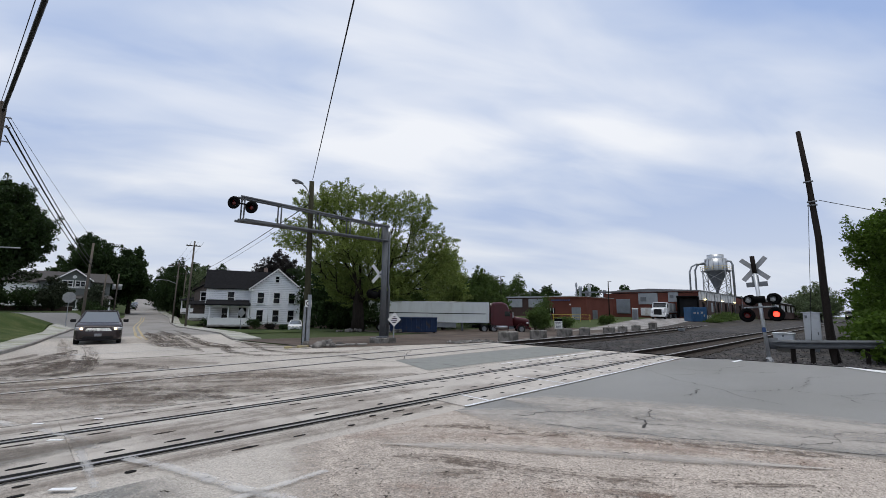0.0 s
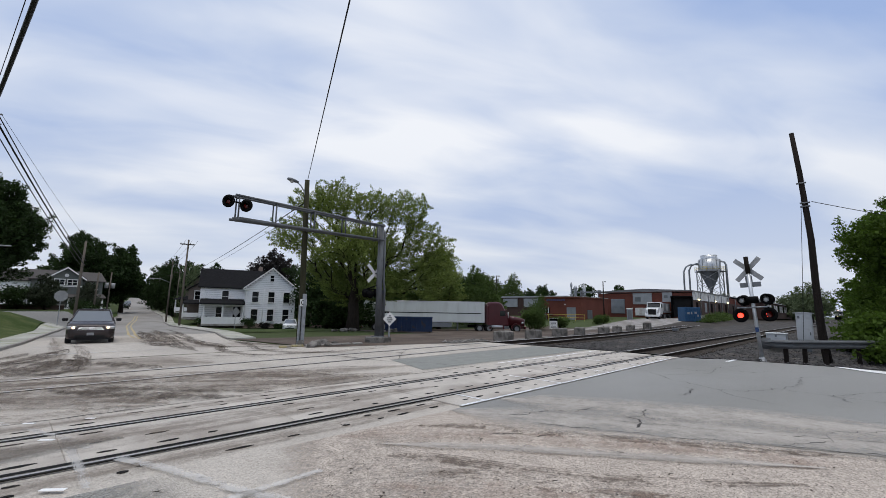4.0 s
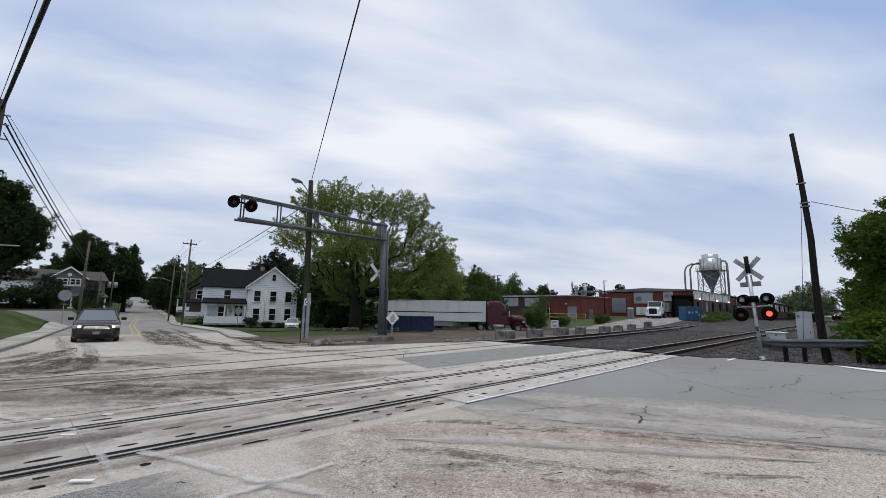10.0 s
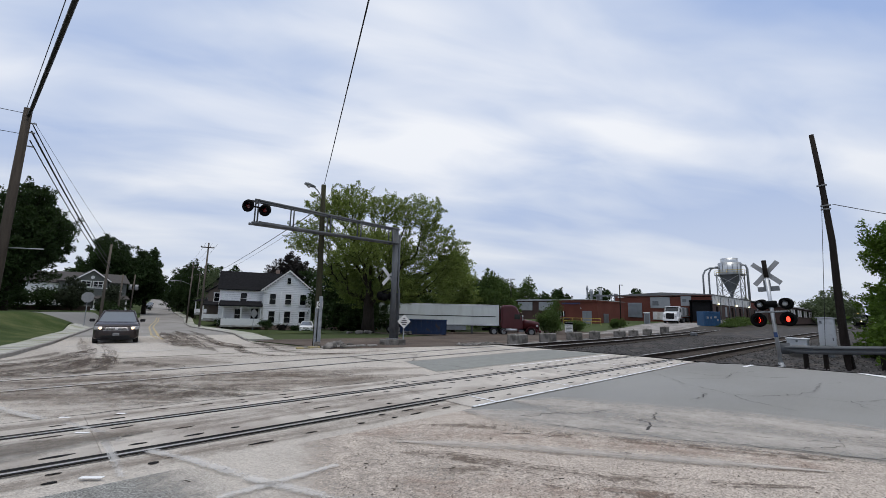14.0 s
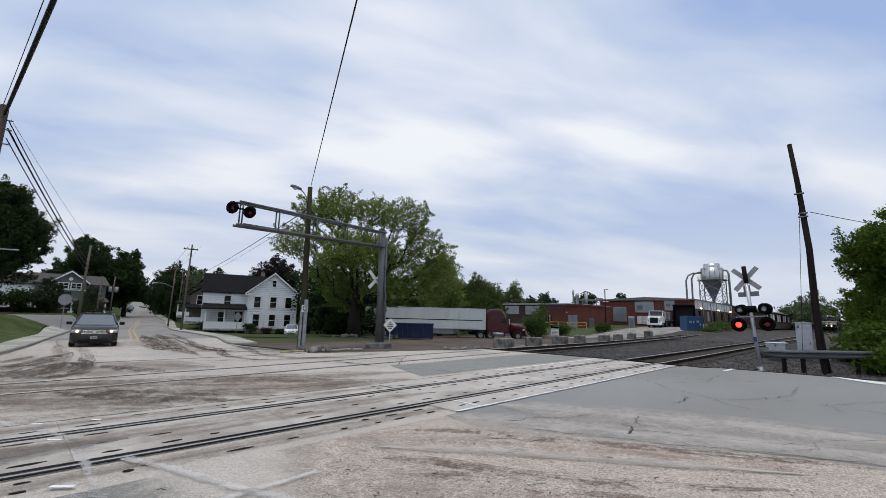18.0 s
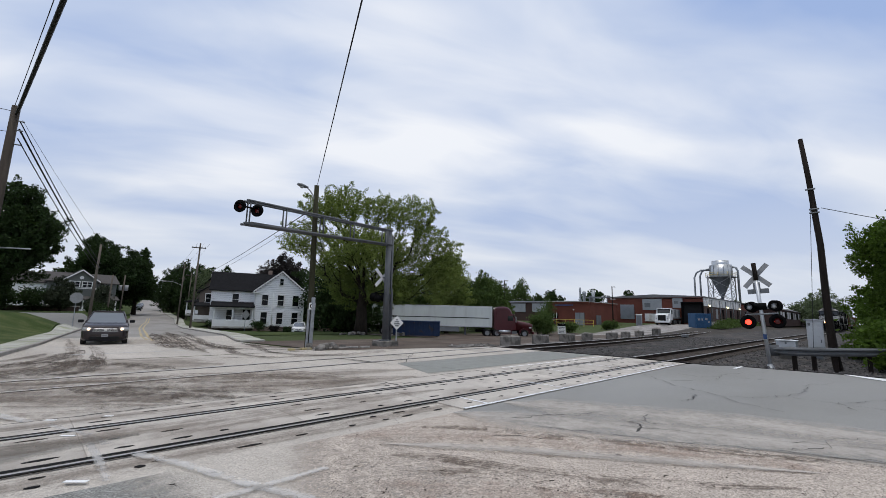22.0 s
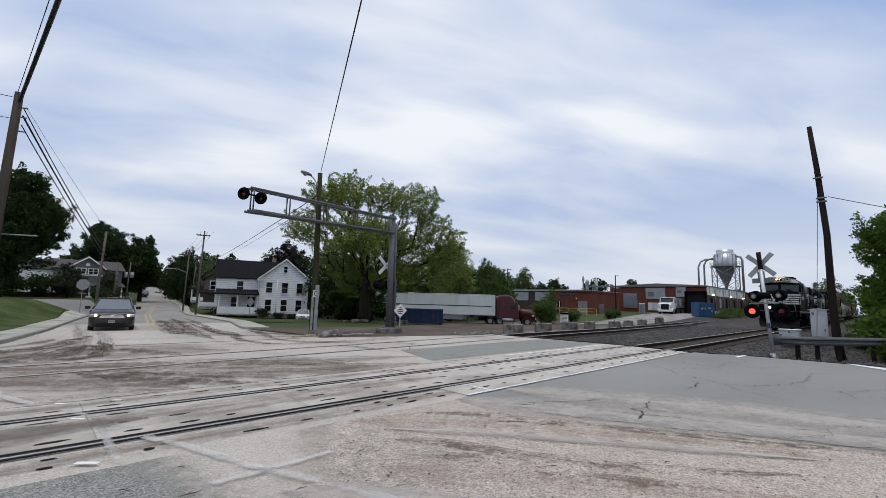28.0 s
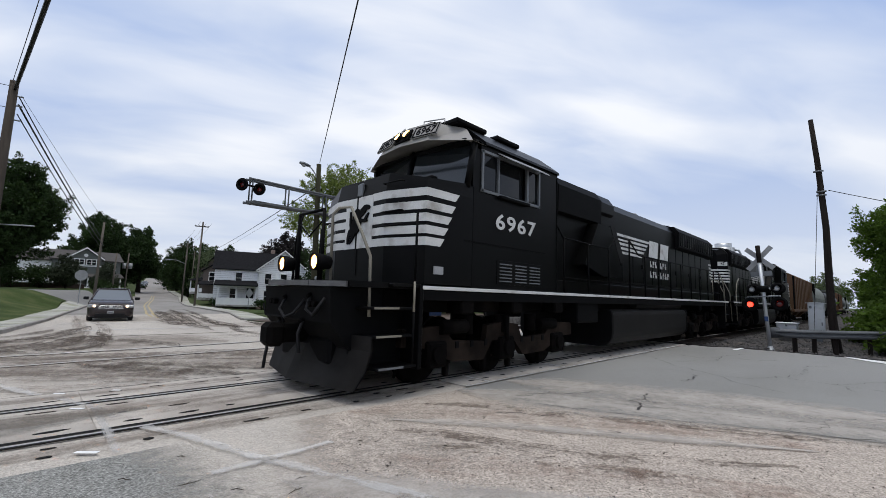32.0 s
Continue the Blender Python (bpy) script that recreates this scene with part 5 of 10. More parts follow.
def mast():
    """The near flashing signal, leaning a little."""
    b = thing("crossing_signal", "leaning aluminium crossing signal with crossbuck and red flashers", "crossing signal", pose(19.6, 2.73, gz(19.6, 2.73) + 0.1, -3.7, 0, 0))
    part("mast_tube", Geo().cyl((0, 0, 0.1), (0, 0, 3.55), 0.062, n=14), ALU, b)
    part("mast_cap", Geo().cyl((0, 0, 3.28), (0, 0, 3.93), 0.075, n=14), TIMBER_DARK, b, "rusty dark mast top")
    base = part("mast_base", Geo().lathe([(0.0, 0.0), (0.17, 0.0), (0.17, 0.05), (0.10, 0.08), (0.08, 0.22), (0, 0.22)], 14), GALV, b)
    for k in range(4):
        a = math.pi / 4 + k * math.pi / 2
        part("anchor_bolt", Geo().cyl((0.14 * math.cos(a), 0.14 * math.sin(a), -0.05), (0.14 * math.cos(a), 0.14 * math.sin(a), 0.13), 0.015, n=6), STEEL_DARK, base)
    crossbuck(b, Vector((0.10, 0, 3.45)), 1.14, SIGN_BACK, 0, 84)
    part("track_count_plate", Geo().box((0.085, 0.0, 2.87), (0.012, 0.66, 0.18), 0.004), STEEL_DARK, b, "plain grey back of a plate")
    part("bracket", Geo().box((0.07, 0.02, 3.0), (0.02, 0.22, 0.42), 0.01), STEEL_DARK, b)
    part("cross_arm", Geo().cyl((-0.02, -0.52, 2.3), (-0.02, 0.42, 2.3), 0.035, n=8), GALV, b)
    part("cross_arm", Geo().cyl((-0.05, -0.5, 2.02), (-0.05, 0.5, 2.02), 0.03, n=8), GALV, b)
    part("junction_box", Geo().lathe([(0.0, -0.2), (0.12, -0.18), (0.14, 0), (0.12, 0.18), (0, 0.2)], 12, Matrix.Translation((0, 0, 2.3)) @ pose(0, 0, 0, 90, 0, 0)), BLACK, b)
    for y in (-0.44, 0.30):
        lamp_head(b, (-0.28, y, 2.3), -62, CLEAR_LENS, 0.19 if y < 0 else 0.16)
        lamp_head(b, (0.22, y, 2.3), 100, RED_LENS, 0.21)
    part("phone_plate", Geo().box((-0.07, 0.0, 1.2), (0.01, 0.11, 0.18), 0.003), mat("blue_plate", (0.02, 0.05, 0.14), 0.5), b, "small blue notice plate")
    heads = []
    for y in (0.42, -0.45):
        body = lamp_head(b, (-0.16, y, 1.74), -74, GAP, 0.255)
        ins = part("lamp_insert", Geo().lathe([(0, 0.022), (0.06, 0.018), (0.098, 0.004)], 20, pose(0, 0, 0, 90, 0, 0)), RED_LIT, body, "lit red lens that turns in its housing")
        part("insert_back", Geo().lathe([(0.098, -0.004), (0.06, -0.018), (0, -0.022)], 20, pose(0, 0, 0, 90, 0, 0)), RED_LENS, ins, "dark side of the lens")
        ins["rest"] = (-0.16, y, 1.74)
        heads.append(ins)
        part("lamp_stem", Geo().cyl((-0.06, y, 1.85), (-0.05, y, 2.05), 0.025, n=8), BLACK, b)
    return b, heads


SIGNAL, SIGNAL_HEADS = mast()


def pole(name, label, x, y, path, r0, r1, material):
    p = thing(name, label, "utility pole", pose(x, y, gz(x, y)))
    n = len(path)
    part("shaft", Geo().tube(path, [r0 + (r1 - r0) * i / (n - 1) for i in range(n)], 14), material, p)
    return p


def arm(p, z, w, turn, off=0.0):
    m = Matrix.Translation((off, 0, z)) @ pose(0, 0, 0, 0, 0, turn)
    part("crossarm", Geo().box((0, -0.12, 0), (w, 0.10, 0.12), 0.01, m=m), TIMBER, p)
    for x in (-0.45, -0.2, 0.2, 0.45):
        part("insulator", Geo().lathe([(0.0, 0.06), (0.035, 0.06), (0.05, 0.10), (0.04, 0.16), (0.0, 0.18)], 8, m @ Matrix.Translation((x * w, -0.12, 0))), CLEAR_LENS, p)


lamp_pole = pole("street_lamp_pole", "moss-stained timber pole with a cobra-head street lamp", 9.33, 17.68, [(0, 0, -0.1), (0.0, 0, 2.0), (-0.05, 0, 4.5), (-0.12, 0, 7.42)], 0.15, 0.105, TIMBER_MOSS)
part("lamp_arm", Geo().tube([(-0.12, 0, 6.6), (-0.25, 0, 6.9), (-0.42, 0, 7.1), (-0.6, -0.03, 7.2)], 0.03, 8), GALV, lamp_pole)
head = part("lamp_head", Geo().loft([[(-0.55 - d, -0.03 + w * math.cos(a), 7.22 + 0.1 * d + h * math.sin(a)) for a in [2 * math.pi * i / 10 for i in range(10)]] for d, w, h in ((0, 0.04, 0.04), (0.15, 0.10, 0.07), (0.35, 0.13, 0.085), (0.5, 0.09, 0.05))], smooth=True), STEEL_DARK, lamp_pole, "dark cobra-head lamp")
part("lamp_bowl", Geo().lathe([(0, -0.10), (0.06, -0.09), (0.10, -0.04), (0.10, 0)], 12, Matrix.Translation((-0.86, -0.03, 7.22))), CLEAR_LENS, head)
part("cable_guard", Geo().box((0.03, -0.17, 1.15), (0.16, 0.10, 2.2), 0.02), GALV, lamp_pole, "grey cable guard")
part("cable_guard", Geo().box((-0.13, -0.12, 0.9), (0.10, 0.08, 1.7), 0.02), GALV, lamp_pole)
plate = part("sign_plate", Geo().box((-0.03, -0.2, 1.86), (0.30, 0.012, 0.30), 0.004), SIGN_WHITE, lamp_pole, "small white sign with a black ring")
part("ring_mark", Geo().lathe([(0.075, 0.0), (0.115, 0.0), (0.115, 0.006), (0.075, 0.006), (0.075, 0.0)], 20, Matrix.Translation((-0.03, -0.21, 1.87)) @ pose(0, 0, 0, 90, 0, 0)), BLACK, plate)
yard_stones = thing("kerb_stub", "yellowed broken kerb round the pole foot", "kerb", pose(9.3, 17.4, gz(9.3, 17.4)))
for i in range(7):
    part("kerb_stone", Geo().box((-0.9 + 0.55 * i, -0.35 - 0.05 * i + 0.1 * (i % 2), 0.02), (0.5, 0.2, 0.16), 0.03), KERB_YELLOW if i < 2 else KERB, yard_stones)

left_pole = pole("utility_pole", "tall weathered timber pole carrying a thick cable bundle", -1.1, 24.2, [(0, 0, -0.1), (0.05, 0, 4.0), (0.10, -0.1, 9.9)], 0.20, 0.14, TIMBER)
for z in (8.3, 8.9, 9.3):
    part("insulator", Geo().cyl((0.1, -0.1, z), (0.42, -0.15, z), 0.03, n=8), STEEL_DARK, left_pole)
part("bracket", Geo().cyl((0.1, 0.1, 4.05), (1.25, -0.6, 4.05), 0.025, n=6), GALV, left_pole)

right_pole = pole("utility_pole", "bent dark tarred timber pole behind the guard rail", 22.75, 1.04, [(0, 0, -0.3), (0, 0.13, 1.0), (0, 0.16, 3.05), (0, 0.15, 4.95), (0.0, 0.29, 7.75), (0, 0.42, 9.55)], 0.152, 0.082, TIMBER_DARK)
for z, y in ((6.3, 0.22), (7.3, 0.27), (6.45, 0.22)):
    part("bracket", Geo().cyl((-0.1, y - 0.16, z), (-0.1, y + 0.16, z), 0.035, n=6), STEEL_DARK, right_pole)
part("ground_wire", Geo().tube([(-0.14, 0.04, 4.3), (-0.17, 0.04, 3.0), (-0.18, 0.02, 1.8), (-0.20, -0.08, 0.0)], 0.009, 5), CABLE, right_pole)

for (x, y, h, w, turn, lab) in ((4.85, 50.5, 8.0, 0, 0, "weathered timber pole on the corner of the side street"), (15.0, 57.5, 10.3, 1.5, -15, "tall pale timber pole with a short crossarm"), (18.8, 79.5, 9.9, 2.8, -14, "timber pole with a wide crossarm and street lamp"),
                               (12.2, 87.5, 7.6, 0, 0, "timber pole with a grey transformer"), (24.6, 98, 9.5, 1.8, -14, "distant timber pole along the hill street"), (27.2, 114, 9.5, 1.8, -14, "distant timber pole along the hill street"), (30, 138, 9.5, 1.8, -14, "distant timber pole along the hill street"), (36, 170, 9.5, 1.8, -14, "distant timber pole along the hill street"), (8.8, 73, 6.6, 0, 0, "short timber pole beside the street")):
    p = pole("utility_pole", lab, x, y, [(0, 0, -0.2), (0.03, 0, h / 2), (0.1, 0, h)], 0.13, 0.085, TIMBER_PALE)
    if w:
        arm(p, h - 0.6, w, turn)
    if "street lamp" in lab:
        part("lamp_arm", Geo().tube([(0, 0, 6.4), (-1.2, 0.2, 6.9), (-2.2, 0.3, 6.95)], 0.035, 6), GALV, p)
        part("lamp_head", Geo().box((-2.5, 0.33, 6.93), (0.7, 0.25, 0.14), 0.05), SIGN_BACK, p)
    if "transformer" in lab:
        for dx in (-0.4, 0.45):
            part("transformer_can", Geo().cyl((dx, -0.1, 5.0), (dx, -0.1, 5.9), 0.26, n=12), SIGN_BACK, p)


def wire(name, a, b, sag, r, label, n=14):
    a, b = Vector(a), Vector(b)
    pts = [a.lerp(b, i / n) - Vector((0, 0, sag * 4 * (i / n) * (1 - i / n))) for i in range(n + 1)]
    return tagged(part(name, Geo().tube(pts, r, 5), CABLE), label, "cable")


wire("overhead_cable", (9.20, 17.60, 7.42), (-3.96, -9.92, 5.30), 0.0, 0.014, "black overhead cable slung from the lamp pole")
wire("thick_cable", (-0.95, 24.0, 9.3), (2.2, -14, 10.2), 0.35, 0.065, "thick black lashed overhead cable")
wire("overhead_cable", (-1.05, 24.0, 9.6), (2.0, -14, 10.6), 0.35, 0.012, "thin black overhead cable beside the bundle")
for z, z2, r in ((9.0, 5.50, 0.022), (8.7, 5.08, 0.035), (8.3, 4.66, 0.022)):
    wire("overhead_cable", (-0.8, 24.1, z), (5.1, 50.4, z2), 0.25, r, "black overhead cable between timber poles")
wire("overhead_cable", (-0.75, 24.1, 9.1), (7.4, 62, 7.2), 0.3, 0.008, "thin grey overhead cable between timber poles")
wire("overhead_cable", (-1.1, 24.1, 9.4), (-30, 20, 8.0), 0.4, 0.012, "black service cable leading off the pole")
wire("overhead_cable", (-1.1, 24.1, 8.5), (-30, 20, 7.0), 0.4, 0.012, "black service cable leading off the pole")
wire("service_cable", (9.2, 17.7, 6.33), (21.15, 72.00, 7.59), 0.15, 0.022, "black service cable from the lamp pole to the house")
wire("service_cable", (9.2, 17.7, 6.05), (21.15, 72.00, 7.09), 0.2, 0.010, "thin service cable from the lamp pole to the house")
wire("overhead_cable", (22.75, 1.05, 6.27), (29.41, -4.82, 5.13), 0.05, 0.014, "thin cable from the bent pole")
wire("guy_wire", (22.75, 1.3, 7.55), (23.6, 1.85, 0.0), 0.0, 0.010, "thin slack guy wire from the bent pole")
for a, b in (((15.4, 57.5, 9.5), (18.8, 79.5, 8.8)), ((18.8, 79.5, 8.8), (22.5, 98, 9.0)), ((22.5, 98, 9.0), (30, 138, 10))):
    for o in (-0.6, 0.1, 0.7):
        wire("overhead_cable", (a[0] + o, a[1], a[2]), (b[0] + o, b[1], b[2]), 0.3, 0.012, "distant overhead cable along the street", 6)


def guard_rail():
    g0 = thing("guard_rail", "galvanised W-beam guard rail with steel posts", "guard rail")
    prof = [(0.0, 0.155), (0.02, 0.15), (0.075, 0.10), (0.08, 0.06), (0.0, 0.02), (0.0, -0.02), (0.08, -0.06), (0.075, -0.10), (0.02, -0.15), (0.0, -0.155)]
    path = [(20.3, 2.72), (20.28, 2.4), (20.4, 1.95), (23.3, -0.07), (26.5, -2.3), (30, -4.6)]
    rings = []
    for i, (x, y) in enumerate(path):
        d = Vector(path[min(i + 1, 5)]) - Vector(path[max(i - 1, 0)])
        nx, ny = d.y / d.length, -d.x / d.length
        k = 0.55 if i == 0 else 1.0
        rings.append([(x + nx * a, y + ny * a, 0.565 + b * k) for a, b in prof] + [(x + nx * (a + 0.006), y + ny * (a + 0.006), 0.565 + b * k) for a, b in prof[::-1]])
    part("beam", Geo().loft(rings), GALV_DULL, g0)
    part("end_wing", Geo().lathe([(0.17, -0.2), (0.18, -0.2), (0.20, 0.0), (0.18, 0.2), (0.17, 0.2)], 16, Matrix.Translation((20.42, 2.72, 0.565))), GALV_DULL, g0)
    for x, y in ((20.45, 2.1), (21.05, 1.6), (21.85, 1.05), (23.2, 0.15), (25.0, -1.15)):
        part("guard_post", Geo().box((x + 0.14, y + 0.04, 0.16), (0.16, 0.14, 0.92), 0.008), TIMBER_DARK, g0, "dark brown post")
        part("block_out", Geo().box((x + 0.03, y, 0.56), (0.10, 0.12, 0.30), 0.008), TIMBER_DARK, g0)


guard_rail()


def signal_case():
    c = thing("signal_case", "silver painted railway signal cabinet", "signal cabinet", pose(29, 2.1, gz(29, 2.1), 0, 0, 4))
    part("case_body", Geo().box((0.3, 0, 1.275), (0.7, 0.66, 1.4), 0.015), SIGNAL_CASE, c)
    part("case_roof", Geo().prism([(-0.40, 1.975), (0.40, 1.975), (0.42, 2.0), (0, 2.05), (-0.42, 2.0)], "x", -0.10, 0.70), SIGNAL_CASE, c)
    d = part("case_door", Geo().box((-0.065, 0, 1.275), (0.03, 0.58, 1.28), 0.01), SIGNAL_CASE, c)
    part("door_handle", Geo().box((-0.09, -0.2, 0.95), (0.03, 0.05, 0.16), 0.008), STEEL_DARK, d)
    part("vent", Geo().box((-0.085, 0.22, 1.78), (0.012, 0.10, 0.14), 0.004), STEEL_DARK, c)
    part("pedestal", Geo().box((0.3, 0, 0.26), (0.45, 0.4, 0.68), 0.01), STEEL_DARK, c, "dark steel pedestal")
    b = thing("battery_box", "low silver battery box beside the signal cabinet", "battery box", pose(27.8, 3.15, gz(27.8, 3.15) + 0.33, 0, 0, 0))
    part("box_body", Geo().box((0, 0, 0.38), (0.7, 0.8, 0.4), 0.02), SIGNAL_CASE, b)
    part("box_lid", Geo().box((0, 0, 0.61), (0.78, 0.88, 0.06), 0.015), SIGNAL_CASE, b)
    part("hasp", Geo().box((-0.38, 0, 0.5), (0.04, 0.08, 0.10), 0.008), STEEL_DARK, b)
    part("leg_plinth", Geo().box((0, 0, -0.08), (0.5, 0.6, 0.54), 0.01), BLOCKS, b)
    s = thing("switch_stand", "low dark switch machine on the siding", "switch machine", pose(49.5, 13.9, gz(49.5, 13.9)))
    part("machine_body", Geo().box((0, 0, 0.25), (0.9, 0.45, 0.3), 0.03), STEEL_DARK, s)
    part("throw_rod", Geo().cyl((0, 0.2, 0.12), (0, 1.6, 0.12), 0.03, n=6), RAIL, s)


signal_case()


def block_row():
    """Concrete blocks along the siding."""
    first = None
    rr = random.Random(9)
    for x, y, w, h in ((21.9, 15.93, 1.46, 0.63), (25.5, 15.99, 1.41, 0.64), (29.2, 16.13, 1.26, 0.65), (32.3, 16.1, 1.25, 0.68), (36.8, 16.07, 1.32, 0.67), (41.6, 16.8, 1.1, 0.63), (47.4, 17.75, 1.17, 0.62), (51.6, 17.38, 1.6, 0.85)):
        b = thing("concrete_block", "weathered grey concrete barrier block on gravel", "concrete block", pose(x, y, gz(x, y) - 0.02, rr.uniform(-2, 2), rr.uniform(-2, 2), 8 + rr.uniform(-8, 8)), group="concrete blocks along the siding")
        k = [rr.uniform(-0.04, 0.04) for _ in range(8)]
        g = Geo().loft([[(u * w / 2 + k[i], v * 0.31 + k[i + 4], zz) for i, (u, v) in enumerate(((-1, -1), (1, -1), (1, 1), (-1, 1)))] for zz in (0.0, 0.06, h - 0.05)] + [[(u * (w / 2 - 0.05) + k[i], v * 0.26 + k[i + 4], h + k[i] * 0.3) for i, (u, v) in enumerate(((-1, -1), (1, -1), (1, 1), (-1, 1)))]])
        part("block_body", g, BLOCKS, b)
        part("lifting_eye", Geo().tube([(-0.08, 0, h - 0.02), (-0.06, 0, h + 0.06), (0.06, 0, h + 0.06), (0.08, 0, h - 0.02)], 0.012, 5), RAIL, b)


block_row()

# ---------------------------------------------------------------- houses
# grey core wall seen through the board gaps, painted as shadow under the laps
BOARD_SHADE = mat("lap_shade_grey", (0.42, 0.42, 0.42), 0.9, var=0.1)


def clap_wall(g, a, b, z0, z1, n, step_h=0.26, gable=None, proud=0.045):
    """Lapped boards on a wall from a to b (x, y), facing n; gable: height of the peak over the middle."""
    a, b, n = Vector(a), Vector(b), Vector(n)
    w = (b - a).length
    z = z0
    while z < (gable or z1) - 0.02:
        t = min(z + step_h, gable or z1)
        lo, hi = 0.0, 1.0
        if gable and t > z1:
            k = (t - z1) / (gable - z1) / 2
            lo, hi = k, 1 - k
        if hi - lo < 0.01:
            break
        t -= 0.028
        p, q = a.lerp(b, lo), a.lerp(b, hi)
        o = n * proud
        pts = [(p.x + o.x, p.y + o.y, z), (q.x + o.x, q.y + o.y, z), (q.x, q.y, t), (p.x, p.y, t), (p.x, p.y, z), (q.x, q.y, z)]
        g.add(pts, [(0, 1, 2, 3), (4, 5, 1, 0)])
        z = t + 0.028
    return w


def window(parent, c, n_turn, w, h, frame_mat=WHITE_TRIM):
    """A sash window standing proud of a wall; it looks along -y before the turn."""
    m = Matrix.Translation(c) @ pose(0, 0, 0, 0, 0, n_turn) @ Matrix.Translation((0, -0.045, 0))
    fr = Geo(m)
    for x in (-w / 2 - 0.05, w / 2 + 0.05):
        fr.box((x, -0.03, 0), (0.10, 0.08, h + 0.2), 0.006)
    fr.box((0, -0.035, h / 2 + 0.06), (w + 0.26, 0.10, 0.12), 0.006)
    fr.box((0, -0.02, 0), (w, 0.05, 0.05), 0.004)
    win = part("window_frame", fr, frame_mat, parent)
    part("window_sill", Geo(m).box((0, -0.06, -h / 2 - 0.05), (w + 0.3, 0.16, 0.07), 0.006), frame_mat, win)
    for z in (-h / 4, h / 4):
        part("pane", Geo(m).box((0, -0.012, z), (w, 0.012, h / 2 - 0.02)), PANE, win)


def gable_roof(parent, x0, x1, y0, y1, eave, peak, along, over=0.35, thick=0.14, material=SHINGLE):
    g = Geo()
    if along == "y":
        mid = (x0 + x1) / 2
        k = (peak - eave) / (mid - x0)
        for s, xa in ((-1, x0 - over), (1, x1 + over)):
            za = eave - over * k
            g.prism([(xa, za), (mid, peak), (mid, peak + thick), (xa, za + thick)], "y", y0 - over, y1 + over)
    else:
        mid = (y0 + y1) / 2
        k = (peak - eave) / (mid - y0)
        for s, ya in ((-1, y0 - over), (1, y1 + over)):
            za = eave - over * k
            g.prism([(ya, za), (mid, peak), (mid, peak + thick), (ya, za + thick)], "x", x0 - over, x1 + over)
    return part("roof", g, material, parent, "dark shingle roof")


def white_house():
    ax = math.degrees(math.atan2(63.6 - 65.9, 32.26 - 25.58))
    h = thing("white_house", "two-storey white clapboard house with dark roof and porch", "house", pose(25.5, 65.7, -1.5, 0, 0, ax) @ Matrix.Diagonal((1, 1, 1.085, 1)))
    W, E, P = 7.1, 5.6, 8.3
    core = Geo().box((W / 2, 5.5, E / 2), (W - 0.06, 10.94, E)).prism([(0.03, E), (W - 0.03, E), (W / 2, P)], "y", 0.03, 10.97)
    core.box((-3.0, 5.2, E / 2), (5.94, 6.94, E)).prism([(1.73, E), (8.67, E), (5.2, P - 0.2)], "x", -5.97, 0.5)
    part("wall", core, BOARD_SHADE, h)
    g = Geo()
    clap_wall(g, (0, 0), (W, 0), 0.6, E, (0, -1), gable=P)
    clap_wall(g, (0, 1.7), (0, 0), 0.6, E, (-1, 0))
    clap_wall(g, (W, 0), (W, 11), 0.6, E, (1, 0))
    clap_wall(g, (-6, 1.7), (0, 1.7), 0.6, E, (0, -1))
    clap_wall(g, (-6, 8.7), (-6, 1.7), 0.6, E, (-1, 0), gable=P - 0.2)
    part("clapboard_siding", g, SIDING, h)
    part("foundation", Geo().box((W / 2, 5.5, 0.28), (W + 0.04, 11.04, 0.6)).box((-3, 5.2, 0.28), (6.04, 7.04, 0.6)), FOUNDATION, h, "brown foundation blocks")
    for x in (0.06, W - 0.06):
        part("corner_board", Geo().box((x, -0.03, 3.1), (0.16, 0.06, 5.0), 0.005), WHITE_TRIM, h)
    gable_roof(h, 0, W, 0, 11, E, P, "y")
    gable_roof(h, -6, W / 2, 1.7, 8.7, E, P - 0.2, "x")
    k = (P - E) / (W / 2)
    for s in (-1, 1):
        xa = W / 2 + s * (W / 2 + 0.4)
        part("barge_board", Geo().prism([(xa, E - 0.4 * k - 0.06), (W / 2, P - 0.06), (W / 2, P + 0.16), (xa, E - 0.4 * k + 0.16)], "y", -0.42, -0.36), WHITE_TRIM, h)
        part("eave_return", Geo().box((W / 2 + s * (W / 2 - 0.05), -0.18, E - 0.35), (0.9, 0.4, 0.18), 0.01), WHITE_TRIM, h)
    for x in (1.35, 3.6, 5.8):
        window(h, (x, -0.02, 4.25), 0, 0.85, 1.45)
        window(h, (x, -0.02, 1.75), 0, 0.85, 1.6)
    window(h, (3.55, -0.02, 6.9), 0, 0.5, 0.85)
    window(h, (-2.7, 1.68, 4.25), 0, 0.85, 1.5)
    window(h, (0.0 - 0.02, 0.85, 4.25), -90, 0.5, 1.5)
    window(h, (-6.02, 5.2, 4.25), -90, 0.8, 1.5)
    window(h, (-6.02, 5.2, 1.9), -90, 0.8, 1.5)
    window(h, (-3.3, 1.68, 1.95), 0, 0.9, 1.6)
    d = part("door", Geo().box((-1.0, 1.66, 1.75), (1.0, 0.06, 2.2), 0.01), DARK_IN, h, "dark front door")
    part("door_frame", Geo().box((-1.0, 1.68, 2.92), (1.25, 0.08, 0.12)), WHITE_TRIM, d)
    part("porch_floor", Geo().box((-2.7, 0.55, 0.45), (5.6, 2.2, 0.25), 0.02), CONCRETE, h)
    part("porch_rail", Geo().box((-2.8, -0.45, 1.0), (5.3, 0.14, 0.95), 0.01), WHITE_TRIM, h, "white boarded porch rail")
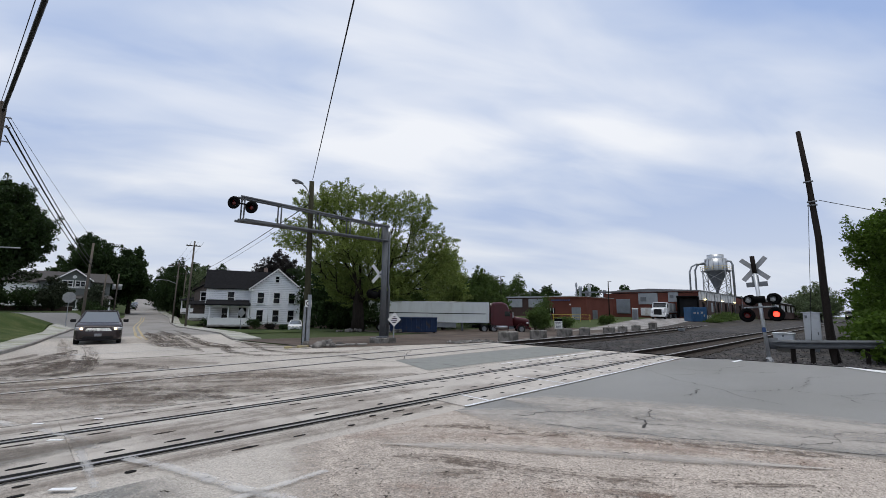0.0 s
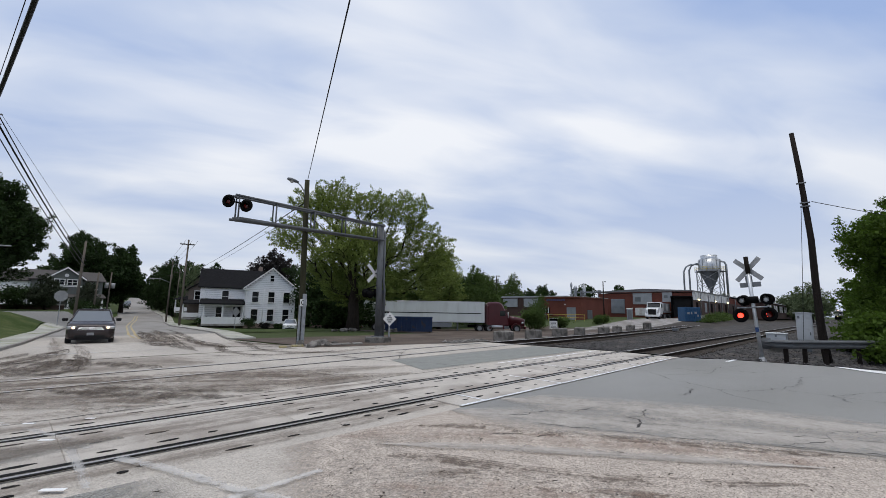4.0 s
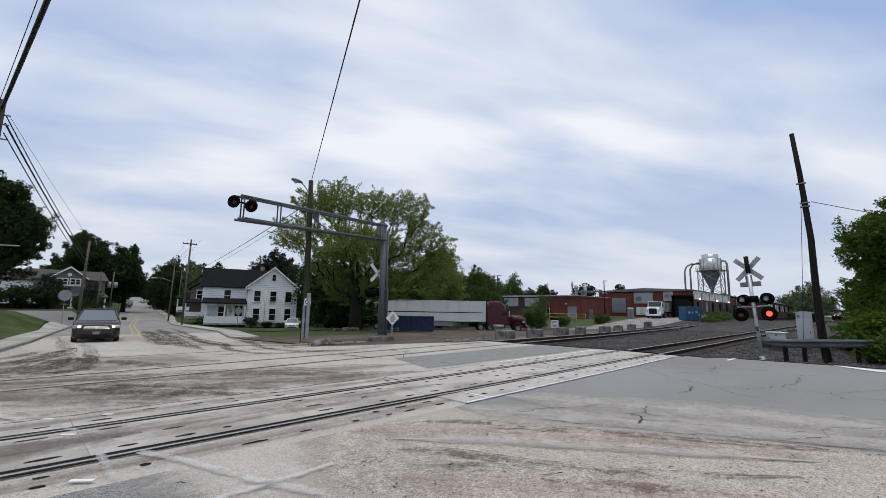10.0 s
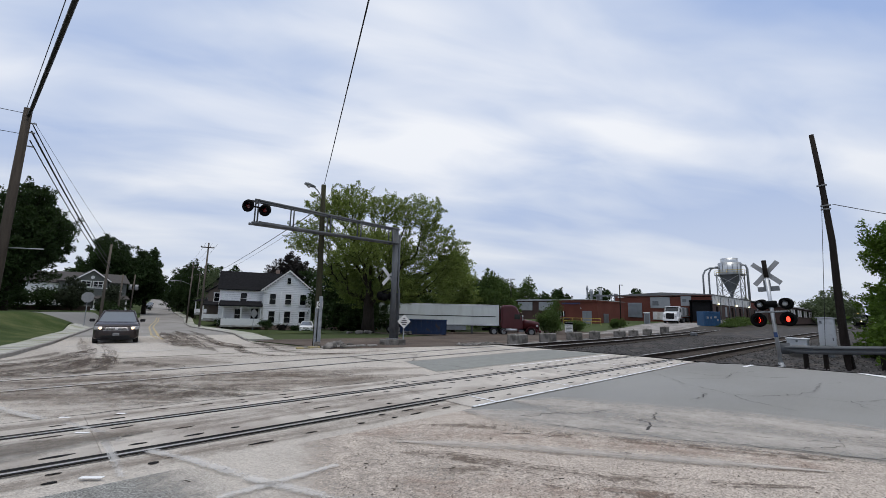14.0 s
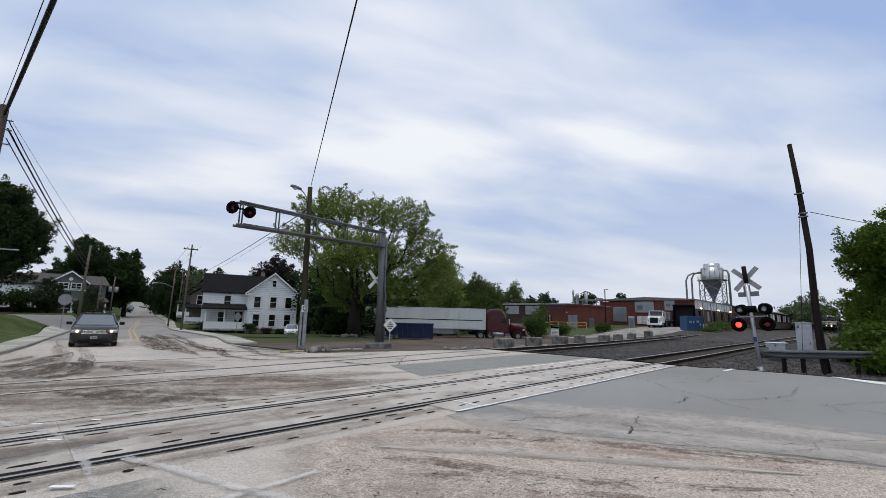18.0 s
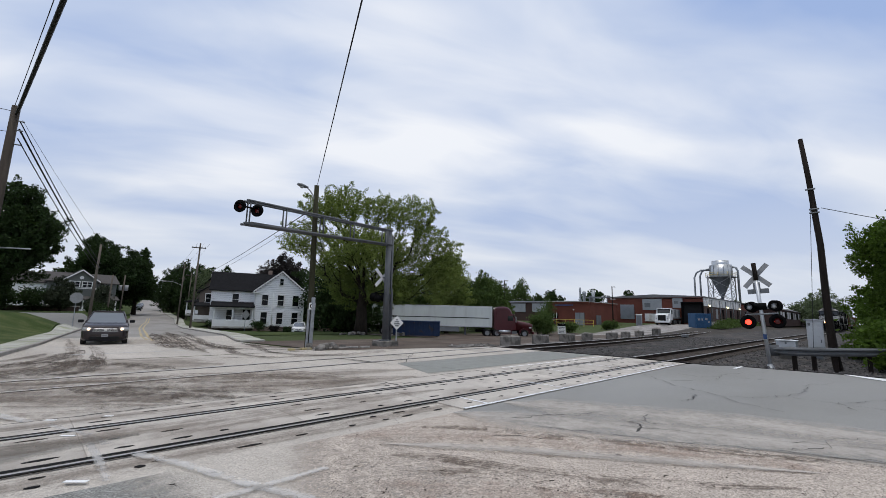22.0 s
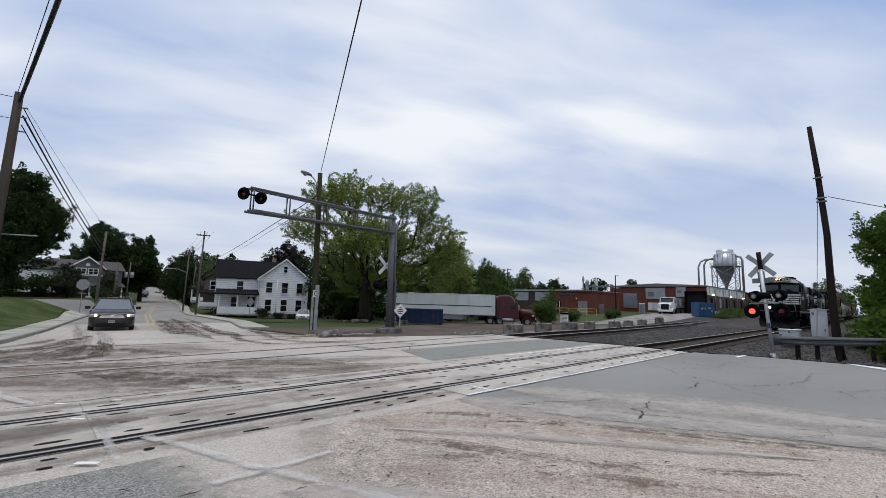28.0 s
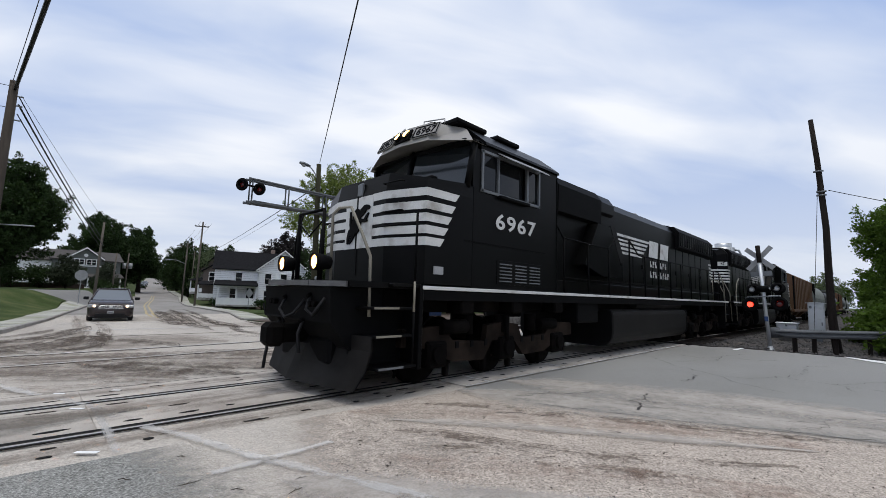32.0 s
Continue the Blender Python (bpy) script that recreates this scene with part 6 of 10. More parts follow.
    part("porch_rail", Geo().box((-5.4, 0.55, 1.0), (0.14, 2.1, 0.95), 0.01), WHITE_TRIM, h)
    for x in (-5.3, -2.9, -0.2):
        part("porch_post", Geo().box((x, -0.4, 2.0), (0.2, 0.2, 2.3), 0.02), WHITE_TRIM, h)
    part("porch_roof", Geo().prism([(-0.8, 3.1), (1.7, 3.75), (1.7, 3.9), (-0.8, 3.28)], "x", -5.9, 0.0), SHINGLE, h, "dark shingled porch roof")
    part("porch_beam", Geo().box((-2.8, -0.4, 3.05), (5.6, 0.2, 0.22), 0.01), WHITE_TRIM, h)
    part("down_pipe", Geo().cyl((2.5, -0.06, 0.6), (2.5, -0.06, 5.3), 0.05, n=8), WHITE_TRIM, h)
    part("chimney", Geo().box((2.2, 6.5, 8.2), (0.6, 0.6, 1.4), 0.02), FOUNDATION, h)
    return h


white_house()


def plain_house(label, m, w, d, eave, peak, wall, windows, porch=True, along="y", roof=SHINGLE):
    h = thing("house", label, "house", m)
    if along == "y":
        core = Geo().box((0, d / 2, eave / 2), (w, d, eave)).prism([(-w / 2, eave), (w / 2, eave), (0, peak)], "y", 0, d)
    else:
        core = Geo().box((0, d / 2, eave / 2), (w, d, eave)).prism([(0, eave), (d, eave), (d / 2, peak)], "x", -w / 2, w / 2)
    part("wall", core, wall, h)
    g = Geo()
    clap_wall(g, (-w / 2, 0), (w / 2, 0), 0.4, eave, (0, -1), 0.22, gable=peak if along == "y" else None)
    clap_wall(g, (w / 2, 0), (w / 2, d), 0.4, eave, (1, 0), 0.22, gable=peak if along == "x" else None)
    part("clapboard_siding", g, wall, h)
    gable_roof(h, -w / 2, w / 2, 0, d, eave, peak, along, material=roof)
    for x, z, ww, hh in windows:
        window(h, (x, -0.02, z), 0, ww, hh)
    if porch:
        part("porch_floor", Geo().box((0, -1.1, 0.35), (w, 2.2, 0.3), 0.02), CONCRETE, h)
        part("porch_roof", Geo().prism([(-2.5, 2.75), (0, 3.35), (0, 3.5), (-2.5, 2.92)], "x", -w / 2 - 0.2, w / 2 + 0.2), roof, h)
        for x in (-w / 2 + 0.2, 0, w / 2 - 0.2):
            part("porch_post", Geo().box((x, -2.2, 1.6), (0.18, 0.18, 2.3), 0.02), WHITE_TRIM, h)
        part("porch_rail", Geo().box((0, -2.2, 0.95), (w, 0.08, 0.7), 0.01), WHITE_TRIM, h)
    return h


TAN = mat("tan_siding", (0.13, 0.105, 0.088), 0.8, var=0.12, scale=1)
GREY_WALL = mat("grey_green_siding", (0.125, 0.135, 0.125), 0.8, var=0.12, scale=1)
ROOF_BROWN = mat("brown_grey_shingles", (0.062, 0.056, 0.052), 0.95, var=0.3, scale=4, bump=0.5, fine=18)
plain_house("brown clapboard house with a white-railed porch", pose(25.0, 79.4, -0.8, 0, 0, -35), 7, 9, 5.2, 7.4, TAN, [(-2, 4.2, 0.9, 1.4), (2, 4.2, 0.9, 1.4), (0, 6.0, 0.6, 0.8)])
plain_house("dark brown house along the street", pose(27.0, 92.0, 0.0, 0, 0, -60), 7, 9, 5.2, 7.6, TAN, [(-2, 4.2, 0.9, 1.4), (2, 4.2, 0.9, 1.4)])
corner = plain_house("grey-green house with a white-trimmed cross gable and broad dark roof", pose(7.1, 87.0, -0.3, 0, 0, 2), 8.4, 9, 5.5, 7.0, GREY_WALL, [(-1.7, 3.5, 0.9, 1.3), (-0.4, 3.5, 0.9, 1.3), (0.9, 3.5, 0.9, 1.3), (3.0, 3.5, 0.9, 1.3)], along="x", roof=ROOF_BROWN)
bay = part("cross_gable", Geo().prism([(-2.35, 3.4), (1.6, 3.4), (1.6, 5.75), (-0.38, 7.25), (-2.35, 5.75)], "y", -0.5, 4.2), GREY_WALL, corner, "grey-green cross gable")
for s in (-1, 1):
    a, b = (-0.38, 7.42), (-0.38 + s * 2.35, 5.66)
    part("gable_slope", Geo().prism([a, b, (b[0], b[1] + 0.12), (a[0], a[1] + 0.12)], "y", -0.8, 4.3), ROOF_BROWN, bay)
    part("barge_board", Geo().prism([(a[0], a[1] - 0.16), (b[0], b[1] - 0.16), (b[0], b[1] + 0.06), (a[0], a[1] + 0.06)], "y", -0.86, -0.80), WHITE_TRIM, bay, "white barge board")
    for o in (0.45, 1.05):
        window(corner, (-0.38 + s * o, -0.53, 5.15), 0, 0.5, 0.75)
part("gable_band", Geo().box((-0.38, -0.54, 4.55), (4.0, 0.08, 0.16), 0.01), WHITE_TRIM, bay)
part("round_vent", Geo().cyl((-0.38, -0.50, 6.2), (-0.38, -0.56, 6.2), 0.26, n=16), WHITE_TRIM, bay)
plain_house("long white house with a low dark roof", pose(-3.6, 87.0, -0.1, 0, 0, 3), 13.0, 9, 5.0, 6.6, SIDING, [(-5, 3.0, 1.1, 1.5), (-2.5, 3.0, 1.1, 1.5), (1.0, 3.0, 1.1, 1.5), (4.5, 3.0, 1.1, 1.5)], along="x", porch=False, roof=ROOF_BROWN)
plain_house("low dark shed behind the big tree", pose(36.5, 60.0, gz(36.5, 60), 0, 0, -30), 6.0, 5, 2.5, 3.5, FOUNDATION, [(0, 1.5, 0.8, 0.8)], porch=False)
retaining = thing("retaining_wall", "low dark brick wall before the corner houses", "wall", pose(-4.0, 74, gz(-4, 74) - 0.1, 0, 0, 4))
part("wall_body", Geo().box((0, 0, 0.3), (20, 0.35, 0.9), 0.03), mat("dark_brown_brick", (0.05, 0.035, 0.03), 0.95, var=0.3), retaining)
part("coping", Geo().box((0, 0, 0.78), (20.1, 0.45, 0.08), 0.02), CONCRETE, retaining)

# ---------------------------------------------------------------- factory
def factory():
    f = thing("factory_hall", "long red brick factory hall with loading doors and white upper cladding", "factory")
    Z = 0.6
    part("wall", Geo().box((170, 36.5, 3.4), (128, 21.2, 6.1)), BRICK, f, "red brick wall")
    part("roof", Geo().prism([(25.6, 6.75), (25.6, 6.95), (36, 7.5), (47.4, 6.95), (47.4, 6.75)], "x", 105.6, 234.4), ROOF_FLAT, f, "low-pitched grey roof")
    part("fascia", Geo().box((105.9, 36.5, 6.75), (0.3, 21.6, 0.35), 0.02), mat("rust_red_fascia", (0.20, 0.09, 0.075), 0.8), f)
    part("side_cladding", Geo().box((125, 25.85, 5.8), (37.5, 0.16, 1.9), 0.01), WHITE_SHEET, f, "weathered white upper cladding")
    for i in range(13):
        part("cladding_seam", Geo().box((108 + 2.9 * i, 25.76, 5.8), (0.10, 0.05, 1.9)), GREY_SIDING, f)
    part("side_wall", Geo().box((140, 25.87, 2.7), (68, 0.1, 4.3)), BRICK_DARK, f, "dark red brick lower wall")
    part("plinth", Geo().box((140, 25.8, 0.75), (68, 0.2, 1.5)), CONCRETE, f)
    for x in (109.5, 117, 123, 131, 139, 149):
        part("side_window", Geo().box((x, 25.79, 3.3), (1.6, 0.08, 2.2)), GREY_DOOR if x == 117 else PANE, f)
        part("down_pipe", Geo().cyl((x + 2.8, 25.7, 0.6), (x + 2.8, 25.7, 6.5), 0.10, n=8), STEEL_DARK, f)
    for x in (110.5, 127, 141):
        part("wall_lamp", Geo().box((x, 25.6, 5.0), (0.35, 0.3, 0.22), 0.03), mat("lit_wall_lamp", (1.0, 0.85, 0.4), 0.4, bump=0, glow=6.0) if x < 112 else bpy.data.materials["lit_wall_lamp"], f, "small lit wall lamp")
    d = part("roller_door", Geo().box((105.85, 42.2, 3.35), (0.25, 3.3, 3.5), 0.02), GREY_DOOR, f, "grey roller door")
    g = Geo()
    for i in range(12):
        g.box((105.70, 42.2, 1.75 + 0.28 * i), (0.06, 3.2, 0.12))
    part("door_slats", g, GREY_DOOR, d)
    part("grey_panel", Geo().box((105.9, 36.4, 5.15), (0.2, 4.3, 2.6), 0.02), GREY_SIDING, f, "grey sheet infill panel")
    part("vent_window", Geo().box((105.78, 37.4, 5.0), (0.12, 1.3, 1.0)), STEEL_DARK, f)
    part("grey_panel", Geo().box((105.9, 30.9, 5.55), (0.2, 2.1, 2.3), 0.02), GREY_SIDING, f)
    part("vent_window", Geo().box((105.78, 31.2, 5.6), (0.12, 0.8, 0.6)), STEEL_DARK, f)
    # solid near-black slab; the dock's inner shade is put into its colour
    part("dock_opening", Geo().box((105.85, 27.9, 3.2), (0.2, 3.6, 4.2)), DARK_IN, f, "near-black panel painted as the shade inside a loading dock")
    part("dock_frame", Geo().box((105.4, 27.9, 5.5), (1.2, 4.2, 0.35), 0.03), BLACK, f)
    for y in (25.9, 29.9):
        part("dock_frame", Geo().box((105.6, y, 3.2), (0.5, 0.35, 4.6), 0.03), BLACK, f)
    part("white_shutter", Geo().box((105.85, 36.3, 2.1), (0.2, 3.6, 1.8), 0.02), WHITE_SHEET, f)
    part("roof_chimney", Geo().cyl((125, 60, 5), (125, 60, 10.2), 0.5, n=12), GALV, f)
    l = thing("factory_annex", "low red brick factory annex with a coped parapet", "factory")
    part("wall", Geo().box((91.0, 46.25, 2.1), (13.0, 9.9, 5.2)), BRICK, l)
    part("parapet", Geo().box((84.45, 46.3, 4.78), (0.3, 9.7, 0.4), 0.03), BRICK, l)
    part("parapet", Geo().box((91.0, 41.25, 4.74), (13.0, 0.3, 0.34), 0.03), BRICK, l)
    part("coping", Geo().box((84.42, 46.3, 5.02), (0.4, 9.9, 0.1), 0.01), CONCRETE, l)
    part("coping", Geo().box((91.1, 41.22, 4.95), (12.9, 0.4, 0.1), 0.01), CONCRETE, l)
    part("roof", Geo().box((91, 46.3, 4.74), (12.6, 9.4, 0.1)), ROOF_FLAT, l)
    d = part("steel_door", Geo().box((84.42, 43.6, 1.15), (0.15, 2.05, 3.1), 0.02), GREY_DOOR, l, "grey double steel door")
    part("door_gap", Geo().box((84.33, 43.6, 1.15), (0.04, 0.05, 3.0)), STEEL_DARK, d)
    part("steel_door", Geo().box((88.2, 41.26, 1.0), (2.2, 0.15, 2.4), 0.02), STEEL_DARK, l, "dark side door")
    part("wall_light", Geo().box((84.4, 45.0, 3.3), (0.2, 0.25, 0.18), 0.03), WHITE_TRIM, l)
    part("office_window", Geo().box((84.42, 49.7, 2.0), (0.12, 2.0, 1.1), 0.02), PANE, l)
    for y in (49.0, 49.7, 50.4):
        part("window_bar", Geo().box((84.34, y, 2.0), (0.06, 0.10, 1.2)), WHITE_TRIM, l)
    part("canopy", Geo().box((83.2, 49.2, 1.1), (2.6, 2.6, 0.15), 0.02), ROOF_FLAT, l)
    for y in (48.1, 50.3):
        part("canopy_post", Geo().cyl((82.1, y, -0.6), (82.1, y, 1.05), 0.05, n=8), STEEL_DARK, l)
    blue = mat("faded_blue_letters", (0.05, 0.065, 0.16), 0.6)
    for i in range(9):
        part("sign_letter", Geo().box((84.30, 49.2 - 0.50 * i, 4.25), (0.05, 0.34, 0.32), 0.01), blue, l, "faded blue letter, unreadable")
    r = thing("ramp_railing", "thin yellow steel pipe railing by the ramp", "railing", pose(80, 41.5, -0.5, 0, 0, 0))
    for y in (-3, -1, 1, 3, 5):
        part("rail_post", Geo().cyl((0, y, -0.3), (0, y, 1.7), 0.04, n=6), YELLOW, r)
    for z in (1.1, 1.7):
        part("rail_bar", Geo().cyl((0, -3, z), (0, 5, z), 0.04, n=6), YELLOW, r)
    part("rail_bar", Geo().cyl((0, 5, 1.7), (-2.5, 8, 0.2), 0.04, n=6), YELLOW, r)
    b = thing("grey_warehouse", "low grey-roofed warehouse wing of brick and sheet metal", "warehouse")
    part("wall", Geo().box((108, 62, 2.6), (26, 24, 5.4)), BRICK_DARK, b)
    part("roof", Geo().box((108, 62, 5.45), (26.8, 25, 0.35), 0.03), GREY_SIDING, b)
    for y in (66.5, 60, 54):
        part("grey_panel", Geo().box((94.9, y, 3.9), (0.2, 4.5, 2.2), 0.02), GREY_SIDING, b)
    w = thing("far_shed", "long dark shed with pale window bays", "shed")
    part("wall", Geo().box((190, 19.5, 3.0), (100, 4, 4.6)), BRICK_DARK, w)
    part("roof", Geo().prism([(17, 5.2), (19.5, 6.0), (22, 5.2)], "x", 139.5, 240.5), ROOF_FLAT, w)
    for i in range(23):
        part("window_bay", Geo().box((143.5 + 4.2 * i, 17.44, 3.7), (2.6, 0.1, 1.9)), WHITE_SHEET if i % 3 else PANE, w)
    # vents and tanks on the roofs
    v = thing("roof_vent_stack", "pair of galvanised roof vent stacks", "roof vent")
    for x, y, h, r in ((112, 56.4, 3.6, 0.4), (112, 57.6, 4.6, 0.22)):
        part("stack", Geo().lathe([(r, 0), (r, h * 0.7), (r * 1.4, h * 0.75), (r * 1.4, h * 0.85), (r * 0.7, h), (0, h)], 12, Matrix.Translation((x, y, 5.5))), GALV, v)
    part("duct", Geo().box((112, 52.0, 7.2), (1.5, 7, 0.35), 0.03), STEEL_DARK, v)
    part("stand", Geo().box((112, 54.5, 6.7), (1.6, 0.3, 2.0)), STEEL_DARK, v)
    part("stand", Geo().box((112, 49.5, 6.7), (1.6, 0.3, 2.0)), STEEL_DARK, v)


factory()


def cyclone():
    c = thing("dust_cyclone", "galvanised dust cyclone silo on a braced steel frame over the roof", "silo", pose(140.0, 29.2, 0.6) @ Matrix.Diagonal((1.187, 1.187, 1.187, 1)))
    m = Matrix.Translation((0, 0, 0))
    part("drum", Geo().lathe([(0, 14.1), (2.3, 14.1), (2.3, 11.2), (2.25, 11.1)], 28), STEEL_SILO, c)
    part("upper_ring", Geo().lathe([(1.75, 14.0), (1.75, 15.1), (1.7, 15.1), (1.7, 14.0)], 28), STEEL_SILO, c)
    part("cone", Geo().lathe([(2.25, 11.15), (0.34, 6.6), (0.3, 5.5)], 28), STEEL_DARK, c, "darker steel cone")
    for i in range(14):
        a = 2 * math.pi * i / 14
        part("seam", Geo().box((0, 0, 12.6), (0.05, 0.05, 2.7), m=pose(0, 0, 0, 0, 0, math.degrees(a)) @ Matrix.Translation((2.32, 0, 0))), STEEL_DARK, c)
    part("platform", Geo().lathe([(2.3, 11.1), (3.2, 11.1), (3.2, 11.2), (2.3, 11.2)], 20), STEEL_DARK, c)
    for z in (11.7, 12.2):
        part("hand_rail", Geo().tube([(3.15 * math.cos(2 * math.pi * i / 20), 3.15 * math.sin(2 * math.pi * i / 20), z) for i in range(21)], 0.035, 5), YELLOW, c)
    for i in range(10):
        a = 2 * math.pi * i / 10
        part("rail_post", Geo().cyl((3.15 * math.cos(a), 3.15 * math.sin(a), 11.2), (3.15 * math.cos(a), 3.15 * math.sin(a), 12.2), 0.03, n=5), YELLOW, c)
    for x in (-2.3, 2.3):
        for y in (-2.3, 2.3):
            part("frame_leg", Geo().box((x, y, 8.4), (0.22, 0.22, 6.2), 0.01), SIGN_BACK, c)
    for s in (-2.3, 2.3):
        for z in (5.5, 8.3):
            part("brace", Geo().cyl((-2.3, s, z), (2.3, s, z + 2.8), 0.06, n=6), SIGN_BACK, c)
            part("brace", Geo().cyl((2.3, s, z), (-2.3, s, z + 2.8), 0.06, n=6), SIGN_BACK, c)
            part("brace", Geo().cyl((s, -2.3, z), (s, 2.3, z + 2.8), 0.06, n=6), SIGN_BACK, c)
            part("brace", Geo().cyl((s, 2.3, z), (s, -2.3, z + 2.8), 0.06, n=6), SIGN_BACK, c)
    for k, (y, x) in enumerate(((4.2, -1.0), (5.3, -1.5))):
        part("duct_pipe", Geo().tube([(x, y, 5.3), (x, y, 11.6 - 0.4 * k), (x, y - 0.5, 12.7 - 0.3 * k), (x, y - 1.6, 13.2 - 0.2 * k), (0, 1.8, 13.3 - 0.3 * k)], 0.2, 12), GALV, c)
    part("ladder", Geo().box((1.5, -3.0, 8.8), (0.5, 0.15, 7.0)), YELLOW, c, "yellow caged ladder")
    part("fan_duct", Geo().tube([(0.5, -2.2, 13.6), (0.5, -3.0, 13.4), (0.6, -3.3, 12.6), (0.6, -3.3, 5.3)], 0.24, 10), GALV, c)


cyclone()
for (x, y, h) in ((62, 46.5, 9.0), (86, 37.2, 7.9)):
    p = pole("lamp_post", "thin dark yard lamp post", x, y, [(0, 0, -0.3), (0, 0, h)], 0.13, 0.09, TIMBER_DARK)
    part("lamp_head", Geo().box((0.3, -0.3, h - 0.1), (0.6, 0.3, 0.15), 0.03), SIGN_BACK, p)
notice = thing("notice_board", "white notice board with unreadable dark lines", "sign", pose(55.5, 31.5, gz(55.5, 31.5), 0, 0, -50) @ Matrix.Diagonal((0.5, 0.6, 0.85, 1)))
for x in (-0.9, 0.9):
    part("board_post", Geo().box((x, 0, 0.8), (0.1, 0.1, 1.8), 0.01), TIMBER, notice)
part("board_face", Geo().box((0, -0.06, 1.1), (2.2, 0.04, 1.7), 0.01), SIGN_WHITE, notice)
part("board_header", Geo().box((0, -0.09, 1.75), (2.2, 0.02, 0.36)), BLACK, notice)
g = Geo()
for i in range(5):
    g.box((0, -0.085, 1.35 - 0.22 * i), (1.7 - 0.2 * (i % 2), 0.012, 0.09))
part("lettering_bars", g, STEEL_DARK, notice, "unreadable dark lettering")

# ---------------------------------------------------------------- vehicles
def wheel(parent, c, r, w, side=1, dual=False):
    """A road wheel whose axle lies along y."""
    m = Matrix.Translation(c) @ pose(0, 0, 0, 90, 0, 0)
    wh = part("wheel", Geo().lathe([(r * 0.62, -w / 2), (r * 0.92, -w / 2), (r, -w * 0.36), (r, w * 0.36), (r * 0.92, w / 2), (r * 0.62, w / 2)], 20, m), TYRE, parent, "black rubber tyre")
    part("rim", Geo().lathe([(0, w * 0.2 * side), (r * 0.18, w * 0.42 * side), (r * 0.4, w * 0.2 * side), (r * 0.62, w * 0.46 * side), (r * 0.64, 0)], 16, m), RIM, wh)
    return wh


def car(label, m, paint, L=5.1, W=1.95, H=1.72, lit=False, group="", hood=0.28, tail=0.06, name="car"):
    """A road car that looks along +x from its middle; rings across it, nose to tail."""
    c = thing(name, label, "car", m, group=group)
    h0 = L / 2
    belt = H * 0.655

    def ring(x, w, z0, z1, r=0.16):
        out = []
        for cx, cz, a0 in ((w / 2 - r, z1 - r, 0), (-w / 2 + r, z1 - r, 90), (-w / 2 + r, z0 + r, 180), (w / 2 - r, z0 + r, 270)):
            out += [(x, cx + r * math.cos(radians(a0 + 22.5 * i)), cz + r * math.sin(radians(a0 + 22.5 * i))) for i in range(5)]
        return out
    hd = L * hood
    low = Geo().loft([ring(h0, W * 0.70, 0.36, belt * 0.66, 0.1), ring(h0 - 0.06, W * 0.84, 0.27, belt * 0.76, 0.14), ring(h0 - 0.22, W * 0.95, 0.23, belt * 0.86), ring(h0 - 0.5, W * 0.99, 0.22, belt * 0.92), ring(h0 - hd * 0.8, W, 0.22, belt * 0.99),
                      ring(0, W, 0.24, belt * 1.02), ring(-h0 + 0.5, W, 0.26, belt * 1.04), ring(-h0 + 0.1, W * 0.95, 0.3, belt), ring(-h0, W * 0.85, 0.4, belt * 0.9)], smooth=True)
    part("body", low, paint, c)
    a, b = h0 - hd, -h0 + L * tail
    tw, rw = W * 0.90, W * 0.68

    def cab(x, w, z):
        return [(x, -w / 2, z), (x, w / 2, z)]
    z0, z1 = belt * 0.98, H
    g = Geo()
    P = [(a, tw / 2, z0), (a - H * 0.55, rw / 2, z1 - 0.05), (b + 0.35, rw / 2, z1 - 0.03), (b + 0.02, tw / 2, z0)]
    lf = [(x, y, z) for x, y, z in P]
    rt = [(x, -y, z) for x, y, z in P]
    g.add(lf + rt, [(0, 3, 2, 1), (4, 5, 6, 7), (2, 3, 7, 6)])
    part("glasshouse", g, CAR_GLASS, c, "dark tinted windows")
    part("windscreen", Geo().add([lf[0], lf[1], rt[1], rt[0]], [(0, 1, 2, 3)]), WINDSCREEN, c, "windscreen reflecting the pale sky")
    part("roof", Geo().loft([[(x, y, z) for y, z in ((-rw / 2 - 0.02, z1 - 0.07), (-rw / 2 + 0.1, z1), (rw / 2 - 0.1, z1), (rw / 2 + 0.02, z1 - 0.07))] for x in (a - H * 0.53, (a + b) / 2, b + 0.33)]), paint, c)
    for s in (-1, 1):
        for (p, q) in (((a, tw / 2, z0), (a - H * 0.55, rw / 2, z1 - 0.05)), ((a - L * 0.22, tw / 2, z0), (a - L * 0.24, rw / 2, z1 - 0.04)), ((b + L * 0.2, tw / 2, z0), (b + L * 0.2, rw / 2, z1 - 0.04)), ((b + 0.02, tw / 2, z0), (b + 0.35, rw / 2, z1 - 0.04))):
            part("pillar", Geo().tube([(p[0], s * p[1], p[2]), (q[0], s * q[1], q[2])], 0.045, 5), paint, c)
        for x in (h0 - L * 0.19, -h0 + L * 0.20):
            wheel(c, (x, s * (W / 2 - 0.12), 0.33), 0.33, 0.23, -s)
        mi = part("wing_mirror", Geo().box((a - 0.15, s * (W / 2 + 0.12), belt + 0.06), (0.12, 0.24, 0.16), 0.04), paint if paint is CAR_WHITE else PLASTIC, c)
        part("headlight", Geo().box((h0 - 0.16, s * W * 0.36, belt * 0.72), (0.30, 0.50, 0.16), 0.065, m=Matrix.Translation((h0 - 0.16, s * W * 0.37, 0)) @ pose(0, 0, 0, 0, 0, -s * 18) @ Matrix.Translation((-h0 + 0.16, -s * W * 0.37, 0))), CLEAR_LENS, c, "clear headlamp")
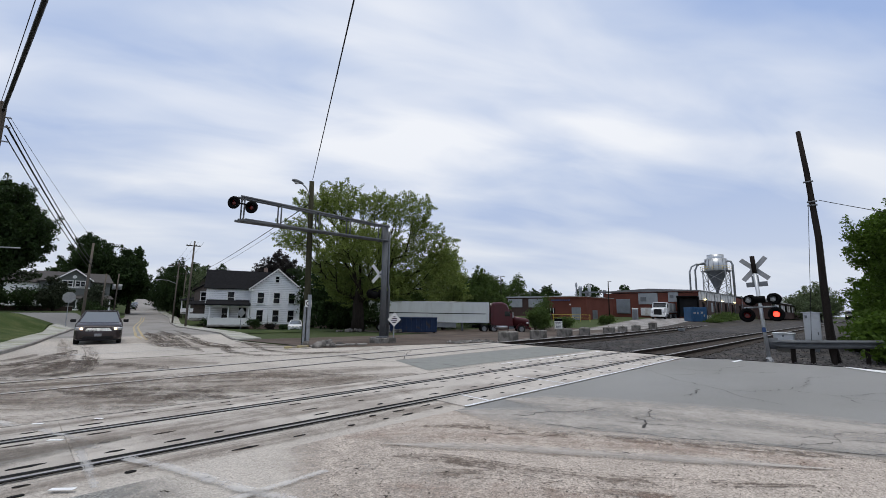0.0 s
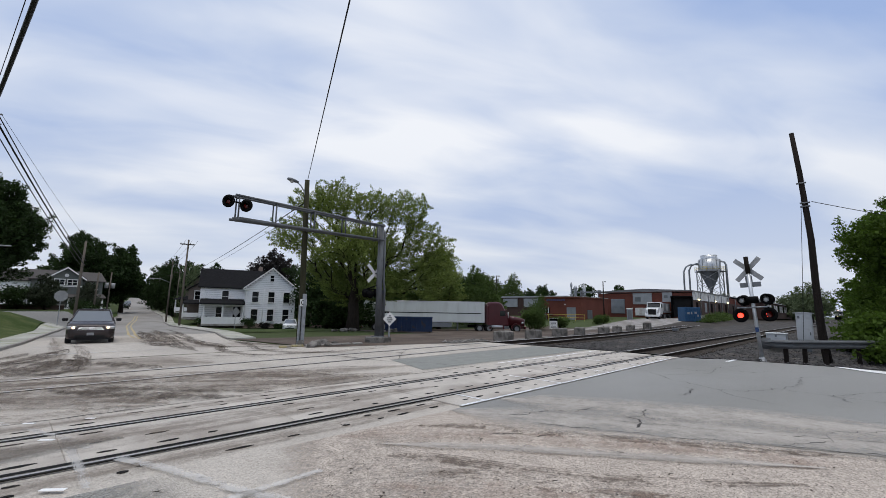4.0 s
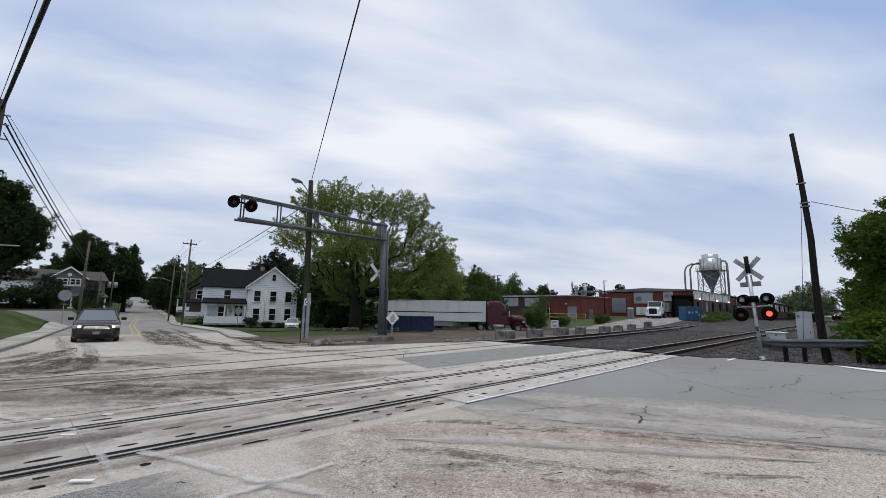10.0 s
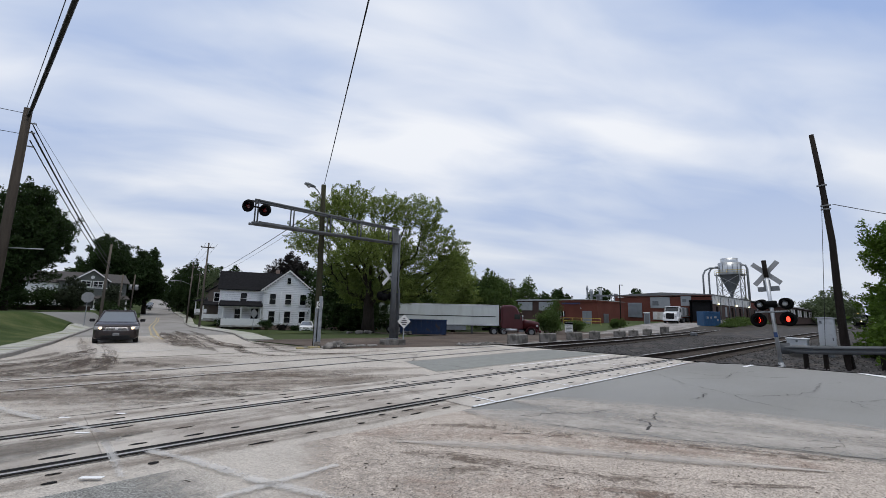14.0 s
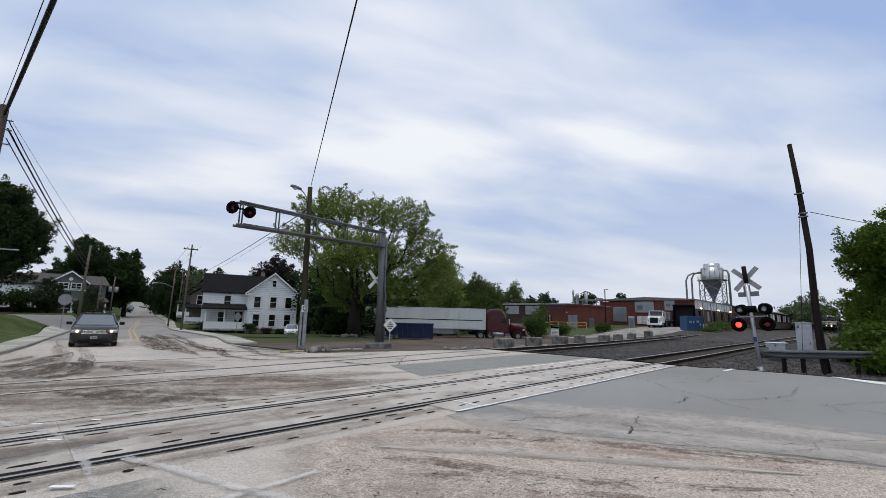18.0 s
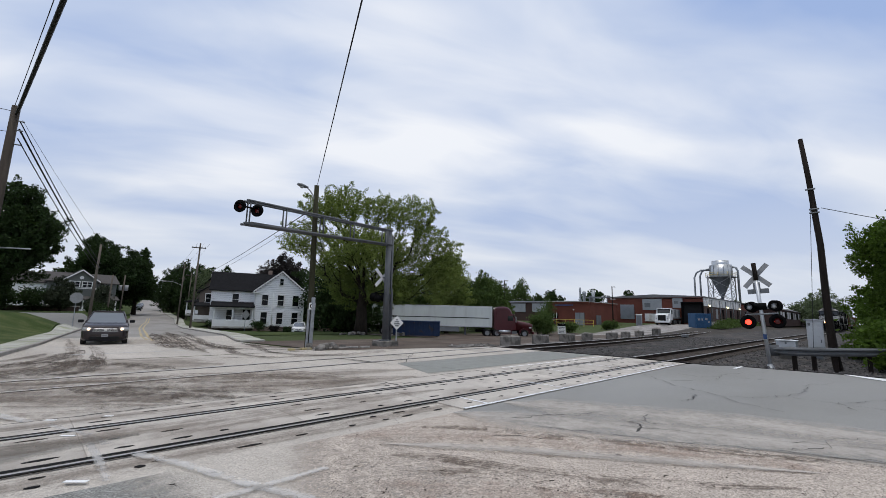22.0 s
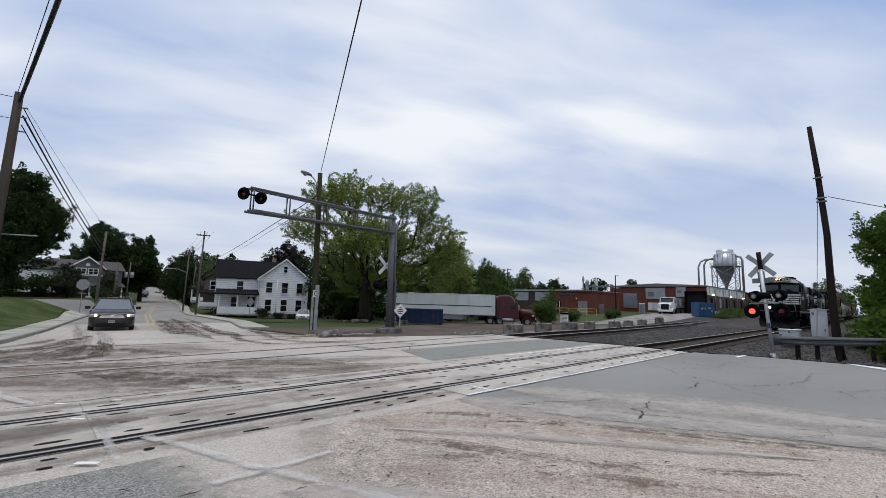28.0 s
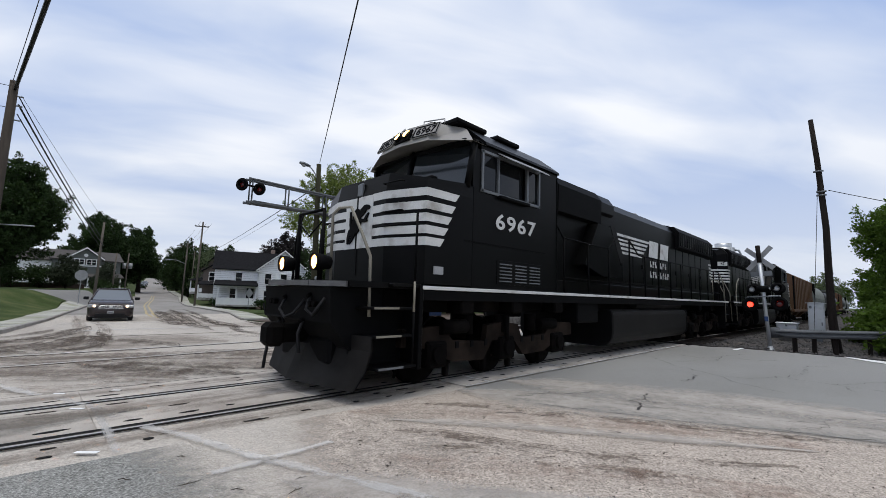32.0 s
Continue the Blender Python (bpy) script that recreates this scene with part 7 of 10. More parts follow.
        if lit:
            part("lamp_core", Geo().lathe([(0, 0.02), (0.045, 0.016), (0.07, 0.0)], 14, Matrix.Translation((h0 + 0.015, s * W * 0.345, belt * 0.72)) @ pose(0, 0, 0, 0, 90, 0)), CAR_LAMP, c, "lit headlamp")
        part("fog_lamp", Geo().cyl((h0 - 0.14, s * W * 0.36, 0.42), (h0 - 0.05, s * W * 0.36, 0.42), 0.07, n=10), CLEAR_LENS, c)
        part("tail_light", Geo().box((-h0 + 0.06, s * W * 0.42, belt * 0.85), (0.12, 0.14, 0.4), 0.03), RED_LENS, c)
    gr = part("grille", Geo().box((h0 - 0.03, 0, belt * 0.68), (0.09, W * 0.42, 0.17), 0.02), PLASTIC, c)
    for k in range(3):
        part("grille_bar", Geo().box((h0 + 0.02, 0, belt * 0.68 + 0.06 * (k - 1)), (0.03, W * (0.54 - 0.04 * k), 0.026), 0.008), CHROME, gr)
    part("badge", Geo().box((h0 + 0.035, 0, belt * 0.69), (0.02, 0.14, 0.10), 0.02), CHROME, gr, "chrome badge shape")
    part("air_intake", Geo().box((h0 - 0.02, 0, 0.37), (0.10, W * 0.62, 0.15), 0.02), PLASTIC, c)
    part("bumper_lip", Geo().box((h0 - 0.06, 0, 0.26), (0.16, W * 0.80, 0.10), 0.03), PLASTIC, c)
    part("bonnet_crease", Geo().box((h0 - 0.10, 0, belt * 0.80), (0.10, W * 0.62, 0.03), 0.012), paint, c, "raised bonnet edge")
    pl = part("number_plate", Geo().box((h0 + 0.02, 0, 0.50), (0.02, 0.28, 0.13), 0.004), SIGN_BACK, c)
    part("plate_bar", Geo().box((h0 + 0.032, 0, 0.50), (0.008, 0.22, 0.06)), STEEL_DARK, pl)
    for k in () if lit else (-0.2, 0.25):
        part("wiper", Geo().tube([(a + 0.02, k - 0.25, z0 + 0.03), (a - 0.05, k + 0.2, z0 + 0.12)], 0.012, 4), PLASTIC, c)
    return c


road_turn = -98.0
car("dark brown-grey minivan waiting with its headlamps lit", pose(3.85, 31.0, gz(3.7, 30.5) + 0.02, 0, 0, road_turn), CAR_BROWN, 5.15, 2.0, 1.74, lit=True, name="minivan", hood=0.22)
car("small white car parked beside the white house", pose(27.0, 54.0, gz(27.0, 54.0) + 0.02, 0, 0, -118), CAR_WHITE, 4.2, 1.75, 1.5)
for x, y, pt, lab in ((25.0, 150, CAR_BROWN, "dark car parked along the hill street"), (27.8, 165, CAR_BROWN, "dark car parked along the hill street"), (31.0, 182, CAR_SILVER, "silver car parked along the hill street")):
    car(lab, pose(x, y, gz(x, y) + 0.02, 0, 0, -101), pt, 4.5, 1.8, 1.45, group="cars parked along the street")


def semi():
    """White box trailer and maroon sleeper tractor, nose along +x."""
    turn = math.degrees(math.atan2(-11.38, 11.58))
    zg = -1.2
    t = thing("box_trailer", "long white box trailer with a black side stripe", "trailer", pose(34.7, 48.2, zg, 0, 0, turn))
    part("box_body", Geo().box((8.1, 0, 2.62), (16.1, 2.56, 2.76), 0.03), TRAILER_W, t)
    for i in range(13):
        part("side_panel", Geo().box((0.65 + 1.24 * i, -1.29, 2.7), (1.22, 0.02, 2.4), 0.006), TRAILER_W, t)
    part("stripe", Geo().box((8.9, -1.305, 2.45), (13.6, 0.012, 0.10)), BLACK, t, "black side stripe")
    g = Geo()
    for i in range(8):
        g.box((0.9 + 0.34 * i, -1.306, 2.42), (0.24, 0.012, 0.22))
    part("lettering_bars", g, BLACK, t, "unreadable black lettering")
    part("bottom_rail", Geo().box((8.1, -1.29, 1.33), (16.1, 0.05, 0.18), 0.01), ALU, t)
    part("rear_frame", Geo().box((0.03, 0, 2.6), (0.12, 2.6, 2.8), 0.02), ALU, t)
    part("roof_rail", Geo().box((8.1, -1.29, 3.96), (16.1, 0.05, 0.10), 0.01), ALU, t)
    for x in (1.6, 2.9):
        for s in (-1, 1):
            wheel(t, (x, s * 1.0, 0.5), 0.5, 0.55, -s)
    part("bogie_frame", Geo().box((2.3, 0, 0.85), (3.2, 1.2, 0.3), 0.02), BLACK, t)
    for s in (-1, 1):
        part("landing_leg", Geo().box((12.6, s * 0.8, 0.75), (0.14, 0.14, 1.2), 0.01), STEEL_DARK, t)
    part("side_skirt", Geo().box((8, -1.2, 0.9), (7.5, 0.04, 0.6), 0.01), GREY_DOOR, t)
    k = thing("semi_tractor", "maroon sleeper-cab semi tractor", "truck", pose(34.7, 48.2, zg, 0, 0, turn) @ pose(15.2, 0, 0))
    part("frame_rail", Geo().box((2.3, 0, 0.75), (7.0, 0.9, 0.3), 0.02), BLACK, k)
    for x in (0.3, 1.6):
        for s in (-1, 1):
            wheel(k, (x, s * 0.98, 0.5), 0.5, 0.55, -s)
    for s in (-1, 1):
        wheel(k, (5.3, s * 1.05, 0.5), 0.5, 0.3, -s)
    rings = []
    cabp = [(1.35, 0.95), (1.35, 3.62), (1.45, 3.86), (1.75, 4.02), (2.5, 4.06), (3.0, 3.98), (3.35, 3.75), (3.56, 3.4), (3.7, 2.98), (4.22, 2.2), (4.22, 0.95)]
    for u, w in ((-1.22, 0.86), (-1.18, 0.94), (-1.0, 1.0), (1.0, 1.0), (1.18, 0.94), (1.22, 0.86)):
        rings.append([(2.6 + (x - 2.6) * w, u, 2.2 + (z - 2.2) * w if z > 2.2 else z) for x, z in cabp])
    part("cab", Geo().loft(rings), MAROON, k, "maroon cab with tall rounded roof fairing")
    part("sun_visor", Geo().box((3.85, 0, 3.0), (0.28, 2.2, 0.12), 0.03), MAROON, k)
    def hood_ring(x, w, z0, z1, r):
        out = []
        for cy, cz, a0 in ((w / 2 - r, z1 - r, 0), (-w / 2 + r, z1 - r, 90)):
            out += [(x, cy + r * math.cos(radians(a0 + 22.5 * i)), cz + r * math.sin(radians(a0 + 22.5 * i))) for i in range(5)]
        return out + [(x, -w / 2, z0), (x, w / 2, z0)]
    part("bonnet", Geo().loft([hood_ring(4.15, 2.2, 0.95, 2.25, 0.3), hood_ring(5.2, 2.0, 0.95, 2.08, 0.32), hood_ring(6.1, 1.75, 0.95, 1.9, 0.3), hood_ring(6.42, 1.5, 0.8, 1.78, 0.25)], smooth=True), MAROON, k, "sloping maroon bonnet")
    for s in (-1, 1):
        arc = [(5.3 + 0.74 * math.cos(radians(a)), 0.5 + 0.74 * math.sin(radians(a))) for a in range(-5, 190, 15)]
        arc += [(5.3 + 0.60 * math.cos(radians(a)), 0.5 + 0.60 * math.sin(radians(a))) for a in range(180, -10, -15)]
        part("fender", Geo().prism(arc, "y", 0.70 if s > 0 else -1.24, 1.24 if s > 0 else -0.70), MAROON, k)
        part("skirt_fairing", Geo().box((2.6, s * 1.14, 0.75), (2.1, 0.06, 0.62), 0.03), MAROON, k)
    part("windscreen", Geo().add([(3.74, -1.08, 2.94), (3.74, 1.08, 2.94), (4.24, 1.08, 2.2), (4.24, -1.08, 2.2)], [(0, 3, 2, 1)], m=Matrix.Translation((0.03, 0, 0.02))), WINDSCREEN, k)
    for s in (-1, 1):
        part("side_window", Geo().box((3.4, s * 1.225, 2.5), (0.75, 0.02, 0.65), 0.005), CAR_GLASS, k)
        part("door_line", Geo().box((3.0, s * 1.205, 1.95), (0.03, 0.02, 1.9)), BLACK, k)
        part("mirror", Geo().box((4.1, s * 1.42, 2.35), (0.12, 0.10, 0.75), 0.03), CHROME, k)
        part("headlight", Geo().box((6.1, s * 0.92, 1.3), (0.3, 0.32, 0.25), 0.06), CLEAR_LENS, k)
        part("fuel_tank", Geo().cyl((1.9, s * 0.95, 0.72), (3.4, s * 0.95, 0.72), 0.32, n=16), CHROME, k)
        part("cab_step", Geo().box((3.9, s * 1.05, 0.65), (0.7, 0.25, 0.35), 0.03), STEEL_DARK, k)
        part("side_fairing", Geo().box((1.4, s * 1.12, 2.3), (0.35, 0.06, 2.5), 0.02), MAROON, k)
    part("grille", Geo().box((6.44, 0, 1.3), (0.07, 1.15, 0.9), 0.03), CHROME, k, "chrome grille")
    part("bumper", Geo().box((6.45, 0, 0.65), (0.3, 2.3, 0.38), 0.08), MAROON, k)
    part("exhaust_stack", Geo().cyl((1.45, 0.9, 1.0), (1.45, 0.9, 3.9), 0.09, n=10), CHROME, k)


semi()


def dumpster(label, m, L, H, W, paint, name="dumpster"):
    d = thing(name, label, "dumpster", m)
    g = Geo()
    g.box((L / 2, 0, 0.15), (L, W, 0.12)).box((L / 2, -W / 2 + 0.04, H / 2 + 0.1), (L, 0.08, H - 0.1)).box((L / 2, W / 2 - 0.04, H / 2 + 0.1), (L, 0.08, H - 0.1))
    g.box((0.04, 0, H / 2 + 0.1), (0.08, W, H - 0.1)).box((L - 0.04, 0, H / 2 + 0.1), (0.08, W, H - 0.1))
    part("bin_body", g, paint, d)
    n = int(L / 0.55)
    for i in range(n + 1):
        part("side_rib", Geo().box((0.08 + (L - 0.16) * i / n, -W / 2 - 0.05, H / 2 + 0.08), (0.12, 0.12, H - 0.12), 0.015), paint, d)
    part("top_rim", Geo().box((L / 2, -W / 2 - 0.03, H + 0.05), (L + 0.1, 0.16, 0.12), 0.02), paint, d)
    part("top_rim", Geo().box((L / 2, W / 2 + 0.03, H + 0.05), (L + 0.1, 0.16, 0.12), 0.02), paint, d)
    for x in (0.3, L - 0.3):
        part("roller", Geo().cyl((x, -W / 2, 0.1), (x, W / 2, 0.1), 0.10, n=10), RAIL, d)
    return d


turn = math.degrees(math.atan2(35.99 - 39.78, 35.68 - 31.83))
dumpster("dark blue steel roll-off dumpster", pose(31.8, 39.9, gz(33, 38), 0, 0, turn), 5.4, 1.65, 2.3, BLUE_BIN)
b = thing("blue_container", "battered blue steel container with faded white marks", "container", pose(84.7, 22.04, gz(85.5, 21.4), 0, 0, -48) @ Matrix.Diagonal((0.78, 1, 1, 1)))
part("container_body", Geo().box((1.75, 1.2, 1.3), (3.5, 2.4, 2.5), 0.03), BLUE_BOX, b)
for i in range(9):
    part("side_rib", Geo().box((0.15 + 0.4 * i, -0.03, 1.3), (0.14, 0.08, 2.4), 0.01), BLUE_BOX, b)
for x, z, w in ((0.8, 1.5, 0.5), (1.5, 1.5, 0.3), (2.4, 1.6, 0.5), (2.9, 1.1, 0.3)):
    part("paint_mark", Geo().box((x, -0.075, z), (w, 0.01, 0.35)), SIGN_BACK, b, "faded pale mark")
for x in (0.1, 3.4):
    part("corner_post", Geo().box((x, -0.02, 1.3), (0.16, 0.14, 2.6), 0.02), BLUE_BOX, b)


def white_truck():
    k = thing("flatbed_truck", "white day-cab truck with a loaded flatbed", "truck", pose(96.0, 30.4, gz(94, 30), 0, 0, 187) @ Matrix.Diagonal((1.12, 1.12, 1.12, 1)))
    part("frame_rail", Geo().box((-3, 0, 0.85), (11, 0.9, 0.3), 0.02), BLACK, k)
    part("cab", Geo().prism([(0.2, 0.9), (0.2, 2.95), (0.5, 3.1), (1.3, 3.05), (1.8, 2.1), (1.8, 0.9)], "y", -1.2, 1.2), CAR_WHITE, k)
    part("bonnet", Geo().prism([(1.75, 0.9), (1.75, 2.1), (3.2, 1.95), (3.5, 1.7), (3.5, 0.8)], "y", -1.05, 1.05), CAR_WHITE, k)
    part("windscreen", Geo().add([(1.32, -1.05, 3.0), (1.32, 1.05, 3.0), (1.8, 1.05, 2.15), (1.8, -1.05, 2.15)], [(0, 3, 2, 1)], m=Matrix.Translation((0.03, 0, 0.02))), CAR_GLASS, k)
    part("grille", Geo().box((3.52, 0, 1.3), (0.05, 1.3, 1.0), 0.02), PLASTIC, k)
    part("sun_visor", Geo().box((1.45, 0, 3.0), (0.3, 2.3, 0.12), 0.03), CAR_WHITE, k)
    # black block added to paint the shade between cab and load
    part("cab_shadow_gap", Geo().box((0.1, 0, 1.9), (0.2, 2.2, 1.8)), BLACK, k)
    for s in (-1, 1):
        part("fender", Geo().prism([(2.6 + 0.66 * math.cos(radians(a)), 0.5 + 0.66 * math.sin(radians(a))) for a in range(0, 181, 20)] + [(2.6 + 0.56 * math.cos(radians(a)), 0.5 + 0.56 * math.sin(radians(a))) for a in range(180, -1, -20)], "y", 0.8 if s > 0 else -1.25, 1.25 if s > 0 else -0.8), CAR_WHITE, k)
    part("bumper", Geo().box((3.55, 0, 0.6), (0.3, 2.3, 0.35), 0.05), CAR_WHITE, k)
    for s in (-1, 1):
        part("side_window", Geo().box((1.0, s * 1.205, 2.45), (0.7, 0.02, 0.65)), CAR_GLASS, k)
        part("mirror", Geo().box((1.9, s * 1.4, 2.3), (0.1, 0.12, 0.6), 0.02), PLASTIC, k)
        part("headlight", Geo().box((3.4, s * 0.9, 1.2), (0.25, 0.25, 0.25), 0.05), CLEAR_LENS, k)
        wheel(k, (2.6, s * 1.0, 0.5), 0.5, 0.3, -s)
        for x in (-1.2, -2.4, -6.0, -7.2):
            wheel(k, (x, s * 1.0, 0.5), 0.5, 0.5, -s)
    part("flatbed", Geo().box((-4.6, 0, 1.35), (8.6, 2.45, 0.25), 0.02), STEEL_DARK, k)
    for i in range(4):
        part("load_bundle", Geo().box((-1.4 - 2.0 * i, 0, 2.2 + 0.1 * (i % 2)), (1.7, 2.1, 1.4), 0.05), STEEL_DARK if i % 2 else SIGN_BACK, k, "stacked grey load")


white_truck()
shed = thing("portable_toilet", "small grey portable toilet cabin with white roof", "cabin", pose(89, 33.2, gz(89, 33.2), 0, 0, 20))
part("cabin_body", Geo().box((0, 0, 1.05), (1.1, 1.1, 2.1), 0.03), GREY_DOOR, shed)
part("cabin_roof", Geo().box((0, 0, 2.18), (1.2, 1.2, 0.16), 0.06), WHITE_TRIM, shed)
part("cabin_door", Geo().box((-0.56, 0, 1.0), (0.03, 0.75, 1.8), 0.01), STEEL_DARK, shed)

# ---------------------------------------------------------------- trees and plants
def leaf_mesh(name, centres, size, rr, material, droop=0.25):
    """Many small leaf clumps, each a bent pair of blades."""
    n = len(centres)
    c = np.array(centres)
    d = rr.normal(size=(n, 3))
    d /= np.linalg.norm(d, axis=1)[:, None]
    e = np.cross(d, rr.normal(size=(n, 3)))
    e /= np.linalg.norm(e, axis=1)[:, None]
    s = size * rr.uniform(0.55, 1.25, size=(n, 1))
    d, e = d * s, e * s * 0.62
    k = np.cross(d, e) / s * 0.3
    v = np.stack([c - d, c + e * 0.9 + k, c + d, c - e * 0.9 + k], axis=1).reshape(-1, 3)
    v[:, 2] -= 0
    me = bpy.data.meshes.new(name)
    me.vertices.add(4 * n)
    me.vertices.foreach_set("co", v.ravel())
    idx = np.arange(4 * n).reshape(n, 4)
    tri = np.concatenate([idx[:, [0, 1, 2]], idx[:, [0, 2, 3]]], axis=1).ravel()
    me.loops.add(len(tri))
    me.loops.foreach_set("vertex_index", tri)
    me.polygons.add(2 * n)
    me.polygons.foreach_set("loop_start", np.arange(0, len(tri), 3))
    me.update()
    me.validate()
    me.materials.append(material)
    return me


def tree(name, label, x, y, height, spread, leaf_mat, seed, trunk=0.28, bare=0.18, leaves=9000, size=0.17, clumps=90, skirt=0.25, lean=(0, 0), z=None, tight=1.0, lobes=None, heart=0.22):
    """A trunk whose limbs branch again and again out to the twigs that fill several uneven lobes; leaves sit in tufts on the outer twigs."""
    rr = np.random.RandomState(seed)
    t = thing(name, label, "tree", pose(x, y, gz(x, y) if z is None else z))
    leaves, size, spread = int(leaves * 1.45), size * 0.78, spread * 1.14
    fork = height * bare
    if lobes is None:
        cz = fork + (height - fork) * skirt
        lobes = [(lean[0], lean[1], cz, spread * 0.8, (height - cz) * 0.86)]
        for k in range(7):
            a = 2 * math.pi * (k + rr.uniform(-0.3, 0.3)) / 7
            s = rr.uniform(0.42, 0.58)
            zz = cz + rr.uniform(-0.35, 0.42) * (height - cz)
            lobes.append((lean[0] + math.cos(a) * spread * s, lean[1] + math.sin(a) * spread * s, zz, spread * (1 - s) * rr.uniform(0.85, 1.05), (height - cz) * rr.uniform(0.36, 0.5)))
        lobes.append((lean[0] + rr.uniform(-0.2, 0.2) * spread, lean[1] + rr.uniform(-0.2, 0.2) * spread, height * 0.80, spread * 0.42, height * 0.2))
    lob = np.array(lobes)
    weight = lob[:, 3] * lob[:, 3] * lob[:, 4]
    volume = 4.19 * weight.sum() * 0.6
    weight = (lob[:, 3] * lob[:, 3]) / (lob[:, 3] * lob[:, 3]).sum()
    count = int(clumps * 2.6)
    q = lob[rr.choice(len(lob), count, p=weight)]
    d = rr.normal(size=(count, 3))
    d /= np.linalg.norm(d, axis=1)[:, None]
    tips = q[:, :3] + d * q[:, [3, 3, 4]] * (rr.uniform(0.12, 1.0, size=(count, 1)) ** 0.42 * rr.uniform(0.9, 1.07, size=(count, 1)))
    tips = tips[tips[:, 2] > max(0.4, fork * 0.45)]
    # the stem and its leader
    nodes = [np.array((0.0, 0.0, -0.25)), np.array((rr.uniform(-0.08, 0.08), rr.uniform(-0.08, 0.08), fork * 0.55)), np.array((lean[0] * 0.2, lean[1] * 0.2, fork))]
    rise = height * 0.30
    for k in range(1, 4):
        nodes.append(nodes[2] + np.array((lean[0] * 0.12 * k + rr.uniform(-0.15, 0.15), lean[1] * 0.12 * k + rr.uniform(-0.15, 0.15), rise * k / 3)))
    up = [-1, 0, 1, 2, 3, 4]
    base = np.array(nodes[2])
    tips = tips[np.argsort(np.linalg.norm(tips - base, axis=1))]
    cap = len(tips) * 9 + 10
    N, far, way = np.full((cap, 3), 1e6), np.zeros(cap), np.zeros((cap, 3))
    n = len(nodes)
    N[:n] = nodes
    N[:1] = 1e6
    far[:n] = [0, 0, 0, rise / 3, rise * 2 / 3, rise]
    way[:n] = (0, 0, 1)
    strands = []
    for e in tips:
        gap = np.linalg.norm(N[:n] - e, axis=1)
        j = int(np.argmin(gap + 0.5 * far[:n] + 0.25 * np.maximum(0, N[:n, 2] - e[2])))
        j = max(j, 1)
        dist = gap[j]
        mid = N[j] + way[j] * dist * 0.36 + (e - N[j]) * 0.22 + np.array((0, 0, 0.06 * dist))
        m = int(min(7, max(2, dist / 0.55)))
        ids = [j]
        for k in range(1, m + 1):
            u = k / m
            v = N[j] * (1 - u) ** 2 + mid * 2 * u * (1 - u) + e * u * u + rr.normal(size=3) * 0.03 * dist * (k < m)
            last = ids[-1]
            step_ = v - N[last]
            ln = max(np.linalg.norm(step_), 1e-6)
            N[n], far[n], way[n] = v, far[last] + ln, step_ / ln
            up.append(last)
            ids.append(n)
            n += 1
        strands.append(ids)
    load = np.zeros(n)
    for ids in strands:
        load[ids[-1]] += 1
    for i in range(n - 1, 0, -1):
        load[up[i]] += load[i]
    N[0] = nodes[0]
    rad = np.maximum(trunk * 0.92 * (load / max(load[2], 1)) ** 0.54, 0.0035 + 0.0005 * height)
    g = Geo()
    g.tube([tuple(v) for v in N[:6]], [trunk * 1.35, trunk, max(rad[2], trunk * 0.8), rad[3], rad[4], rad[5]], 10)
    for ids in strands:
        r0 = min(rad[ids[0]] * 0.9, rad[ids[1]] * 1.25)
        g.tube([tuple(N[i]) for i in ids], [r0] + [rad[i] for i in ids[1:]], 6 if r0 > 0.07 else 3)
    part("trunk", g, BARK, t)
    A = np.array([N[ids[max(0, len(ids) - 3)]] for ids in strands])
    B = np.array([N[ids[-1]] for ids in strands])
    k = rr.randint(0, len(A), leaves)
    u = rr.uniform(0.15, 1.1, size=(leaves, 1))
    d = rr.normal(size=(leaves, 3))
    d *= rr.uniform(0, 1, size=(leaves, 1)) ** 0.5 / np.linalg.norm(d, axis=1)[:, None]
    tuft = 0.5 * tight * (volume / len(A)) ** (1 / 3)
    pos = A[k] + (B[k] - A[k]) * u + d * tuft * (1.25 - 0.7 * u) * np.array([1, 1, 0.85])
    crown = part("crown", leaf_mesh("crown", pos[pos[:, 2] > 0.15], size, rr, leaf_mat), leaf_mat, t)
    if heart:
        m = int(leaves * heart)
        q = lob[rr.choice(len(lob), m, p=weight)]
        d = rr.normal(size=(m, 3))
        d *= rr.uniform(0, 1, size=(m, 1)) ** 0.4 * 0.72 / np.linalg.norm(d, axis=1)[:, None]
        inner = q[:, :3] + d * q[:, [3, 3, 4]]
        part("inner_leaves", leaf_mesh("inner_leaves", inner[inner[:, 2] > fork * 0.5], size * 1.7, rr, leaf_mat), leaf_mat, crown)
    return t


def bush(label, x, y, h, w, leaf_mat, seed, leaves=1200, size=0.10, dz=0.0):
    rr = np.random.RandomState(seed)
    t = thing("bush", label, "bush", pose(x, y, gz(x, y) + dz))
    g = Geo()
    lumps = []
    for i in range(9):
        a = rr.uniform(0, 6.28)
        e = Vector((math.cos(a) * w * 0.42 * rr.uniform(0.3, 1), math.sin(a) * w * 0.42 * rr.uniform(0.3, 1), h * rr.uniform(0.35, 0.95)))
        g.tube([(0, 0, -0.05), e * 0.5, e], [0.03, 0.02, 0.008], 5)
        lumps.append(tuple(e))
    part("stems", g, BARK, t)
    pos = np.array(lumps)[rr.randint(0, 9, leaves)] + rr.normal(size=(leaves, 3)) * np.array([w * 0.17, w * 0.17, h * 0.16])
    pos = pos[pos[:, 2] > 0.03]
    part("leaves", leaf_mesh("leaves", pos, size, rr, leaf_mat), leaf_mat, t)
    return t


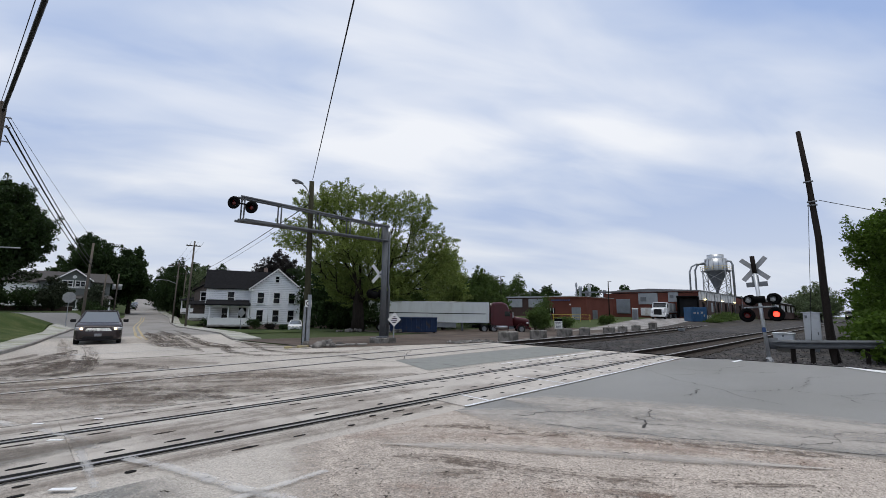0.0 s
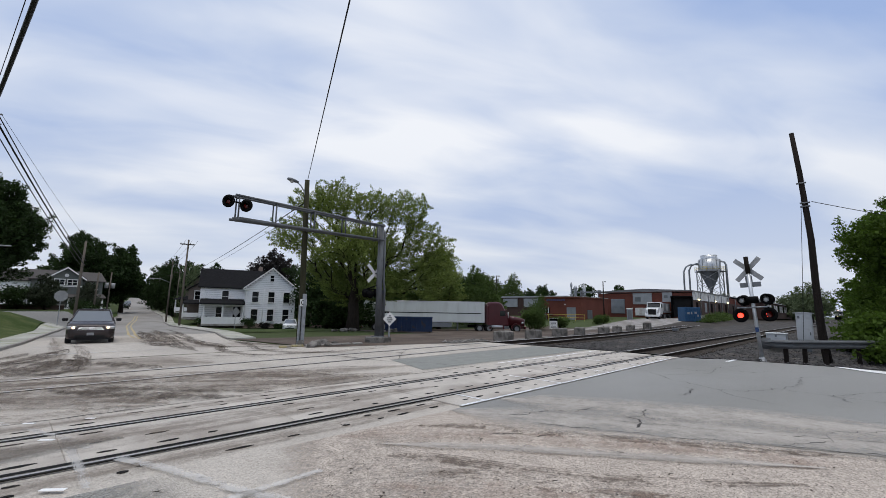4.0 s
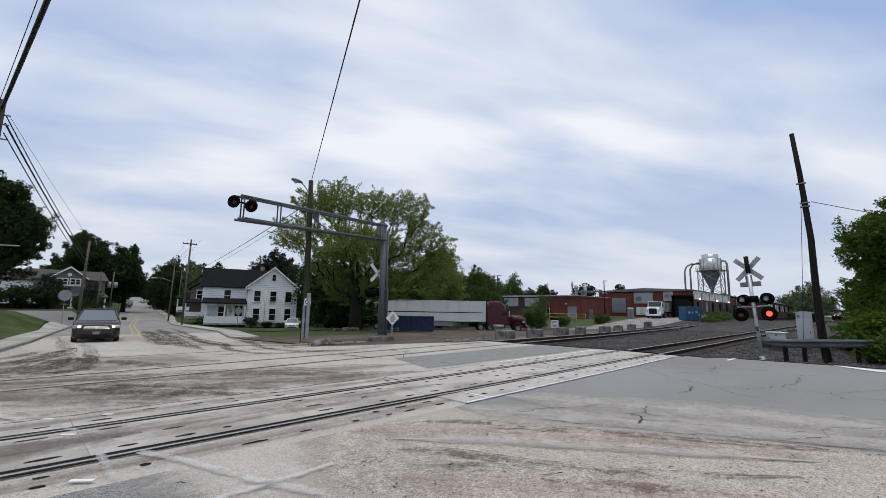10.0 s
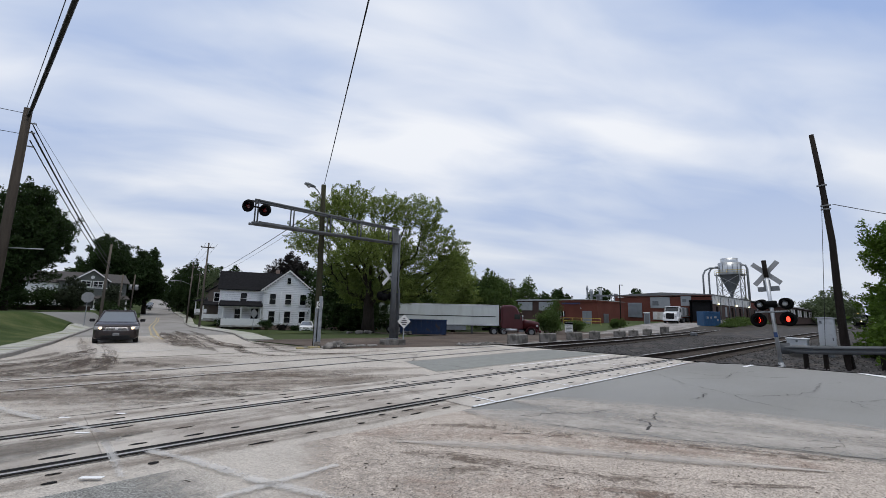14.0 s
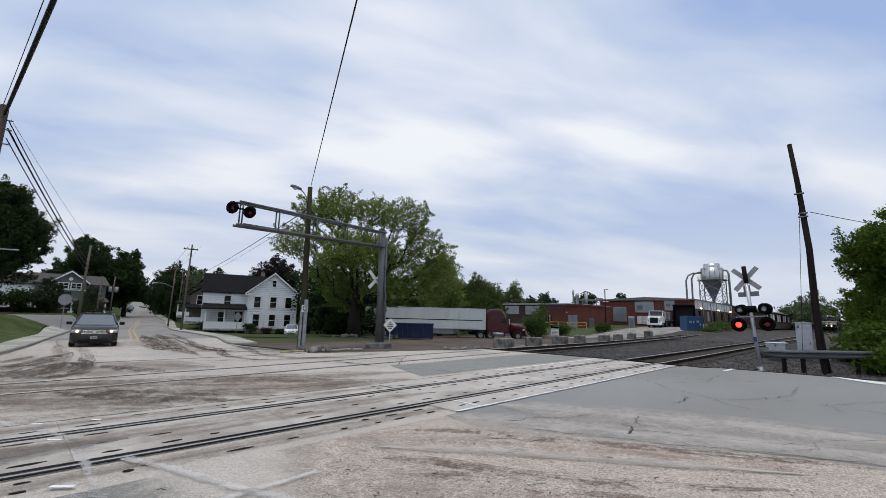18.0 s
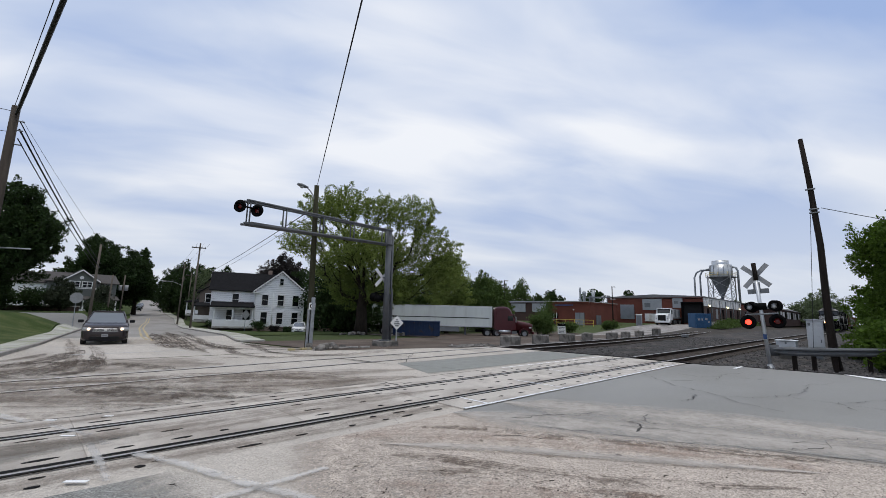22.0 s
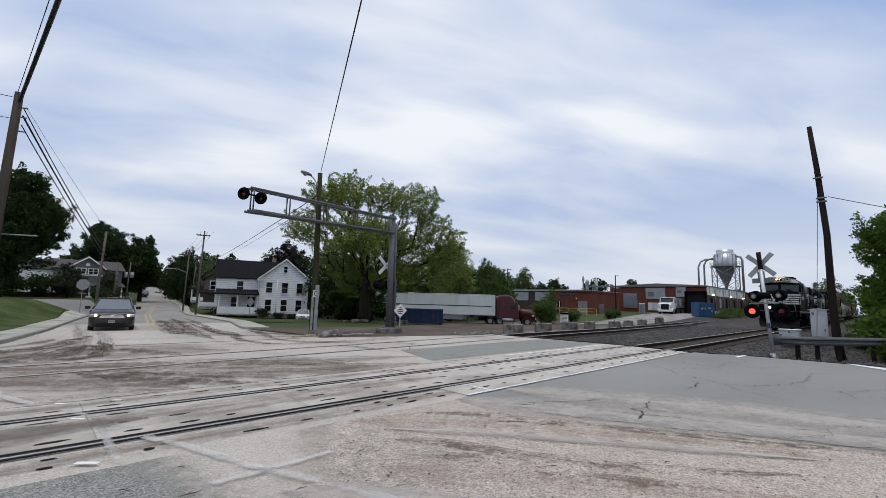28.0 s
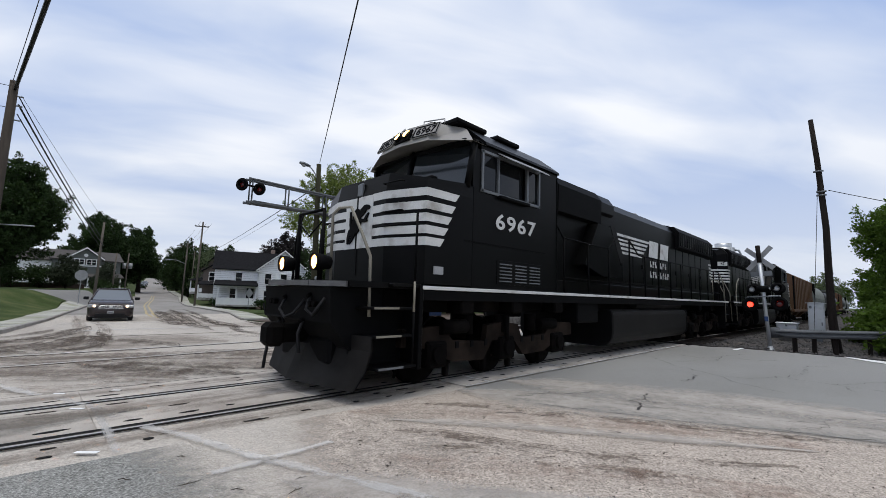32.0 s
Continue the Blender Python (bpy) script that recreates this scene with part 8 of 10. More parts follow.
def seen_lobes(rows):
    """Lobes fitted to the camera's view by offsets across and along its gaze: aside, away, height, radius, half height.
    """
    return [(0.713 * s + 0.69 * f, -0.70 * s + 0.708 * f, z, r, rz) for s, f, z, r, rz in rows]


tree("tree", "large spreading tree in fresh yellow-green spring leaf", 24.6, 36.2, 15.0, 8.0, LEAF_SPRING, 5, trunk=0.56, bare=0.17, leaves=88000, size=0.086, clumps=560, tight=0.70, heart=0.26, lobes=seen_lobes([
    (-6.3, 0.5, 9.4, 3.2, 2.5), (-4.4, -0.5, 12.4, 2.8, 2.0), (6.6, 0.0, 9.6, 2.7, 2.4), (8.4, 0.4, 6.0, 2.6, 2.6), (-1.8, -1.5, 12.8, 3.2, 2.2), (1.6, 1.0, 13.0, 3.0, 2.1), (5.0, -0.5, 12.3, 3.0, 2.4), (8.9, 0.3, 8.4, 1.7, 2.0), (0.0, -2.5, 8.4, 4.6, 2.8), (5.2, 1.5, 7.2, 4.0, 3.2), (-3.4, 2.0, 6.6, 3.0, 2.2), (-1.6, 1.5, 4.4, 3.0, 2.4), (3.2, 0.5, 4.6, 4.0, 2.0), (0.5, 4.0, 8.5, 4.5, 3.4)]))
tree("tree", "smaller tree in fresh spring leaf behind the trailer", 46.8, 46.0, 13.4, 4.2, LEAF_SPRING, 8, trunk=0.28, bare=0.18, leaves=13000, size=0.16, clumps=90, skirt=0.4)
tree("tree", "large dark green maple beside the lawn", -2.2, 62.8, 14.6, 5.6, LEAF_DARK, 21, trunk=0.55, bare=0.2, leaves=42000, size=0.17, clumps=260, skirt=0.36)
tree("tree", "dark green maple at the lawn edge", -13.5, 58.0, 13.5, 6.5, LEAF_DARK, 22, trunk=0.5, bare=0.14, leaves=20000, size=0.22, clumps=120, skirt=0.38)
tree("tree", "tall dark green tree behind the corner house", 12.8, 120.0, 17.8, 8.0, LEAF_DARK, 31, trunk=0.6, bare=0.1, leaves=36000, size=0.25, clumps=220, skirt=0.42)
tree("tree", "dark tree between the corner houses", 0.0, 112.0, 8.0, 4.4, LEAF_DARK, 32, trunk=0.5, bare=0.1, leaves=16000, size=0.26, clumps=110, skirt=0.4)
tree("tree", "tall dark tree with an uneven crown beside the street", 19.9, 124.0, 17.0, 4.6, LEAF_DARK, 37, trunk=0.45, bare=0.2, leaves=15000, size=0.23, clumps=90, skirt=0.35)
tree("tree", "small grey-green tree before the corner house", 4.0, 72.0, 4.7, 2.0, LEAF_HAZE_DARK, 41, trunk=0.12, bare=0.2, leaves=6000, size=0.12, clumps=60)
tree("tree", "small green tree beside the corner house", 8.4, 77.0, 4.6, 1.9, LEAF_HAZE_DARK, 43, trunk=0.12, bare=0.2, leaves=5000, size=0.11, clumps=50)
tree("tree", "dark purple-leaved tree behind the white house", 36.5, 84.0, 14.6, 5.6, LEAF_PURPLE, 51, trunk=0.5, bare=0.14, leaves=18000, size=0.22, clumps=110, skirt=0.4)
tree("tree", "round green tree behind the white house roof", 33.0, 104.0, 12.4, 3.6, LEAF_DARK, 53, trunk=0.4, bare=0.2, leaves=8000, size=0.22, clumps=60)
tree("tree", "thinly leaved tree beside the tall pole", 26.5, 95.0, 12.0, 3.4, LEAF_HAZE, 57, trunk=0.22, bare=0.25, leaves=3000, size=0.15, clumps=80)


def street_x(y, lines):
    """Where the street's edge lies at y."""
    for (a, p), (b, q) in zip(lines, lines[1:]):
        if y <= q:
            return a + (b - a) * (y - p) / (q - p)
    return lines[-1][0]


for i, (side, y, h, s) in enumerate(((1, 108, 8, 3.4), (1, 118, 9, 3.6), (1, 132, 9, 4), (1, 150, 9, 4.4), (1, 172, 10, 5), (1, 200, 10, 6), (1, 240, 10, 7), (1, 290, 11, 8), (-1, 150, 10, 4.5), (-1, 172, 11, 5), (-1, 205, 11, 6), (-1, 250, 10, 7), (-1, 300, 10, 8), (1, 150, 13.5, 3.0), (1, 158, 14.0, 3.2), (1, 142, 12.0, 2.8), (1, 352, 7, 9), (-1, 352, 7, 9))):
    x = street_x(y, RIGHT_KERB) + s * 0.75 + (2.0 if h < 11.5 else 0.2) if side > 0 else street_x(y, LEFT_KERB) - s * 0.75 - 2.0
    tree("tree", "dark green street tree on the hill", x, y, h, s, LEAF_DARK, 60 + i, trunk=0.3, bare=0.15, leaves=6000, size=0.26 if y < 180 else 0.45, clumps=60)
tree("tree", "wide dark trees closing the hilltop", 82, 420, 9, 22, LEAF_DARK, 79, trunk=0.5, bare=0.1, leaves=7000, size=0.9, clumps=80, z=6.0)
for i, (x, y, h, s, mt) in enumerate((
    (34.2, 157.0, 14.1, 5.0, LEAF_DARK),
    (30.3, 128.4, 15.1, 4.2, LEAF_DARK),
    (30.6, 116.7, 13.4, 4.6, LEAF_DARK),
    (30.9, 107.9, 12.2, 3.6, LEAF_DARK),
    (25.2, 102.3, 9.5, 2.6, LEAF_DARK))):
    tree("tree", "green tree behind the street-side houses", x, y, h, s, mt, 300 + i, trunk=0.25, bare=0.1, leaves=12000, size=0.2, clumps=90, skirt=0.35)
# wood behind the trailer
for i, (x, y, h, s, mt) in enumerate(((38, 58, 8.5, 4.6, LEAF_MID), (44, 56, 8.8, 4.6, LEAF_MID), (52, 52, 9.2, 4.4, LEAF_MID), (58, 48, 8.8, 4.2, LEAF_MID), (33, 55, 9, 4.6, LEAF_DARK), (49, 62, 10, 5, LEAF_DARK), (63, 50, 8.2, 3.8, LEAF_MID), (34, 49, 6.0, 4.0, LEAF_DARK), (66, 56, 9.0, 4.0, LEAF_DARK), (36, 66, 9, 5, LEAF_DARK))):
    tree("tree", "bushy green tree behind the trailer", x, y, h + 2.0, s * 1.15, mt, 90 + i, trunk=0.25, bare=0.08, leaves=11000, size=0.19, clumps=80, skirt=0.35)
tree("tree", "distant thin-crowned tree behind the warehouse", 120, 84, 15.0, 4.6, LEAF_MID, 110, trunk=0.35, bare=0.3, leaves=3500, size=0.28, clumps=60)
for i, (x, y, h, s) in enumerate(((175, 86, 14.5, 8), (186, 74, 13.5, 7), (160, 98, 13, 8), (240, 60, 12, 12), (150, 120, 12, 9))):
    tree("tree", "distant dark trees behind the factory roof", x, y, h, s, LEAF_DARK, 115 + i, trunk=0.4, bare=0.2, leaves=5000, size=0.42, clumps=70)
# trees beside the line
for i, (x, y, h, s, lv, sz) in enumerate(((32.0, -3.6, 9.8, 5.0, 46000, 0.11), (42.0, -4.6, 9.8, 4.9, 24000, 0.14), (27.5, -7.5, 9.6, 4.0, 14000, 0.13), (52, -5.2, 10.0, 4.8, 14000, 0.18), (63, -5.4, 10, 5.0, 10000, 0.22), (36.0, -2.6, 7.2, 3.3, 20000, 0.11), (29.5, -2.4, 6.4, 3.0, 18000, 0.095), (43.0, -3.4, 6.5, 3.4, 16000, 0.12))):
    tree("tree", "dense fresh green tree beside the railway", x, y, h, s * 0.92, LEAF_RIGHT, 130 + i, trunk=0.22, bare=0.06, leaves=int(lv * 1.5), size=sz * 0.82, clumps=240, skirt=0.40, heart=0.6)
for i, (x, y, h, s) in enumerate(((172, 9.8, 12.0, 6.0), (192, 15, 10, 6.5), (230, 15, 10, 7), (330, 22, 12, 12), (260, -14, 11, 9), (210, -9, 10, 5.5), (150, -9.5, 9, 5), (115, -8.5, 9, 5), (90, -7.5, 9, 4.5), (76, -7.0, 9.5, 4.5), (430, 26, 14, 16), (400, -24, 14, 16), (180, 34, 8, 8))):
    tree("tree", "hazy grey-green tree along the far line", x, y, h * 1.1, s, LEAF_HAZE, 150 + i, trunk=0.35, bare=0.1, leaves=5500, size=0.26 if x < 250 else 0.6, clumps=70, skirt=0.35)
for i, (x, y, h, w) in enumerate(((30.5, -1.3, 1.7, 2.6), (27.0, -1.6, 1.5, 2.2), (34.0, -1.3, 1.5, 2.4), (38.5, -1.4, 1.5, 2.4), (24.6, -2.2, 1.4, 2.2), (44.0, -1.6, 1.4, 2.4), (29.0, -2.6, 3.0, 3.2), (26.2, -0.6, 1.7, 2.0), (24.2, -0.9, 1.0, 2.0), (29.5, -0.6, 1.7, 2.2), (34.0, -0.2, 1.2, 1.8))):
    bush("bright green brush below the railway trees", x, y, h, w, LEAF_RIGHT, 190 + i, leaves=3600, size=0.11)
for i, (x, y, h, w) in enumerate(((25.0, 62.5, 1.3, 1.6), (26.7, 61.0, 0.9, 1.3), (31.0, 61.0, 1.0, 1.6), (20.9, 68.5, 1.2, 1.8), (29.0, 62.0, 0.8, 1.2))):
    bush("rounded dark shrub before the white house", x, y, h, w, LEAF_DARK if i != 1 else LEAF_PURPLE, 200 + i)
for i, (x, y, h, w) in enumerate(((51.6, 32.9, 2.4, 2.0), (53.0, 33.0, 3.0, 2.2), (54.8, 33.8, 4.4, 2.4), (56.2, 34.2, 3.0, 1.8), (73.6, 33.0, 1.3, 1.4), (75, 32.6, 1.4, 1.7), (62, 34, 1.5, 2.6))):
    bush("wild green saplings and weeds in the yard", x, y, h, w, LEAF_MID, 210 + i, leaves=2600, size=0.13)
for i, (x, y, h, w) in enumerate(((98, 19.6, 1.3, 4.5), (102, 20.2, 1.5, 4.0), (94, 19.4, 0.9, 3.5), (110, 20.5, 1.2, 4.5), (118, 20, 1.0, 4), (86, 18.5, 0.6, 3), (34.5, -0.4, 0.9, 2.0), (31.5, 0.0, 0.7, 1.8), (28.0, -0.8, 0.8, 1.8))):
    bush("low weedy green brush beside the tracks", x, y, h, w, LEAF_MID, 220 + i, leaves=1500, size=0.13)
for i, (x, y, h, w) in enumerate(((-4.5, 71.0, 2.4, 3.2), (-1.0, 72.0, 2.2, 2.8), (1.6, 73.0, 2.4, 3.0), (-3.2, 60.5, 1.9, 2.8), (-6.5, 60.5, 1.5, 3.0), (7.6, 70.5, 1.8, 2.2))):
    bush("dark shrub by the corner houses", x, y, h, w, LEAF_DARK, 240 + i, leaves=2000, size=0.15)

# ---------------------------------------------------------------- the train; each vehicle runs towards -x, its camera side is -y
def text_mesh(body, size, m, depth=0.004, width=1.0, spacing=1.0):
    cu = bpy.data.curves.new("text", "FONT")
    cu.body, cu.size, cu.extrude, cu.align_x, cu.align_y, cu.resolution_u, cu.offset, cu.space_character = body, size, depth, "CENTER", "CENTER", 3, size * 0.018, spacing
    ob = new("text", cu)
    me = bpy.data.meshes.new_from_object(ob.evaluated_get(bpy.context.evaluated_depsgraph_get()))
    bpy.data.objects.remove(ob)
    me.transform(m @ Matrix.Diagonal((width, 1, 1, 1)))
    return me


def wheelset(parent, x, r=0.51):
    """Two flanged wheels on an axle; turns round its own middle."""
    ws = part("wheelset", Geo().cyl((0, -0.75, 0), (0, 0.75, 0), 0.09, n=10), UNDERFRAME, parent)
    ws.location = (x, 0, r + 0.012)
    for s in (-1, 1):
        m = Matrix.Translation((0, s * 0.76, 0)) @ pose(0, 0, 0, 90 * s, 0, 0)
        part("wheel", Geo().lathe([(0, -0.02), (0.1, -0.04), (r * 0.55, 0.0), (r * 0.84, -0.05), (r, -0.06), (r, 0.05), (r + 0.025, 0.07), (r * 0.86, 0.085), (r * 0.5, 0.05), (0, 0.06)], 28, m), UNDERFRAME, ws, "dusty steel wheel")
        for k in range(6):
            a = k * math.pi / 3
            part("wheel_bolt", Geo().cyl((0.25 * math.cos(a), s * 0.80, 0.25 * math.sin(a)), (0.25 * math.cos(a), s * 0.775, 0.25 * math.sin(a)), 0.022, n=6), RAIL, ws)
    return ws


def bogie(parent, cx, axles, loco=True):
    """Side frames, boxes and springs round the axles."""
    sets = []
    lo, hi = min(axles), max(axles)
    for s in (-1, 1):
        y = s * 1.12
        if loco:
            prof = [(lo - 0.75, 0.80), (lo - 0.72, 1.08), (lo + 0.15, 1.12), (lo + 0.45, 0.86), (lo + 1.35, 0.80), (cx - 0.5, 1.10), (cx, 1.16), (cx + 0.5, 1.10), (hi - 1.35, 0.80), (hi - 0.45, 0.86), (hi - 0.15, 1.12), (hi + 0.72, 1.08), (hi + 0.75, 0.80),
                    (hi + 0.3, 0.78), (hi - 0.5, 0.52), (hi - 1.3, 0.50), (cx + 0.35, 0.80), (cx - 0.35, 0.80), (lo + 1.3, 0.50), (lo + 0.5, 0.52), (lo - 0.3, 0.78)]
            prof = [(a, b - 0.10 if b > 0.75 else b - 0.14) for a, b in prof]
        else:
            prof = [(lo - 0.3, 0.42), (lo - 0.3, 0.62), (lo + 0.3, 0.62), (cx - 0.35, 0.82), (cx + 0.35, 0.82), (hi - 0.3, 0.62), (hi + 0.3, 0.62), (hi + 0.3, 0.42), (hi - 0.25, 0.40), (cx + 0.3, 0.22), (cx - 0.3, 0.22), (lo + 0.25, 0.40)]
        fr = part("side_frame", Geo().prism(prof, "y", min(y, y + s * 0.13), max(y, y + s * 0.13)), FRAME_CAST, parent, "dusty cast steel side frame")
        for x in axles:
            part("journal_box", Geo().box((x, y + s * 0.10, 0.55), (0.46, 0.26, 0.44), 0.04), UNDERFRAME, fr)
            part("journal_cap", Geo().cyl((x, y + s * 0.2, 0.56), (x, y + s * 0.29, 0.56), 0.15, n=14), UNDERFRAME, fr)
        if loco:
            for x in (lo + 0.55, lo + 0.95, lo + 1.35, hi - 1.35, hi - 0.95, hi - 0.55):
                part("frame_hole", Geo().box((x, y + s * 0.135, 0.68), (0.09, 0.02, 0.12), 0.03), BLACK, fr)
            for x in (lo + 0.9, hi - 0.9, cx):
                part("coil_spring", Geo().cyl((x, y + s * 0.02, 0.85), (x, y + s * 0.02, 1.2), 0.13, n=12), UNDERFRAME, fr)
            part("brake_cylinder", Geo().cyl((lo + 0.1, y + s * 0.12, 1.0), (lo + 0.75, y + s * 0.12, 1.0), 0.13, n=12), UNDERFRAME, fr)
            part("brake_cylinder", Geo().cyl((hi - 0.75, y + s * 0.12, 0.98), (hi - 0.1, y + s * 0.12, 0.98), 0.13, n=12), UNDERFRAME, fr)
            part("damper", Geo().cyl((cx, y + s * 0.22, 0.42), (cx, y + s * 0.22, 1.2), 0.05, n=8), UNDERFRAME, fr)
            for x in (lo + 0.45, cx - 0.4, cx + 0.4, hi - 0.45):
                part("brake_hanger", Geo().box((x, y - s * 0.05, 0.42), (0.10, 0.12, 0.6), 0.02), UNDERFRAME, fr)
            part("sand_pipe", Geo().tube([(lo - 0.6, y, 1.3), (lo - 0.62, y, 0.7), (lo - 0.5, s * 0.8, 0.15)], 0.025, 6), BLACK, fr)
    for x in axles:
        sets.append(wheelset(parent, x, 0.51 if loco else 0.46))
    return sets


def horse_mark(parent, c):
    """The nose emblem, as a plain dark rearing shape."""
    g = Geo()
    m = Matrix.Translation(c) @ pose(0, 0, 0, 0, 0, -90) @ Matrix.Diagonal((0.85, 1, 0.78, 1)) @ pose(0, 0, 0, 0, 22, 0)
    blobs = [((-0.02, 0.02), 0.16, 0.30, 20), ((0.09, 0.28), 0.09, 0.20, -30), ((0.19, 0.42), 0.06, 0.13, -75), ((-0.10, -0.22), 0.10, 0.18, 10), ((-0.17, -0.42), 0.045, 0.18, 12), ((-0.02, -0.40), 0.045, 0.18, -18), ((0.20, 0.10), 0.04, 0.17, -70), ((0.28, 0.20), 0.035, 0.14, -20), ((-0.24, -0.05), 0.04, 0.24, 25)]
    for (x, z), rx, rz, a in blobs:
        ca, sa = math.cos(radians(a)), math.sin(radians(a))
        poly = [(x + rx * math.cos(t) * ca - rz * math.sin(t) * sa, z + rx * math.cos(t) * sa + rz * math.sin(t) * ca) for t in [2 * math.pi * i / 14 for i in range(14)]]
        g.prism(poly, "y", -0.02 - 0.0004 * len(g.v) / 28, 0.0, m=m)
    part("nose_emblem", g, BLACK, parent, "dark rearing shape on a white panel")


def locomotive(label, number, board, lit, side=-1, name="locomotive"):
    L = thing(name, label, "locomotive", group="locomotives of the train")
    # frame, deck, sill
    part("frame", Geo().box((8.7, 0, 1.45), (20.4, 2.3, 0.40), 0.03), UNDERFRAME, L)
    part("walkway", Geo().box((8.8, 0, 1.68), (20.8, 3.04, 0.06), 0.01), LOCO_BLACK, L)
    for s in (-1, 1):
        part("side_sill", Geo().box((9.05, s * 1.525, 1.66), (20.2, 0.05, 0.06), 0.008), LOCO_WHITE, L, "grimy white sill stripe")
        part("sill_web", Geo().box((9.0, s * 1.49, 1.54), (20.1, 0.05, 0.16), 0.006), BLACK, L)
    # front platform, steps, plow
    deck = [(-2.50, -0.7), (-2.22, -1.30), (-1.0, -1.50), (-1.0, 1.50), (-2.22, 1.30), (-2.50, 0.7)]
    part("front_deck", Geo().prism(deck, "z", 1.63, 1.72), LOCO_BLACK, L)
    lip = Geo()
    for a, b in ((0, 1), (5, 4), (0, 5)):
        p, q = Vector((*deck[a], 0)), Vector((*deck[b], 0))
        if (a, b) == (0, 1):
            p, q = Vector((-2.50, -0.7, 0)), Vector((-2.24, -1.28, 0))
        d = (q - p).normalized()
        n = Vector((d.y, -d.x, 0))
        n = n if n.x < 0 else -n
        lip.add([tuple(v) for v in (p, q, q + n * 0.05, p + n * 0.05)] + [tuple(v + Vector((0, 0, 0.08))) for v in (p, q, q + n * 0.05, p + n * 0.05)], [(3, 2, 1, 0), (4, 5, 6, 7), (0, 1, 5, 4), (1, 2, 6, 5), (2, 3, 7, 6), (3, 0, 4, 7)], m=Matrix.Translation((0, 0, 1.63)))
    part("anticlimber", lip, mat("worn_steel_edge", (0.10, 0.10, 0.10), 0.6, 0.2, var=0.4, scale=3) if "worn_steel_edge" not in bpy.data.materials else bpy.data.materials["worn_steel_edge"], L, "pale worn steel edge")
    part("front_bulkhead", Geo().prism([(-2.42, 1.62), (-1.0, 1.62), (-1.0, 0.5), (-1.5, 0.35), (-2.1, 0.75), (-2.38, 1.1)], "y", -1.12, 1.12), BLACK, L)
    for s in (-1, 1):
        st = part("step_well", Geo().box((-1.06, s * 1.30, 1.05), (0.06, 0.50, 1.3), 0.01), BLACK, L)
        part("step_side", Geo().box((-1.55, s * 1.06, 1.05), (1.0, 0.04, 1.25), 0.01), BLACK, L)
        for z, x0 in ((0.46, -1.62), (0.92, -1.68), (1.33, -1.74)):
            part("step_tread", Geo().box((x0 + 0.14, s * 1.31, z), (0.75, 0.46, 0.04), 0.01), BLACK, L, "worn step tread")
            part("tread_edge", Geo().box((x0 + 0.02, s * 1.545, z + 0.005), (0.45, 0.02, 0.03)), STEEL_DARK if z < 0.6 else HANDRAIL_TAN, L, "worn tread edge")
        part("grab_rail", Geo().tube([(-1.20, s * 1.54, 1.28), (-1.20, s * 1.54, 1.75)], 0.020, 6), HANDRAIL_TAN, L, "yellowed grab rail")
        part("grab_rail", Geo().tube([(-1.20, s * 1.54, 0.5), (-1.20, s * 1.54, 1.28)], 0.020, 6), BLACK, L)
        part("grab_rail", Geo().tube([(-1.20, s * 1.54, 1.75), (-1.18, s * 1.52, 2.85)], 0.022, 6), BLACK, L)
        part("corner_post", Geo().box((-1.04, s * 1.52, 1.06), (0.07, 0.05, 1.3), 0.01), LOCO_BLACK, L)
        part("deck_rail", Geo().tube([(-2.1, s * 0.55, 1.7), (-2.12, s * 0.55, 2.78), (-2.05, s * 0.62, 2.88), (-1.98, s * 0.85, 2.88), (-1.92, s * 1.1, 2.45), (-1.86, s * 1.26, 2.1), (-1.86, s * 1.3, 1.2)], 0.024, 6), HANDRAIL_TAN if s < 0 else BLACK, L, "pale bent handrail")
        part("rail_post", Geo().cyl((-2.2, s * 0.42, 1.7), (-2.2, s * 0.42, 2.86), 0.03, n=6), BLACK, L)
        # ditch lamp
        m = Matrix.Translation((-2.36, s * 0.56, 2.0)) @ pose(0, 0, 0, 0, -90, 0)
        dl = part("ditch_light", Geo().lathe([(0, -0.22), (0.10, -0.22), (0.13, -0.05), (0.14, 0.06), (0.115, 0.06), (0.11, 0.03)], 18, m), BLACK, L)
        part("lens", Geo().lathe([(0.112, 0.04), (0.095, -0.06), (0.045, -0.19)] if lit else [(0, 0.055), (0.075, 0.05), (0.11, 0.035), (0.11, 0.0)], 18, m), LAMP_LIT if lit else CLEAR_LENS, dl, "lit amber-white lamp" if lit else "clear lamp")
        if lit:
            part("filament", Geo().lathe([(0.046, -0.19), (0, -0.195)], 12, m), LAMP_CORE, dl, "glaring white lamp core")
    part("cross_rail", Geo().tube([(-2.2, -0.42, 2.86), (-2.2, 0.42, 2.86)], 0.025, 6), BLACK, L)
    part("gate_chain", Geo().tube([(-2.2, -0.42, 2.7), (-2.22, 0, 2.45), (-2.2, 0.42, 2.7)], 0.012, 5), BLACK, L)
    plow = Geo()
    rows = [(0.17, -0.14), (0.45, -0.02), (0.72, 0.06), (0.93, 0.05)]
    ys = [-1.5, -1.1, -0.6, -0.12, 0.12, 0.6, 1.1, 1.5]
    pts = []
    for z, dx in rows:
        for y in ys:
            top = z - (0.30 if abs(y) < 0.2 else 0.12 if abs(y) < 0.7 else 0.0) * (z > 0.85)
            pts.append((-2.30 + dx + abs(y) * 0.20, y * (1.0 if z > 0.3 else 0.93), top))
    n = len(ys)
    q = [(j * n + i, (j + 1) * n + i, (j + 1) * n + i + 1, j * n + i + 1) for j in range(3) for i in range(n - 1)]
    plow.add(pts, q)
